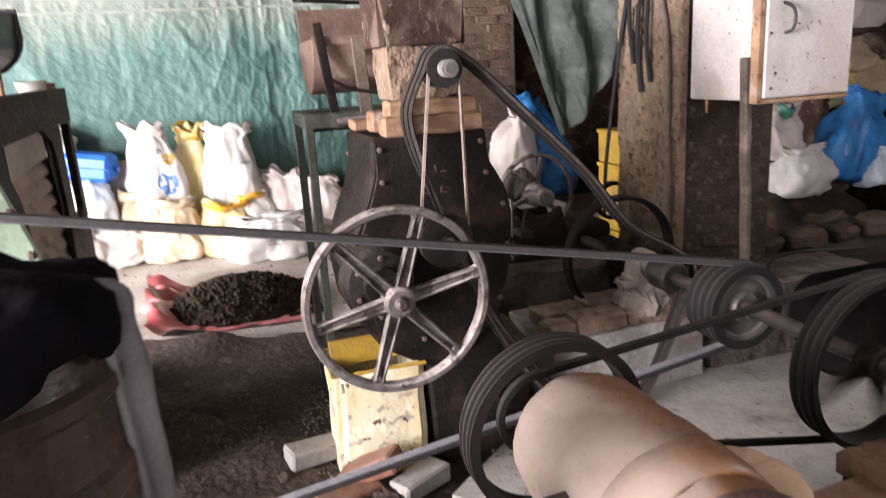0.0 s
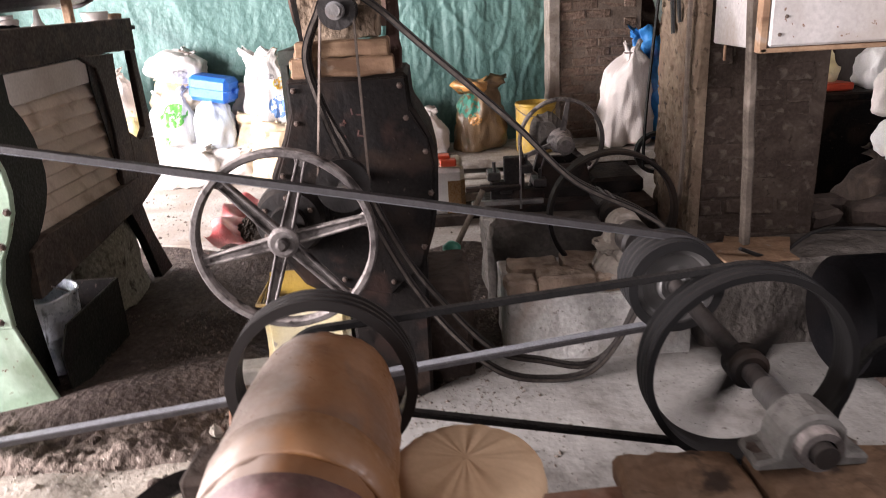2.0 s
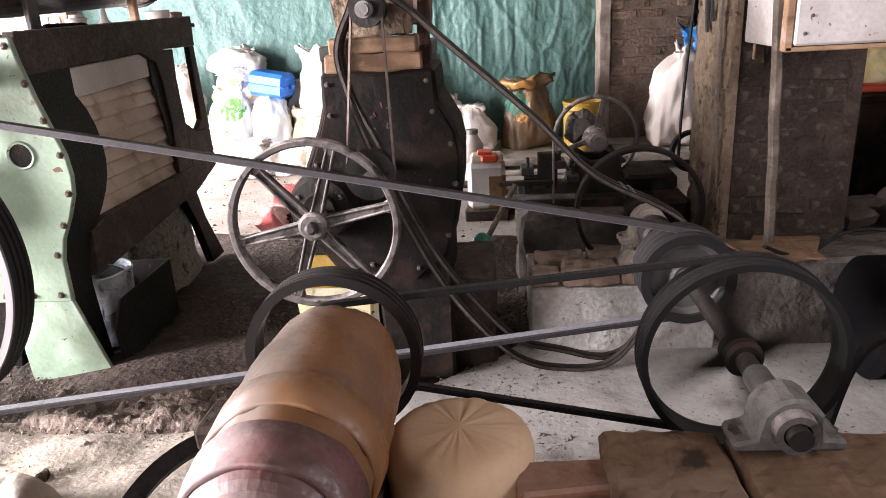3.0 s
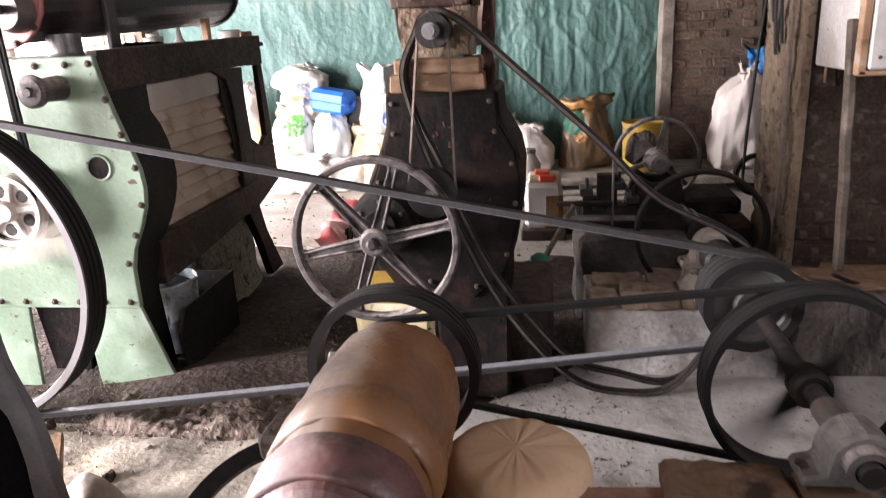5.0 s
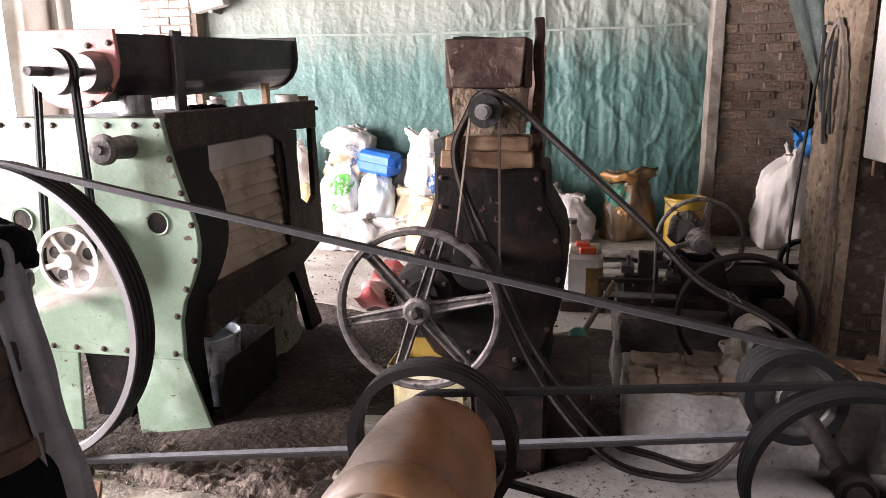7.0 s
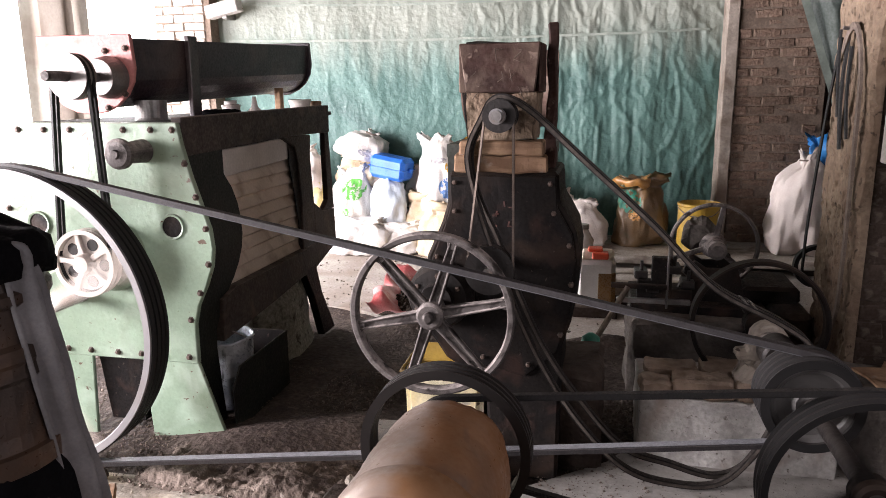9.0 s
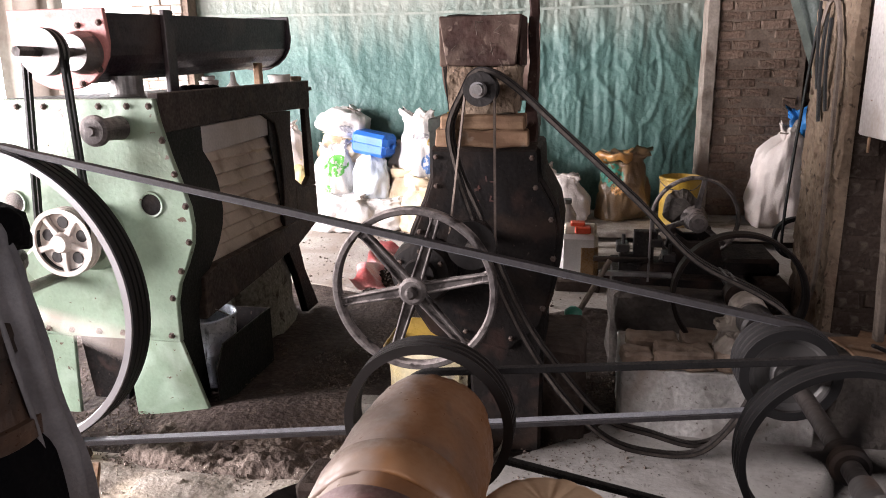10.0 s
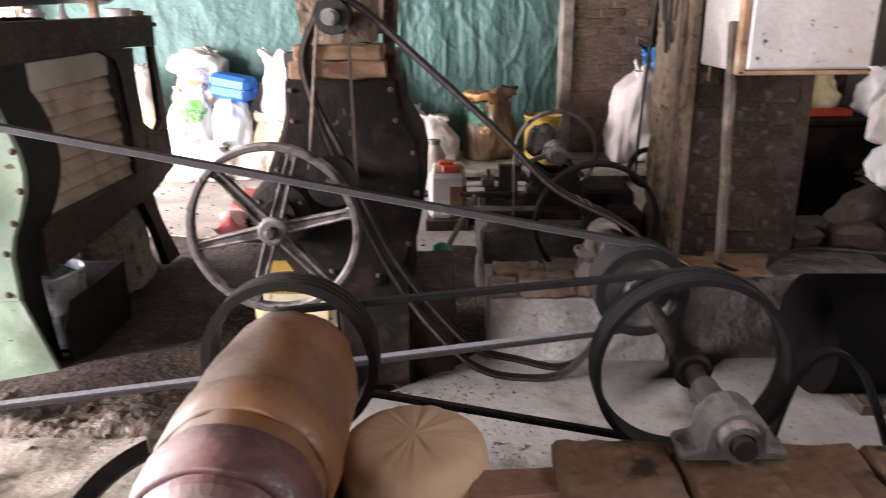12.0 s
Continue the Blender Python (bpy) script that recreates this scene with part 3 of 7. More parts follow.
def bolts(parent, places, r=0.012, out=0.012, axis="y", name="bolt"):
    b = lathe([(-out, r * 0.6), (-out * 0.7, r), (0, r), (0.002, r * 1.5), (0.004, r * 1.5)], 6, axis)
    me = mesh_of(name, b, M_BOLT)
    base = place_of(parent)
    for i, p in enumerate(places):
        share(name, me, parent, Matrix.Translation(Vector(p) - base))


# ---- the shed ----
def ground_sheet():
    b = bmesh.new()
    bmesh.ops.create_grid(b, x_segments=110, y_segments=110, size=1)
    for v in b.verts:
        x, y = v.co.x * 6.2 + 0.4, v.co.y * 5.6 + 2.6
        z = 0.02 * noise.noise(Vector((x * 2.2, y * 2.2, 0))) + 0.012 * noise.noise(Vector((x * 7, y * 7, 3)))
        heap = math.exp(-((x + 0.05) ** 2 / 0.16 + (y - 2.45) ** 2 / 0.06)) * 0.09 + math.exp(-((x - 0.35) ** 2 / 0.12 + (y - 2.75) ** 2 / 0.05)) * 0.06
        lip = 4.62 if x < -0.3 else (4.28 - 0.3 * min(1, max(0, x + 0.1)) if x < 0.9 else 4.15)
        bank = 0.055 * math.exp(-((y - lip) / 0.16) ** 2) * (0.7 + 1.2 * noise.noise(Vector((x * 3.1, y * 3.1, 9))))
        v.co = (x, y, z - 0.015 + heap + bank)
    solo("ground", b, M_EARTH, (0, 0, 0), "dark oil-soaked earth floor strewn with husks", "ground", kind="structure", smooth=True)
    rim = [(-4.6, 4.75), (-1.3, 4.62), (-0.3, 4.5), (0.1, 4.28), (0.75, 4.05), (1.6, 4.2), (2.4, 4.15), (5.2, 4.1), (5.2, 7.12), (-4.6, 7.12)]
    s = plate(rim, -0.06, 0.022, "z", 0.0)
    solo("floor_slab", s, M_SLAB, (0, 0, 0), "pale dusty concrete floor slab along the back wall", "floor", kind="structure")
    rim = [(0.95, 2.2), (1.35, 1.75), (1.4, 1.2), (5.2, 1.15), (5.2, 2.9), (1.62, 2.9), (1.45, 2.62)]
    s = plate(rim, -0.06, 0.016, "z", 0.0)
    solo("floor_apron", s, M_CEMENT, (0, 0, 0), "grey cement floor round the line shaft, thick with meal dust", "floor", kind="structure")


def spilled_meal():
    """A thin, uneven spread of sandy meal in front of the motor."""
    b = bmesh.new()
    n = 60
    g = [[None] * (n + 1) for _ in range(n + 1)]
    for i in range(n + 1):
        for k in range(n + 1):
            x, y = -1.3 + 2.25 * i / n, 0.2 + 2.1 * k / n
            edge = min(1, 3.2 * (1 - abs(2 * i / n - 1))) * min(1, 3.2 * (1 - abs(2 * k / n - 1)))
            h = 0.05 * noise.noise(Vector((x * 2.5, y * 2.5, 7))) + 0.02 * noise.noise(Vector((x * 9, y * 9, 7)))
            g[i][k] = b.verts.new((x, y, -0.05 + 0.085 * edge + h * edge * 0.8))
    for i in range(n):
        for k in range(n):
            b.faces.new((g[i][k], g[i + 1][k], g[i + 1][k + 1], g[i][k + 1]))
    solo("spilled_meal", b, M_SANDY, (0, 1.2, 0), "pale sandy meal spread over the earth", "meal", kind="stuff", smooth=True)


def husk_bank():
    """A low uneven bank of brown husks on the earth before the green machine and the flywheel."""
    b = bmesh.new()
    nx, ny = 120, 50
    g = []
    for i in range(nx + 1):
        row = []
        for k in range(ny + 1):
            u, v = i / nx, k / ny
            x, y = -0.55 + 1.5 * u, 1.98 + 0.50 * v + 0.10 * noise.noise(Vector((u * 4, 0, 3)))
            edge = min(1, 4 * (1 - abs(2 * u - 1))) * min(1, 2.2 * (1 - abs(2 * v - 1)))
            h = 0.035 + 0.03 * noise.noise(Vector((x * 3.5, y * 3.5, 11))) + 0.015 * noise.noise(Vector((x * 12, y * 12, 2))) + 0.018 * noise.noise(Vector((x * 35, y * 35, 5)))
            row.append(b.verts.new((x, y, -0.06 + (0.06 + h) * edge)))
        g.append(row)
    for i in range(nx):
        for k in range(ny):
            b.faces.new((g[i][k], g[i + 1][k], g[i + 1][k + 1], g[i][k + 1]))
    solo("husk_bank", b, M_HUSK, (0.2, 2.4, 0), "low bank of brown husks swept up on the earth", "husks", kind="stuff", smooth=True)


def scatter(name, n, x0, x1, y0, y1, z, smin, smax, material, label, seed, clump=0.0):
    rng = random.Random(seed)
    vs, fs = [], []
    while len(vs) < n * 6:
        x, y = rng.uniform(x0, x1), rng.uniform(y0, y1)
        if clump and noise.noise(Vector((x * 2.5, y * 2.5, seed))) < clump:
            continue
        s = rng.uniform(smin, smax) * (1 if rng.random() < 0.85 else 1.7)
        k, a = len(vs), rng.uniform(0, 6.28)
        c, d = math.cos(a) * s, math.sin(a) * s
        zz = z + s * 0.25
        vs += [(x + c, y + d, zz), (x - d * 0.7, y + c * 0.7, zz + s * 0.2), (x - c, y - d, zz), (x + d * 0.6, y - c * 0.6, zz), (x, y, zz + s * 0.7), (x, y, zz - s * 0.6)]
        fs += [(k + i, k + (i + 1) % 4, k + 4) for i in range(4)] + [(k + (i + 1) % 4, k + i, k + 5) for i in range(4)]
    me = bpy.data.meshes.new(name)
    me.from_pydata(vs, [], fs)
    me.materials.append(material)
    return tagged(new(name, me), label, "debris", kind="stuff")


def wall_with_holes(name, axis, at, thick, span, height, holes, label, material=None):
    """A wall as blocks round its openings. span: along the wall; holes: (from, to, bottom, top)."""
    b = bmesh.new()

    def block(a0, a1, z0, z1):
        if a1 - a0 > 0.01 and z1 - z0 > 0.01:
            if axis == "x":
                box(at, at + thick, a0, a1, z0, z1, 0, b)
            else:
                box(a0, a1, at, at + thick, z0, z1, 0, b)

    here = span[0]
    for h0, h1, z0, z1 in sorted(holes):
        block(here, h0, 0, height)
        block(h0, h1, 0, z0)
        block(h0, h1, z1, height)
        here = h1
    block(here, span[1], 0, height)
    return solo(name, b, material or M_WALL, (0, 0, 0), label, "wall", kind="structure")


def shed():
    ground_sheet()
    H = 3.1
    wall_with_holes("wall_west", "x", -4.85, 0.25, (-2.4, 7.4), H, [(3.1, 6.75, 0.02, 2.75), (-1.1, 1.7, 0.7, 2.7)], "limewashed west wall with a wide doorway and a window")
    wall_with_holes("wall_north", "y", 7.15, 0.25, (-4.85, 5.45), H, [(-4.5, -3.28, 1.1, 2.85)], "rough back wall with a window opening")
    # East and south walls are unseen; their openings are added for the fill.
    wall_with_holes("wall_east", "x", 5.2, 0.25, (-2.4, 7.15), H, [(-0.85, 1.05, 1.95, 2.9)], "dark east wall out of view with an added opening for fill light", M_DARKMASONRY)
    wall_with_holes("wall_south", "y", -2.65, 0.25, (-4.85, 5.45), H, [(-2.35, 0.35, 0.02, 2.7)], "plain dark wall out of view with an added opening for fill light", M_DARKMASONRY)
    solo("ceiling", box(-4.85, 5.45, -2.65, 7.4, H, H + 0.12, 0), M_CEIL, (0, 0, 0), "plain dark board ceiling out of view", "ceiling", kind="structure")
    solo("backdrop", box(-7.6, -7.5, -6, 12, -1, 7, 0, box(-7.5, -2, 10.4, 10.5, -1, 7, 0)), M_SKY, (0, 0, 0), "hazy daylight outside the openings", "backdrop", kind="structure")


def tarp_wall():
    b = bmesh.new()
    nx, nz = 420, 190
    grid = []
    for i in range(nx + 1):
        x = -2.62 + (2.44 + 2.62) * i / nx
        col = []
        for j in range(nz + 1):
            z = 0.02 + 2.93 * j / nz
            d = 0.06 * noise.noise(Vector((x * 1.3, z * 0.6, 1))) + 0.014 * noise.noise(Vector((x * 5 + 0.9 * z, z * 1.2, 4))) * (2.6 if x > 0.9 else 0.8) + 0.005 * noise.noise(Vector((x * 13, z * 6, 8)))
            full = min(1, max(0.12, x + 0.2))
            for f, deep, seed in ((2.6, 0.012, 2), (5.5, 0.008, 6), (11, 0.0045, 9)):
                q = noise.noise(Vector((x * f + 0.5 * z, z * f * 0.55 - 0.4 * x, seed)))
                d -= deep * max(0, 1 - 7 * abs(q)) * (0.22 + 0.98 * full)
            d += (0.014 * abs(noise.noise(Vector((x * 10 + 0.8 * z, z * 0.8, 5)))) + 0.008 * abs(noise.noise(Vector((x * 24 - z, z * 1.4, 7))))) * full
            d -= 0.10 * max(0, 0.5 - z) ** 2
            col.append(b.verts.new((x, 7.02 + d, z)))
        grid.append(col)
    for i in range(nx):
        for j in range(nz):
            b.faces.new((grid[i][j], grid[i + 1][j], grid[i + 1][j + 1], grid[i][j + 1]))
    t = thing("tarpaulin", (0, 0, 0), "green tarpaulin bleached cream above, hung over the back wall", "tarpaulin")
    ob = part("sheet", b, M_TARP, t, smooth=True)
    ob.modifiers.new("thick", "SOLIDIFY").thickness = 0.004
    for z, sag in ((2.09, 0.03), (2.45, 0.05)):
        pts = [(-2.5 + 4.8 * k / 60, 6.985 + 0.06 * noise.noise(Vector(((-2.5 + 4.8 * k / 60) * 1.3, z * 0.6, 1))), z - sag * math.sin(math.pi * k / 60) + 0.01 * noise.noise(Vector((k * 0.3, z, 2)))) for k in range(61)]
        part("seam", ribbon(pts, 0.022, 0.004, (0, 0, 1)), M_TARPSEAM, t, "pale stitched seam")


def brick_courses(parent, x0, x1, y, z0, z1, material, depth=0.10, length=0.225, face="y", seed=1, skip=0.0, gap=0.008, high=0.075):
    """Courses of bricks on a face; the pieces share a few meshes."""
    rng = random.Random(seed)
    kinds = []
    for k in range(4):
        for w in (length, length * 0.48):
            b = box(-w / 2, w / 2, 0, depth, -high / 2, high / 2, 0.007) if face == "y" else box(0, depth, -w / 2, w / 2, -high / 2, high / 2, 0.007)
            ruffle(b, 0.012, 22, k * 3.1 + w)
            kinds.append((w, mesh_of("brick", b, material)))
    base = place_of(parent)
    row, z = 0, z0 + high / 2
    while z < z1 - high / 2:
        x = x0 + (0 if row % 2 else -length * 0.52)
        while x < x1 - 0.03:
            w, me = rng.choice(kinds[0::2])
            if x < x0:
                w, me = rng.choice(kinds[1::2])
                x = x0
            elif x + w > x1 + 0.01:
                w, me = rng.choice(kinds[1::2])
            if x + w <= x1 + 0.03 and rng.random() >= skip:
                out = rng.uniform(-0.012, 0.007)
                at = Vector((x + w / 2, y - out, z)) if face == "y" else Vector((y - out, x + w / 2, z))
                share("brick", me, parent, Matrix.Translation(at - base) @ pose(0, 0, 0, rng.uniform(-2, 2), rng.uniform(-1.8, 1.8), rng.uniform(-2, 2)))
            x += w + gap
        z += high + gap
        row += 1


def pillars():
    p = thing("brick_pillar", (2.9, 6.9, 0), "bare brick pillar with rough mortar against the back wall", "pillar")
    part("core", box(2.53, 3.26, 6.776, 7.15, 0, 3.1, 0), M_MORTAR, p)
    s = cut_box(2.41, 2.515, 6.735, 7.0, 0, 3.1, 30, 0.008, 0.007, 14, 2)
    part("plaster_edge", s, M_EDGEWASH, p, "whitewashed plaster edge")
    brick_courses(p, 2.52, 3.27, 6.768, 0.0, 3.1, M_BRICK, seed=4)
    q = thing("gate_pier", (-2.95, 6.9, 0), "pale brick pier beside the bright window", "pillar")
    part("core", box(-3.25, -2.62, 6.82, 7.14, 0, 3.1, 0), M_MORTAR, q)
    brick_courses(q, -3.26, -2.62, 6.80, 1.2, 3.1, M_WHITEWASH, seed=9)
    w = thing("machine_pier", (2.72, 3.27, 0), "mud-plastered brick pier that carries the switch cabinet", "pillar")
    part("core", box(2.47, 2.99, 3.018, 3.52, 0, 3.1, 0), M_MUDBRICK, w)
    s = bmesh.new()
    ny, nz = 44, 250
    g = []
    for i in range(ny + 1):
        row = []
        for k in range(nz + 1):
            y, z = 3.0 + 0.54 * i / ny, 3.1 * k / nz
            q = Vector((y * 1.0, z, 0))
            d = 0.014 * noise.noise(q * 4) + 0.007 * noise.noise(q * 15)
            pit = noise.noise(Vector((y * 34, z * 26, 3)))
            d += 0.03 * max(0, pit - 0.25) / 0.5 + 0.006 * max(0, noise.noise(Vector((y * 5, z * 24, 8))))
            if i in (0, ny):
                d += 0.012 + 0.012 * noise.noise(Vector((0, z * 9, 1)))
            row.append(s.verts.new((2.425 + d, y, z)))
        g.append(row)
    for i in range(ny):
        for k in range(nz):
            s.faces.new((g[i][k], g[i + 1][k], g[i + 1][k + 1], g[i][k + 1]))
    for line in (g[0], g[-1]):
        back = [s.verts.new((2.47, v.co.y, v.co.z)) for v in line]
        for k in range(nz):
            s.faces.new((line[k], line[k + 1], back[k + 1], back[k]))
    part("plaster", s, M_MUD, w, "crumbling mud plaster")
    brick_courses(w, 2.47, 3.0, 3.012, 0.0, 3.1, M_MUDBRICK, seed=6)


# ---- wheels ----
def wheel_parts(parent, at, r, rim, width, hub_r, hub_w, n, spoke_w, first, material, name="spoke", grooves=0, rim_mat=None, ridged=True):
    """Rim, hub and spokes of a wheel that turns about y, under a thing or a part."""
    at = Vector(at)
    if grooves:
        outer, step = [], width / grooves
        for g in range(grooves):
            a = -width / 2 + g * step
            outer += [(a, r), (a + step * 0.15, r), (a + step * 0.4, r - rim * 0.55), (a + step * 0.6, r - rim * 0.55), (a + step * 0.85, r)]
        outer += [(width / 2, r)]
    else:
        outer = [(-width / 2, r - 0.006), (-width / 2 + 0.006, r), (width / 2 - 0.006, r), (width / 2, r - 0.006)]
    inner = [(width / 2, r - rim * 0.8), (width * 0.3, r - rim), (-width * 0.3, r - rim), (-width / 2, r - rim * 0.8)]
    part("rim", lathe(outer + inner, 72, "y", at, closed=True), rim_mat or material, parent, smooth=False)
    h = hub_w / 2
    hb = lathe([(-h, hub_r * 0.42), (-h, hub_r * 0.8), (-h * 0.8, hub_r), (h * 0.8, hub_r), (h, hub_r * 0.8), (h, hub_r * 0.42)], 28, "y", at)
    lathe([(-h - 0.028, hub_r * 0.25), (-h - 0.022, hub_r * 0.42), (-h + 0.002, hub_r * 0.42)], 20, "y", at, bm=hb)
    part("hub", hb, material, parent)
    b = bmesh.new()
    r0, r1 = hub_r * 0.85, r - rim * 0.7
    for s, (y0, y1, w0, w1) in enumerate(((-0.006, 0.006, spoke_w, spoke_w * 0.72),)):
        plate([(r0, -w0 / 2), (r1, -w1 / 2), (r1, w1 / 2), (r0, w0 / 2)], y0, y1, "y", 0.002, b)
    if ridged:
        for sgn in (-1, 1):
            w0, w1 = spoke_w / 2, spoke_w * 0.36
            plate([(r0, sgn * w0), (r1, sgn * w1), (r1, sgn * (w1 - 0.009)), (r0, sgn * (w0 - 0.009))], -0.016, 0.016, "y", 0.003, b)
        plate([(r1 - 0.03, -spoke_w * 0.36), (r1, -spoke_w * 0.62), (r1, spoke_w * 0.62), (r1 - 0.03, spoke_w * 0.36)], -0.014, 0.014, "y", 0.003, b)
    me = mesh_of(name, b, material)
    base = place_of(parent)
    for k in range(n):
        share(name, me, parent, Matrix.Translation(at - base) @ pose(0, 0, 0, 0, -(first + 360 / n * k), 0))


def spoked_wheel():
    t = thing("spoked_flywheel", (0.804, 2.175, 0.764), "dusty cast-iron flywheel with six ribbed spokes, standing still", "wheel")
    wheel_parts(t, (0.804, 2.175, 0.764), 0.302, 0.026, 0.05, 0.05, 0.075, 6, 0.044, 12, M_IRON)
    part("axle", rod((0.804, 2.14, 0.764), (0.804, 2.46, 0.764), 0.022), M_STEEL, t)


SHAFT = (2.06, 2.1, 0.565)


def line_shaft():
    x, _, z = SHAFT
    t = thing("line_shaft", SHAFT, "spinning steel line shaft carrying belt wheels", "shaft")
    s = rod((x, 1.15, z), (x, 3.25, z), 0.026, seg=20)
    part("shaft", s, M_BROWNIRON, t)
    # Brighter band added to draw the highlight on the shaft's near end.
    part("sleeve", lathe([(1.285, 0.026), (1.285, 0.033), (1.43, 0.033), (1.43, 0.026)], 24, "y", (x, 0, z), closed=True), M_STEEL, t, "bright steel band for the shaft's highlight")
    w = new("drive_wheel")
    w.parent, w.location = t, Vector((x, 1.545, z)) - Vector(SHAFT)
    tagged(w, "black belt wheel with blurred spokes")
    wheel_parts(w, (x, 1.545, z), 0.264, 0.022, 0.09, 0.05, 0.075, 4, 0.06, 20, M_DARKIRON, grooves=3, ridged=False, rim_mat=M_RUBBER)
    g = new("grooved_pulley")
    g.parent, g.location = t, Vector((x, 2.13, z)) - Vector(SHAFT)
    tagged(g, "black pulley with four belt grooves and a polished face")
    part("rim", lathe(groove_profile(0.156, 0.15, 4, 0.03), 60, "y", (x, 2.14, z), closed=True), M_RUBBER, g)
    part("face", lathe([(0.0, 0.026), (-0.004, 0.05), (0.016, 0.06), (0.02, 0.10), (0.006, 0.112), (0.0, 0.138), (0.014, 0.140), (0.016, 0.03)], 48, "y", (x, 2.075, z), closed=True), M_FACE, g, smooth=False)
    f = new("far_wheel")
    f.parent, f.location = t, Vector((x, 2.92, z)) - Vector(SHAFT)
    wheel_parts(f, (x, 2.92, z), 0.28, 0.02, 0.07, 0.06, 0.10, 4, 0.05, 40, M_DARKIRON, ridged=False)
    k = lathe([(-0.06, 0.055), (-0.05, 0.068), (0.05, 0.068), (0.06, 0.055)], 36, "y", (x, 2.55, z))
    part("idler", k, M_BROWNIRON, t)
    return t


def groove_profile(r, width, n, depth):
    step, pts = width / n, []
    for i in range(n):
        a = -width / 2 + i * step
        pts += [(a, r), (a + step * 0.18, r), (a + step * 0.4, r - depth * 0.6), (a + step * 0.6, r - depth * 0.6), (a + step * 0.82, r)]
    return pts + [(width / 2, r), (width / 2, r - depth), (-width / 2, r - depth)]


def bearing(name, y, zb, skin):
    x, _, z = SHAFT
    t = thing(name, (x, y, zb), "dusty grey plummer block bearing bolted to a plinth", "bearing", "shaft bearings")
    h = 0.05
    out = [(x - 0.12, zb), (x + 0.12, zb), (x + 0.12, zb + 0.025), (x + 0.075, zb + 0.035), (x + 0.07, z)]
    out += [(x + 0.07 * math.cos(a), z + 0.07 * math.sin(a)) for a in (0.4, 0.8, 1.2, 1.57, 1.94, 2.34, 2.74)]
    out += [(x - 0.07, z), (x - 0.075, zb + 0.035), (x - 0.12, zb + 0.025)]
    part("housing", ruffle(plate(out, y - h, y + h, "y", 0.008), 0.004, 20), skin, t, "cast housing caked in meal")
    part("collar", lathe([(-h - 0.03, 0.03), (-h - 0.03, 0.046), (-h - 0.002, 0.05), (-h - 0.002, 0.03)], 28, "y", (x, y, z), closed=True), M_IRON, t)
    bolts(t, [(x - 0.1, y, zb + 0.025), (x + 0.1, y, zb + 0.025)], 0.014, 0.016, "z")


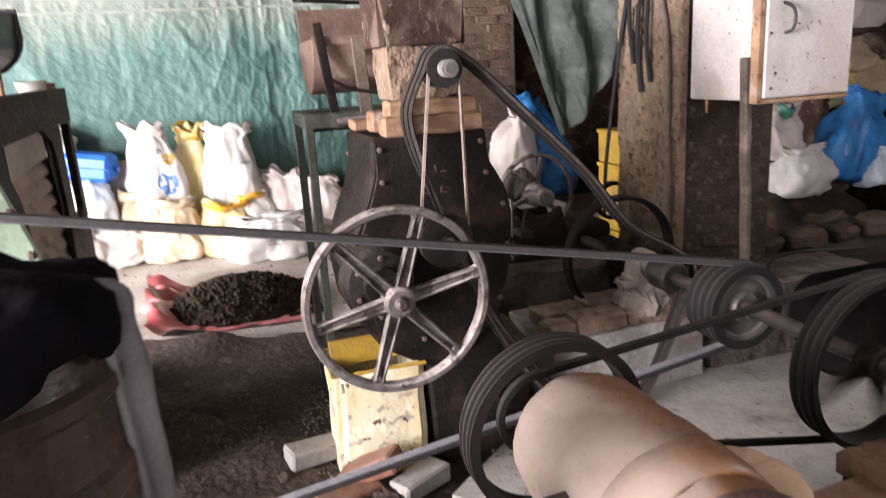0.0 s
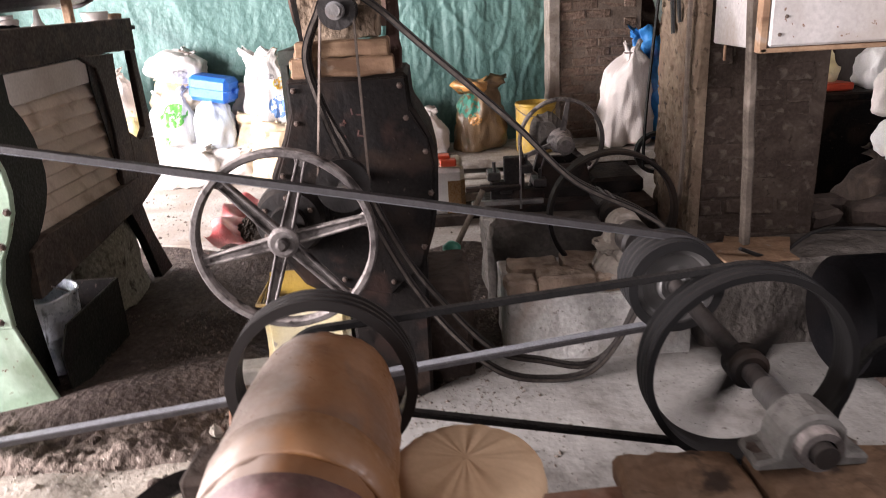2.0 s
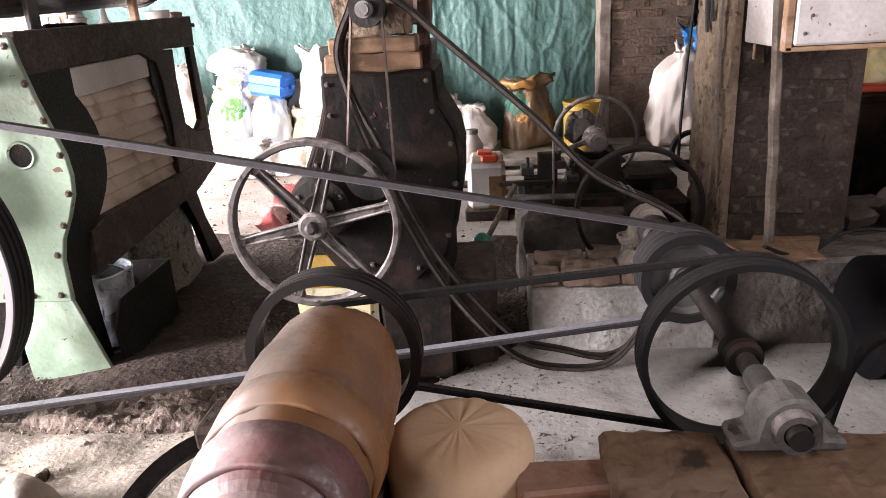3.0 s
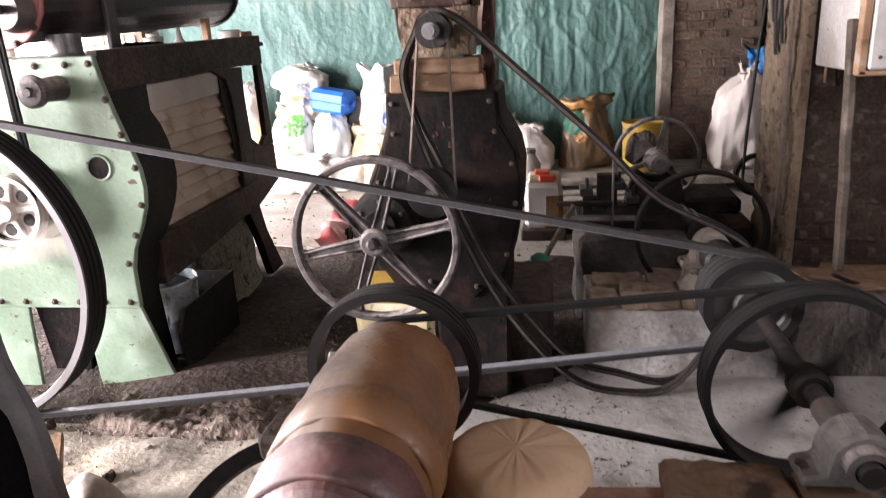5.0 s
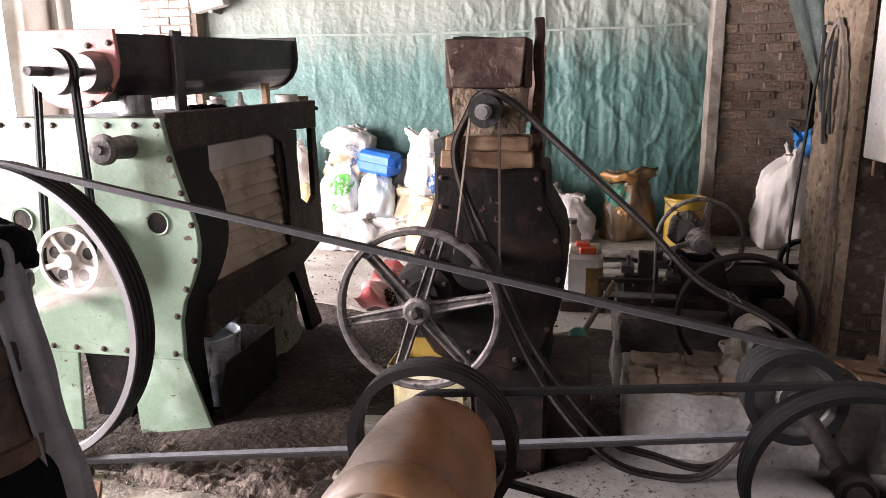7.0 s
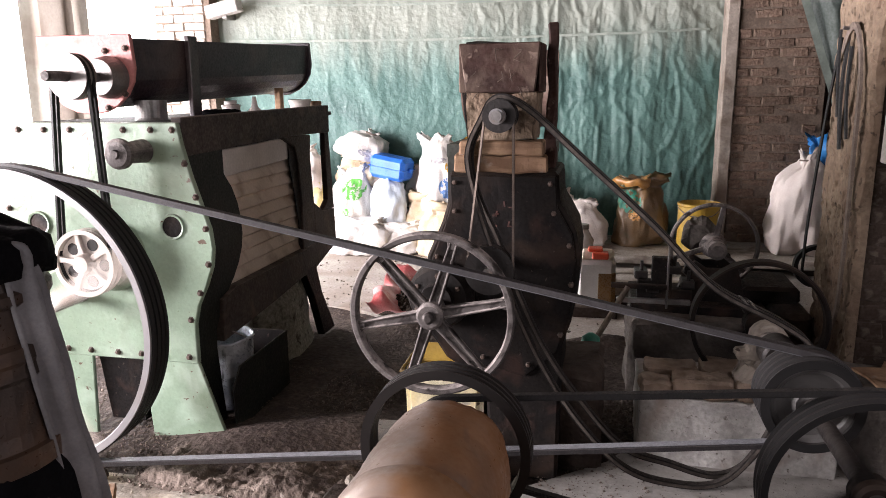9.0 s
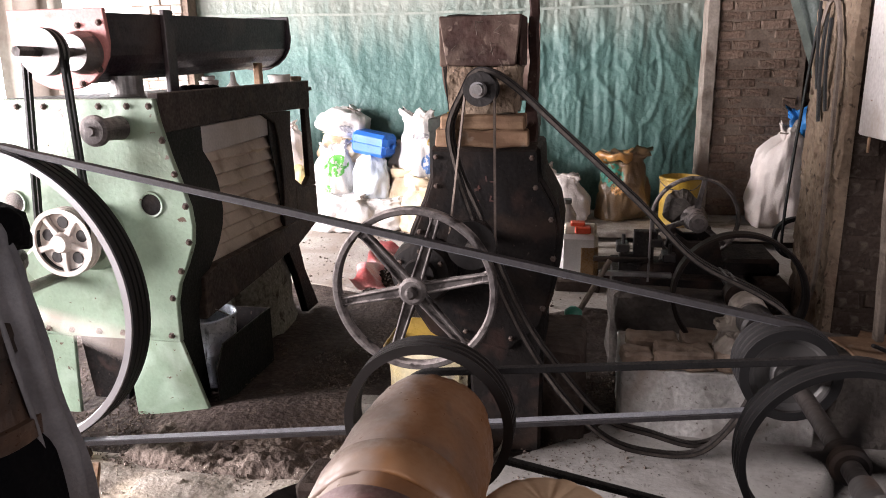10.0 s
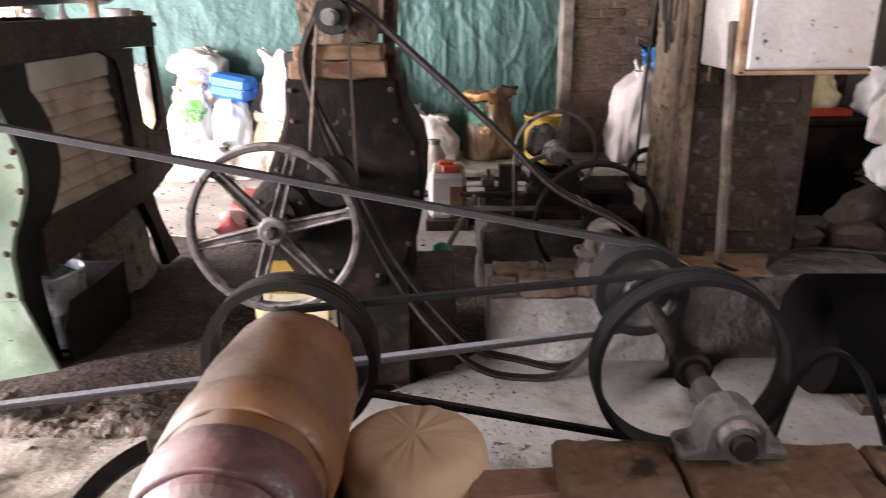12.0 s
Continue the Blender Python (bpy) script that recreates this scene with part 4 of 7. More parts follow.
# ---- belts ----
def belts():
    x, _, z = SHAFT
    for name, c, r, r2, y, y2, wide, thick, m, lab in (
            ("drive_belt", (-0.885, 0.66), 0.628, 0.153, 2.10, 2.13, 0.044, 0.018, M_GREYBELT, "long dusty rubber belt running to the shaft pulley"),
            ("motor_belt", (1.003, 0.612), 0.108, 0.262, 1.577, 1.577, 0.026, 0.013, M_RUBBER, "black rubber belt from the motor to the shaft wheel")):
        t = thing(name, (0.6, y, 0.6), lab, "belt", "belts on the line shaft")
        part("cover", ribbon(belt_loop(c, r, (x, z), r2, y, y2), wide, thick, closed=True), m, t)
        part("inner_face", ribbon(belt_loop(c, r - thick * 0.62, (x, z), r2 - thick * 0.62, y, y2), wide * 0.8, 0.004, closed=True), M_BELTFACE if m is M_GREYBELT else M_RUBBER, t, "pale worn inner face" if m is M_GREYBELT else "")
    for k in range(2):
        d = 0.055 * k
        pts = [(1.03 - 0.062, 2.30 + d, 1.46), (1.0, 2.30 + d, 1.515), (1.05, 2.30 + d, 1.525), (1.144, 2.31 + d, 1.47), (1.302, 2.32 + d, 1.325), (1.578, 2.36 + d, 1.07), (1.80, 2.44 + d, 0.84), (2.06, 2.52 + d, 0.69), (2.17, 2.53 + d, 0.60), (2.15, 2.53 + d, 0.48), (2.02, 2.52 + d, 0.20 - d), (1.88, 2.49 + d, 0.045), (1.68, 2.44 + d, 0.05 + d), (1.50, 2.37 + d, 0.14 + d), (1.33, 2.33 + d, 0.33 + 1.2 * d), (1.20, 2.32 + d, 0.53 + d), (1.10, 2.31 + d, 0.74 + d), (1.02, 2.30 + d, 0.95 + d), (0.945, 2.30 + d, 1.17), (0.915, 2.30 + d, 1.33)]
        t = thing("slack_belt", (1.4, 2.3 + d, 0.7), "slack black belt hung over the mill's top pulley", "belt", "slack mill belts")
        path = smooth_path(pts, 8, True)
        part("cover", ribbon(path, 0.032, 0.02, closed=True), M_WORNBELT, t)
        # Thin paler ribbons draw the light caught along both belt edges.
        for side in (-0.0165, 0.0165):
            part("frayed_edge", ribbon([p + Vector((0, side, 0)) for p in path], 0.003, 0.010, closed=True), M_LITEDGE, t, "thin pale strip for the lit belt edge")
        for j in (51, 52):
            p, q = path[j], path[j + 1]
            part("lacing", ribbon([p + Vector((0.004, 0, 0.009)), p + (q - p) * 0.35 + Vector((0.004, 0, 0.009))], 0.036, 0.008), M_STEEL, t, "steel belt lacing")
    solo("feed_belt", ribbon(belt_loop((1.03, 1.462), 0.05, (1.0, 0.915), 0.085, 2.27, 2.27), 0.02, 0.007, closed=True), M_STRAP, (1.0, 2.27, 1.2), "narrow canvas belt between feed pulley and mill pulley", "belt")
    for k in range(2):
        y = 2.335 + 0.024 * k
        solo("feeder_belt", ribbon(belt_loop((-0.735, 0.85), 0.125, (-0.712, 1.618), 0.085, y, y), 0.018, 0.012, closed=True), M_RUBBER, (-0.75, y, 1.2), "black belt driving the feed screw above the green machine", "belt", "feeder belts")
    pts = smooth_path([(2.395, 3.62, 0.60), (2.395, 3.60, 0.9), (2.40, 3.5, 1.4), (2.412, 3.42, 1.77)], 6)
    solo("upright_belt", ribbon(pts, 0.03, 0.008, (0, 1, 0.1)), M_RUBBER, (2.4, 3.5, 1.2), "narrow black belt running up beside the pier", "belt")
    pts = smooth_path([(2.33, 1.66, 0.03), (2.35, 1.63, 0.3), (2.385, 1.61, 0.50), (2.45, 1.59, 0.585), (2.53, 1.57, 0.54), (2.60, 1.54, 0.38), (2.66, 1.52, 0.2), (2.72, 1.5, 0.03)], 7)
    solo("spare_belt", ribbon(pts, 0.03, 0.016), M_RUBBER, (2.5, 1.6, 0.03), "spare black belt arched beside the shaft wheel", "belt", "spare belts")
    pts = smooth_path([(0.44, 1.04, 0.06), (0.44, 1.2, 0.22), (0.49, 1.40, 0.30), (0.60, 1.56, 0.31), (0.72, 1.58, 0.24), (0.78, 1.5, 0.06)], 8)
    solo("spare_belt", ribbon(pts, 0.03, 0.05, (0.4, -0.4, 0.8)), M_RUBBER, (0.5, 1.4, 0.3), "thick black rubber belt curled on the ground by the motor", "belt", "spare belts")


# ---- motor ----
def motor():
    mx, mz = 1.003, 0.612
    bx, bz = 1.024, 0.622
    t = thing("electric_motor", (1.01, 1.1, 0.0), "long motor wrapped in grimy canvas and brown tape", "motor")
    prof = [(0.80, 0.05), (0.802, 0.118), (0.81, 0.14), (0.825, 0.147), (0.87, 0.153), (0.95, 0.163), (1.05, 0.172), (1.16, 0.174), (1.28, 0.171), (1.38, 0.167), (1.43, 0.156), (1.455, 0.135), (1.459, 0.05)]
    fine = []
    for (a, r), (c, d) in zip(prof, prof[1:]):
        n = max(1, int((c - a) / 0.02))
        fine += [(a + (c - a) * i / n, r + (d - r) * i / n) for i in range(n)]
    fine.append(prof[-1])
    b = lathe(fine, 64, "y", (bx, 0, bz))
    for v in b.verts:
        d = Vector((v.co.x - bx, 0, v.co.z - bz))
        a = math.atan2(d.z, d.x)
        q = Vector((math.cos(a) * 2, v.co.y * 9, math.sin(a) * 2))
        k = 0.005 * noise.noise(q) + 0.004 * noise.noise(q * 3.1) + 0.006 * abs(noise.noise(Vector((a * 1.3 + v.co.y * 14, v.co.y * 3, 5))))
        if d.length > 0.1:
            v.co += d.normalized() * k
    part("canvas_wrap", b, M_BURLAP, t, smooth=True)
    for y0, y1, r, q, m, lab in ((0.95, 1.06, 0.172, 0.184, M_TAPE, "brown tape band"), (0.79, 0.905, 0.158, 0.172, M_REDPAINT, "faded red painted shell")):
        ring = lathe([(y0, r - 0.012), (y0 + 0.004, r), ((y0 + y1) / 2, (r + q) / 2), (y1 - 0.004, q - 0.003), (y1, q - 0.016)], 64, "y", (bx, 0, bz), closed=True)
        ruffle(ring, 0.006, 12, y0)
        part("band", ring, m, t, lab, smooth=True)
    cap = lathe([(0.755, 0.02), (0.755, 0.108), (0.758, 0.114), (0.762, 0.122), (0.775, 0.136), (0.79, 0.144), (0.81, 0.146), (0.81, 0.02)], 48, "y", (bx, 0, bz))
    part("end_cover", cap, M_REDPAINT, t, "red end cover")
    # Solid dark squares on the cover stand for the shaded vent openings.
    hole = bmesh.new()
    for i in range(-6, 7):
        for j in range(-6, 7):
            px, pz = i * 0.019 + (0.0095 if j % 2 else 0), j * 0.017
            if math.hypot(px, pz) < 0.095:
                box(bx + px - 0.005, bx + px + 0.005, 0.751, 0.757, bz + pz - 0.005, bz + pz + 0.005, 0, hole)
    part("grille", hole, M_DARKIRON, t, "dark square vent holes")
    part("terminal_box", ruffle(box(0.80, 0.88, 1.06, 1.18, 0.60, 0.67, 0.012), 0.01, 12), M_MASONRY, t, "canvas-covered terminal box")
    part("plinth", cut_box(0.86, 1.16, 0.72, 1.36, -0.02, 0.45, 6, 0.015, 0.015, 8, 3), M_MASONRY, t, "sooty masonry plinth")
    p = new("motor_pulley")
    p.parent, p.location = t, Vector((mx, 1.5, mz)) - place_of(t)
    tagged(p, "dark grooved belt pulley with blurred spokes")
    part("rim", lathe(groove_profile(0.23, 0.075, 3, 0.026), 72, "y", (mx, 1.5, mz), closed=True), M_BROWNIRON, p)
    part("hub", lathe([(1.43, 0.02), (1.43, 0.05), (1.55, 0.055), (1.56, 0.06), (1.602, 0.02)], 36, "y", (mx, 0, mz)), M_BROWNIRON, p)
    me = mesh_of("spoke", box(0.04, 0.205, -0.012, 0.012, -0.018, 0.018, 0.004), M_DARKIRON)
    for k in range(4):
        share("spoke", me, p, pose(0, 0, 0, 0, 90 * k, 0))
    return p


def covered_pot():
    t = thing("covered_pot", (1.335, 1.265, 0), "round pot with a flour-dusted cloth tied over its top", "pot")
    part("pot", lathe([(0.0, 0.13), (0.02, 0.15), (0.2, 0.165), (0.39, 0.163), (0.40, 0.15)], 40, "z", (1.335, 1.265, 0)), M_WHITESACK, t, smooth=True)
    b = lathe([(0.33, 0.171), (0.40, 0.176), (0.47, 0.176), (0.505, 0.168), (0.522, 0.152), (0.53, 0.125), (0.533, 0.09), (0.534, 0.06), (0.535, 0.035), (0.535, 0.012)], 96, "z", (1.335, 1.265, 0))
    for v in b.verts:
        d = Vector((v.co.x - 1.335, v.co.y - 1.265))
        a, r = math.atan2(d.y, d.x), d.length
        v.co.z += 0.004 * noise.noise(Vector((math.cos(a) * 6, math.sin(a) * 6, 1))) * min(1, r / 0.05) + 0.007 * math.exp(-r / 0.025) + 0.007 * noise.noise(Vector((math.cos(a) * 3.5, math.sin(a) * 3.5, 4))) * noise.noise(Vector((a * 7, 0.3, 9))) * min(1, r / 0.06)
    part("cloth_cover", b, M_CLOTH, t, "brownish cloth cover gathered in the middle", smooth=True)


# ---- green milling machine ----
def green_machine():
    t = thing("milling_machine", (-0.75, 2.5, 0), "pale green steel milling machine with black side frame", "machine")
    mid = -0.75
    right = [(-0.35, 1.43), (-0.335, 1.34), (-0.30, 1.2), (-0.262, 1.08), (-0.232, 0.98), (-0.225, 0.9), (-0.235, 0.82), (-0.27, 0.73), (-0.315, 0.64), (-0.338, 0.55), (-0.34, 0.37)]
    out = right + [(2 * mid - x, z) for x, z in reversed(right)]
    part("front_plate", plate(out, 2.48, 2.51), M_GREEN, t, "pale green bolted front plate")
    low = [(-0.34, 0.372), (-0.30, 0.25), (-0.212, -0.02), (-0.60, -0.02), (-0.62, 0.372)]
    part("skirt", plate(low, 2.485, 2.505), M_GREEN, t)
    part("skirt", plate([(2 * mid - x, z) for x, z in low], 2.485, 2.505), M_GREEN, t)
    part("chute", plate([(-0.62, 0.375), (-0.88, 0.375), (-0.84, 0.05), (-0.66, 0.05)], 2.52, 2.9), M_DARKIRON, t, "dark discharge chute")
    top = [(2.515, 1.45), (2.515, 1.285), (3.47, 1.305), (3.83, 1.305), (4.195, 1.30), (4.20, 1.47)]
    part("side_frame", plate(top, -0.395, -0.345, "x"), M_SIDE, t, "oily black top rail")
    front_post = [(2.515, 1.29), (2.515, 0.36), (2.58, -0.02), (2.715, -0.02), (2.69, 0.18), (2.67, 0.38), (2.68, 0.47), (2.72, 0.53), (2.80, 0.615), (2.87, 0.67), (2.93, 0.735), (2.968, 0.80), (2.985, 0.87), (2.978, 0.95), (2.955, 1.03), (2.91, 1.11), (2.845, 1.18), (2.845, 1.295)]
    part("front_post", plate(front_post, -0.385, -0.35, "x"), M_DARKGREEN, t, "curved black steel post")
    part("rear_post", plate([(3.50, 1.306), (3.66, 1.245), (3.70, 1.15), (3.73, 0.9), (3.715, 0.63), (3.905, 0.63), (3.908, 0.90), (3.88, 1.15), (3.893, 1.30)], -0.385, -0.35, "x"), M_SIDE, t, "grimy steel post with a cut corner")
    part("rear_post", plate([(4.122, 1.30), (4.14, 0.87), (4.05, 0.815), (4.245, 0.80), (4.193, 1.30)], -0.385, -0.35, "x"), M_SIDE, t)
    part("cross_plate", plate([(3.910, 0.885), (4.045, 0.812), (4.247, 0.797), (4.262, 0.56), (3.86, 0.46), (3.72, 0.46), (3.72, 0.627), (3.910, 0.627)], -0.384, -0.351, "x"), M_SIDE, t)
    part("bottom_rail", ruffle(plate([(2.72, 0.60), (2.85, 0.635), (3.3, 0.63), (3.72, 0.63), (3.72, 0.48), (3.3, 0.44), (2.70, 0.40)], -0.40, -0.33, "x"), 0.006, 14), M_SIDE, t, "meal-caked bottom rail")
    part("white_panel", plate([(2.84, 1.285), (3.62, 1.30), (3.61, 1.18), (2.84, 1.155)], -0.392, -0.372, "x"), M_PALEPANEL, t, "off-white panel strip")
    part("liner", box(-0.56, -0.55, 2.6, 3.9, 0.46, 1.31, 0.002), M_DARKIRON, t)
    # Dark strip put in for the shaded gap between screen and rear post.
    part("cheek", plate([(3.60, 1.304), (3.60, 1.15), (3.66, 0.95), (3.72, 0.66), (3.76, 0.64), (3.76, 1.304)], -0.369, -0.363, "x", 0.001), M_DARKIRON, t, "dark strip standing for the shaded gap")
    b = bmesh.new()
    rows, n = [], 160
    for i in range(n + 1):
        z = 1.17 - 0.62 * i / n
        f = (i / n * 9) % 1.0
        x = -0.402 + 0.006 * (i / n) + (0.026 * f / 0.8 if f < 0.8 else 0.026 * (1 - f) / 0.2)
        rows.append([b.verts.new((x + 0.004 * noise.noise(Vector((y * 4, z * 9, 0))), y, z)) for y in (2.72, 2.95, 3.2, 3.5, 3.84)])
    for p, q in zip(rows, rows[1:]):
        for j in range(4):
            b.faces.new((p[j], p[j + 1], q[j + 1], q[j]))
    part("corrugated_screen", b, M_CORR, t, "dusty ribbed screen", smooth=True)
    part("inner_casing", box(-1.15, -0.56, 2.52, 4.25, 0.6, 1.40, 0.01), M_DARKIRON, t)
    part("top_deck", box(-1.15, -0.36, 2.53, 4.29, 1.405, 1.43, 0.006), M_DARKGREEN, t)
    part("rear_leg", plate([(3.72, 0.49), (3.89, 0.50), (3.97, 0.30), (4.17, 0.0), (3.98, 0.0), (3.86, 0.27)], -0.40, -0.35, "x"), M_DARKIRON, t, "slanting black leg")
    foot = lathe([(0.0, 0.27), (0.1, 0.262), (0.2, 0.252), (0.3, 0.242), (0.4, 0.232), (0.5, 0.225), (0.57, 0.22)], 40, "z", (-0.63, 3.66, 0))
    for v in foot.verts:
        v.co.y = 3.66 + (v.co.y - 3.66) * 1.75
    part("plaster_foot", ruffle(foot, 0.025, 9, 1), M_SPECKLE, t, "speckled plaster foot")
    part("catch_tray", plate([(2.60, 0.0), (2.58, 0.20), (2.66, 0.30), (3.18, 0.305), (3.18, 0.0)], -0.245, -0.235, "x", 0.002), M_DARKGREEN, t, "black sheet-steel tray side")
    part("catch_tray", plate([(2.62, 0.0), (2.62, 0.29), (3.18, 0.30), (3.18, 0.0)], -0.67, -0.66, "x", 0.002), M_DARKGREEN, t)
    part("tray_back", box(-0.66, -0.245, 3.17, 3.18, 0.0, 0.305, 0.002), M_DARKIRON, t)
    bolts(t, [(x, 2.478, 1.40) for x in (-1.12, -0.99, -0.86, -0.73, -0.60, -0.47, -0.37)] + [(x, 2.478, 0.40) for x in (-0.38, -0.50, -0.62, -0.74, -0.88, -1.0, -1.1)] + [(-0.325, 2.478, 1.26), (-0.285, 2.478, 1.12), (-0.25, 2.478, 0.985), (-0.25, 2.478, 0.83), (-0.30, 2.478, 0.70), (-0.355, 2.478, 0.575), (-1.16, 2.478, 1.2), (-1.22, 2.478, 1.05)], 0.011)
    for x, z in ((-0.405, 0.99), (-1.07, 0.985)):
        part("sight_hole", lathe([(-0.010, 0.046), (-0.012, 0.054), (0.0, 0.058), (0.004, 0.046)], 28, "y", (x, 2.482, z), closed=True), M_GREEN, t)
        # Dark disc stands for the shade inside the sight hole.
        part("hole_plug", lathe([(-0.002, 0.046), (0.0, 0.01)], 24, "y", (x, 2.478, z)), M_DARKIRON, t)
    part("roller_end", lathe([(2.29, 0.012), (2.29, 0.016), (2.30, 0.02), (2.305, 0.05), (2.315, 0.062), (2.335, 0.062), (2.34, 0.042), (2.40, 0.045), (2.48, 0.05)], 30, "y", (-0.515, 0, 1.312)), M_IRON, t, "rusty roller end with steel cap")
    for x, z, r in ((-0.70, 0.85, 0.15), (-0.95, 0.715, 0.085)):
        part("bearing_boss", lathe([(2.42, 0.03), (2.42, r * 0.8), (2.44, r), (2.482, r * 1.05)], 36, "y", (x, 0, z)), M_GREEN, t)
    # screw trough on top
    prof = [(-0.60, 1.79)] + [(-0.80 + 0.20 * math.cos(a), 1.66 + 0.155 * math.sin(a)) for a in [-i * math.pi / 12 for i in range(0, 13)]] + [(-1.0, 1.79), (-1.01, 1.79)]
    shell = prof + [(-0.80 + 0.21 * math.cos(a), 1.655 + 0.165 * math.sin(a)) for a in [-math.pi + i * math.pi / 12 for i in range(0, 13)]] + [(-0.585, 1.79)]
    b = plate(shell, 2.615, 4.375, bevel=0)
    for v in b.verts:
        k = (v.co.y - 2.6) / 1.55
        v.co.x += 0.06 * k - 0.03
        v.co.z += 0.06 * k + 0.01 * math.sin(v.co.y * 4)
    part("screw_trough", b, M_TROUGH, t, "dark enamelled U-shaped screw trough")
    pink = [(-0.575, 1.80)] + [(-0.80 + 0.235 * math.cos(a), 1.66 + 0.20 * math.sin(a)) for a in [-i * math.pi / 10 for i in range(0, 11)]] + [(-1.04, 1.80)]
    pink = [(x - 0.03, z) for x, z in pink]
    part("trough_end", plate(pink, 2.59, 2.612), M_PINK, t, "pink primed end plate")
    cap = [(x + 0.07, z + 0.07) for x, z in pink]
    part("trough_end", plate(cap, 4.38, 4.40), M_TROUGH, t)
    bolts(t, [(-0.63, 2.588, 1.74), (-0.65, 2.588, 1.55), (-0.74, 2.588, 1.49), (-0.73, 2.588, 1.73)], 0.011)
    part("trough_strap", plate([(3.0, 1.82), (3.08, 1.82), (3.08, 1.43), (3.0, 1.43)], -0.60, -0.575, "x"), M_TROUGH, t, "black support strap")
    part("feed_spout", lathe([(1.43, 0.075), (1.44, 0.07), (1.52, 0.07)], 30, "z", (-0.66, 2.78, 0)), M_STEEL, t)
    part("trough_leg", box(-0.62, -0.58, 4.0, 4.05, 1.43, 1.58, 0.004), M_WOOD, t)
    part("screw_bearing", lathe([(2.50, 0.05), (2.50, 0.075), (2.56, 0.09), (2.59, 0.09)], 30, "y", (-0.712, 0, 1.618)), M_STEEL, t)

    base = place_of(t)
    moving = []

    def turning(name, at, label):
        ob = new(name)
        ob.parent, ob.location = t, Vector(at) - base
        moving.append(ob)
        return tagged(ob, label)

    w = turning("belt_wheel", (-0.885, 2.1, 0.66), "large grey belt wheel with three belts")
    part("rim", lathe([(-0.042, 0.618), (-0.032, 0.619), (-0.032, 0.596), (0.0, 0.595), (0.0, 0.588), (-0.03, 0.588), (-0.042, 0.592)], 110, "y", (-0.885, 2.1, 0.66), closed=True), M_BLADE, w)
    tread = []
    for g in range(4):
        a = -0.03 + g * 0.028
        tread += [(a, 0.612), (a + 0.004, 0.624), (a + 0.022, 0.624), (a + 0.026, 0.612)]
    part("belt_tread", lathe(tread + [(0.085, 0.598), (-0.03, 0.598)], 110, "y", (-0.885, 2.1, 0.66), closed=True), M_RUBBER, w, "black ribbed belts round the rim")
    part("hub", lathe([(-0.05, 0.03), (-0.05, 0.06), (0.05, 0.06), (0.05, 0.03)], 28, "y", (-0.885, 2.1, 0.66)), M_IRON, w)
    me = mesh_of("spoke", plate([(0.05, -0.026), (0.592, -0.02), (0.592, 0.02), (0.05, 0.026)], -0.006, 0.006), M_WHITEPULLEY)
    for k in range(4):
        share("spoke", me, w, pose(0, 0, 0, 0, 90 * k - 45, 0))
    part("axle", rod((-0.885, 2.15, 0.66), (-0.885, 2.5, 0.66), 0.025), M_STEEL, t)
    v = turning("spoked_pulley", (-0.735, 2.35, 0.85), "white painted pulley with round lightening holes")
    part("rim", lathe(groove_profile(0.145, 0.06, 2, 0.02), 60, "y", (-0.735, 2.345, 0.85), closed=True), M_WHITEPULLEY, v)
    part("hub", lathe([(-0.05, 0.014), (-0.05, 0.036), (-0.02, 0.045), (0.0, 0.045), (0.0, 0.014)], 28, "y", (-0.735, 2.345, 0.85)), M_WHITEPULLEY, v)
    part("disc", lathe([(0.0, 0.03), (-0.004, 0.122), (0.01, 0.124), (0.01, 0.03)], 40, "y", (-0.735, 2.345, 0.85)), M_WHITEPULLEY, v)
    # Raised dark discs draw the shade of the pulley's open holes.
    hole = mesh_of("dark_hole_disc", lathe([(0.0, 0.026), (-0.003, 0.024), (-0.003, 0.001)], 20, "y"), M_BROWNIRON)
    me = mesh_of("spoke", plate([(0.03, -0.016), (0.085, -0.010), (0.128, -0.014), (0.128, 0.014), (0.085, 0.010), (0.03, 0.016)], -0.024, -0.004, bevel=0.003), M_WHITEPULLEY)
    for k in range(5):
        share("spoke", me, v, pose(0, -0.005, 0, 0, 72 * k + 42, 0))
        share("dark_hole_disc", hole, v, pose(0, 0, 0, 0, 72 * k + 78, 0) @ pose(0.084, -0.008, 0))
    u = turning("screw_pulley", (-0.712, 2.35, 1.618), "steel pulley on the feed screw")
    part("rim", lathe(groove_profile(0.092, 0.06, 2, 0.02)[:-2] + [(0.03, 0.02), (-0.03, 0.02)], 44, "y", (-0.712, 2.347, 1.618), closed=True), M_STEEL, u)
    s = rod((-0.712, 2.20, 1.618), (-0.712, 2.52, 1.618), 0.02, seg=6)
    part("axle", s, M_IRON, u)
    return moving


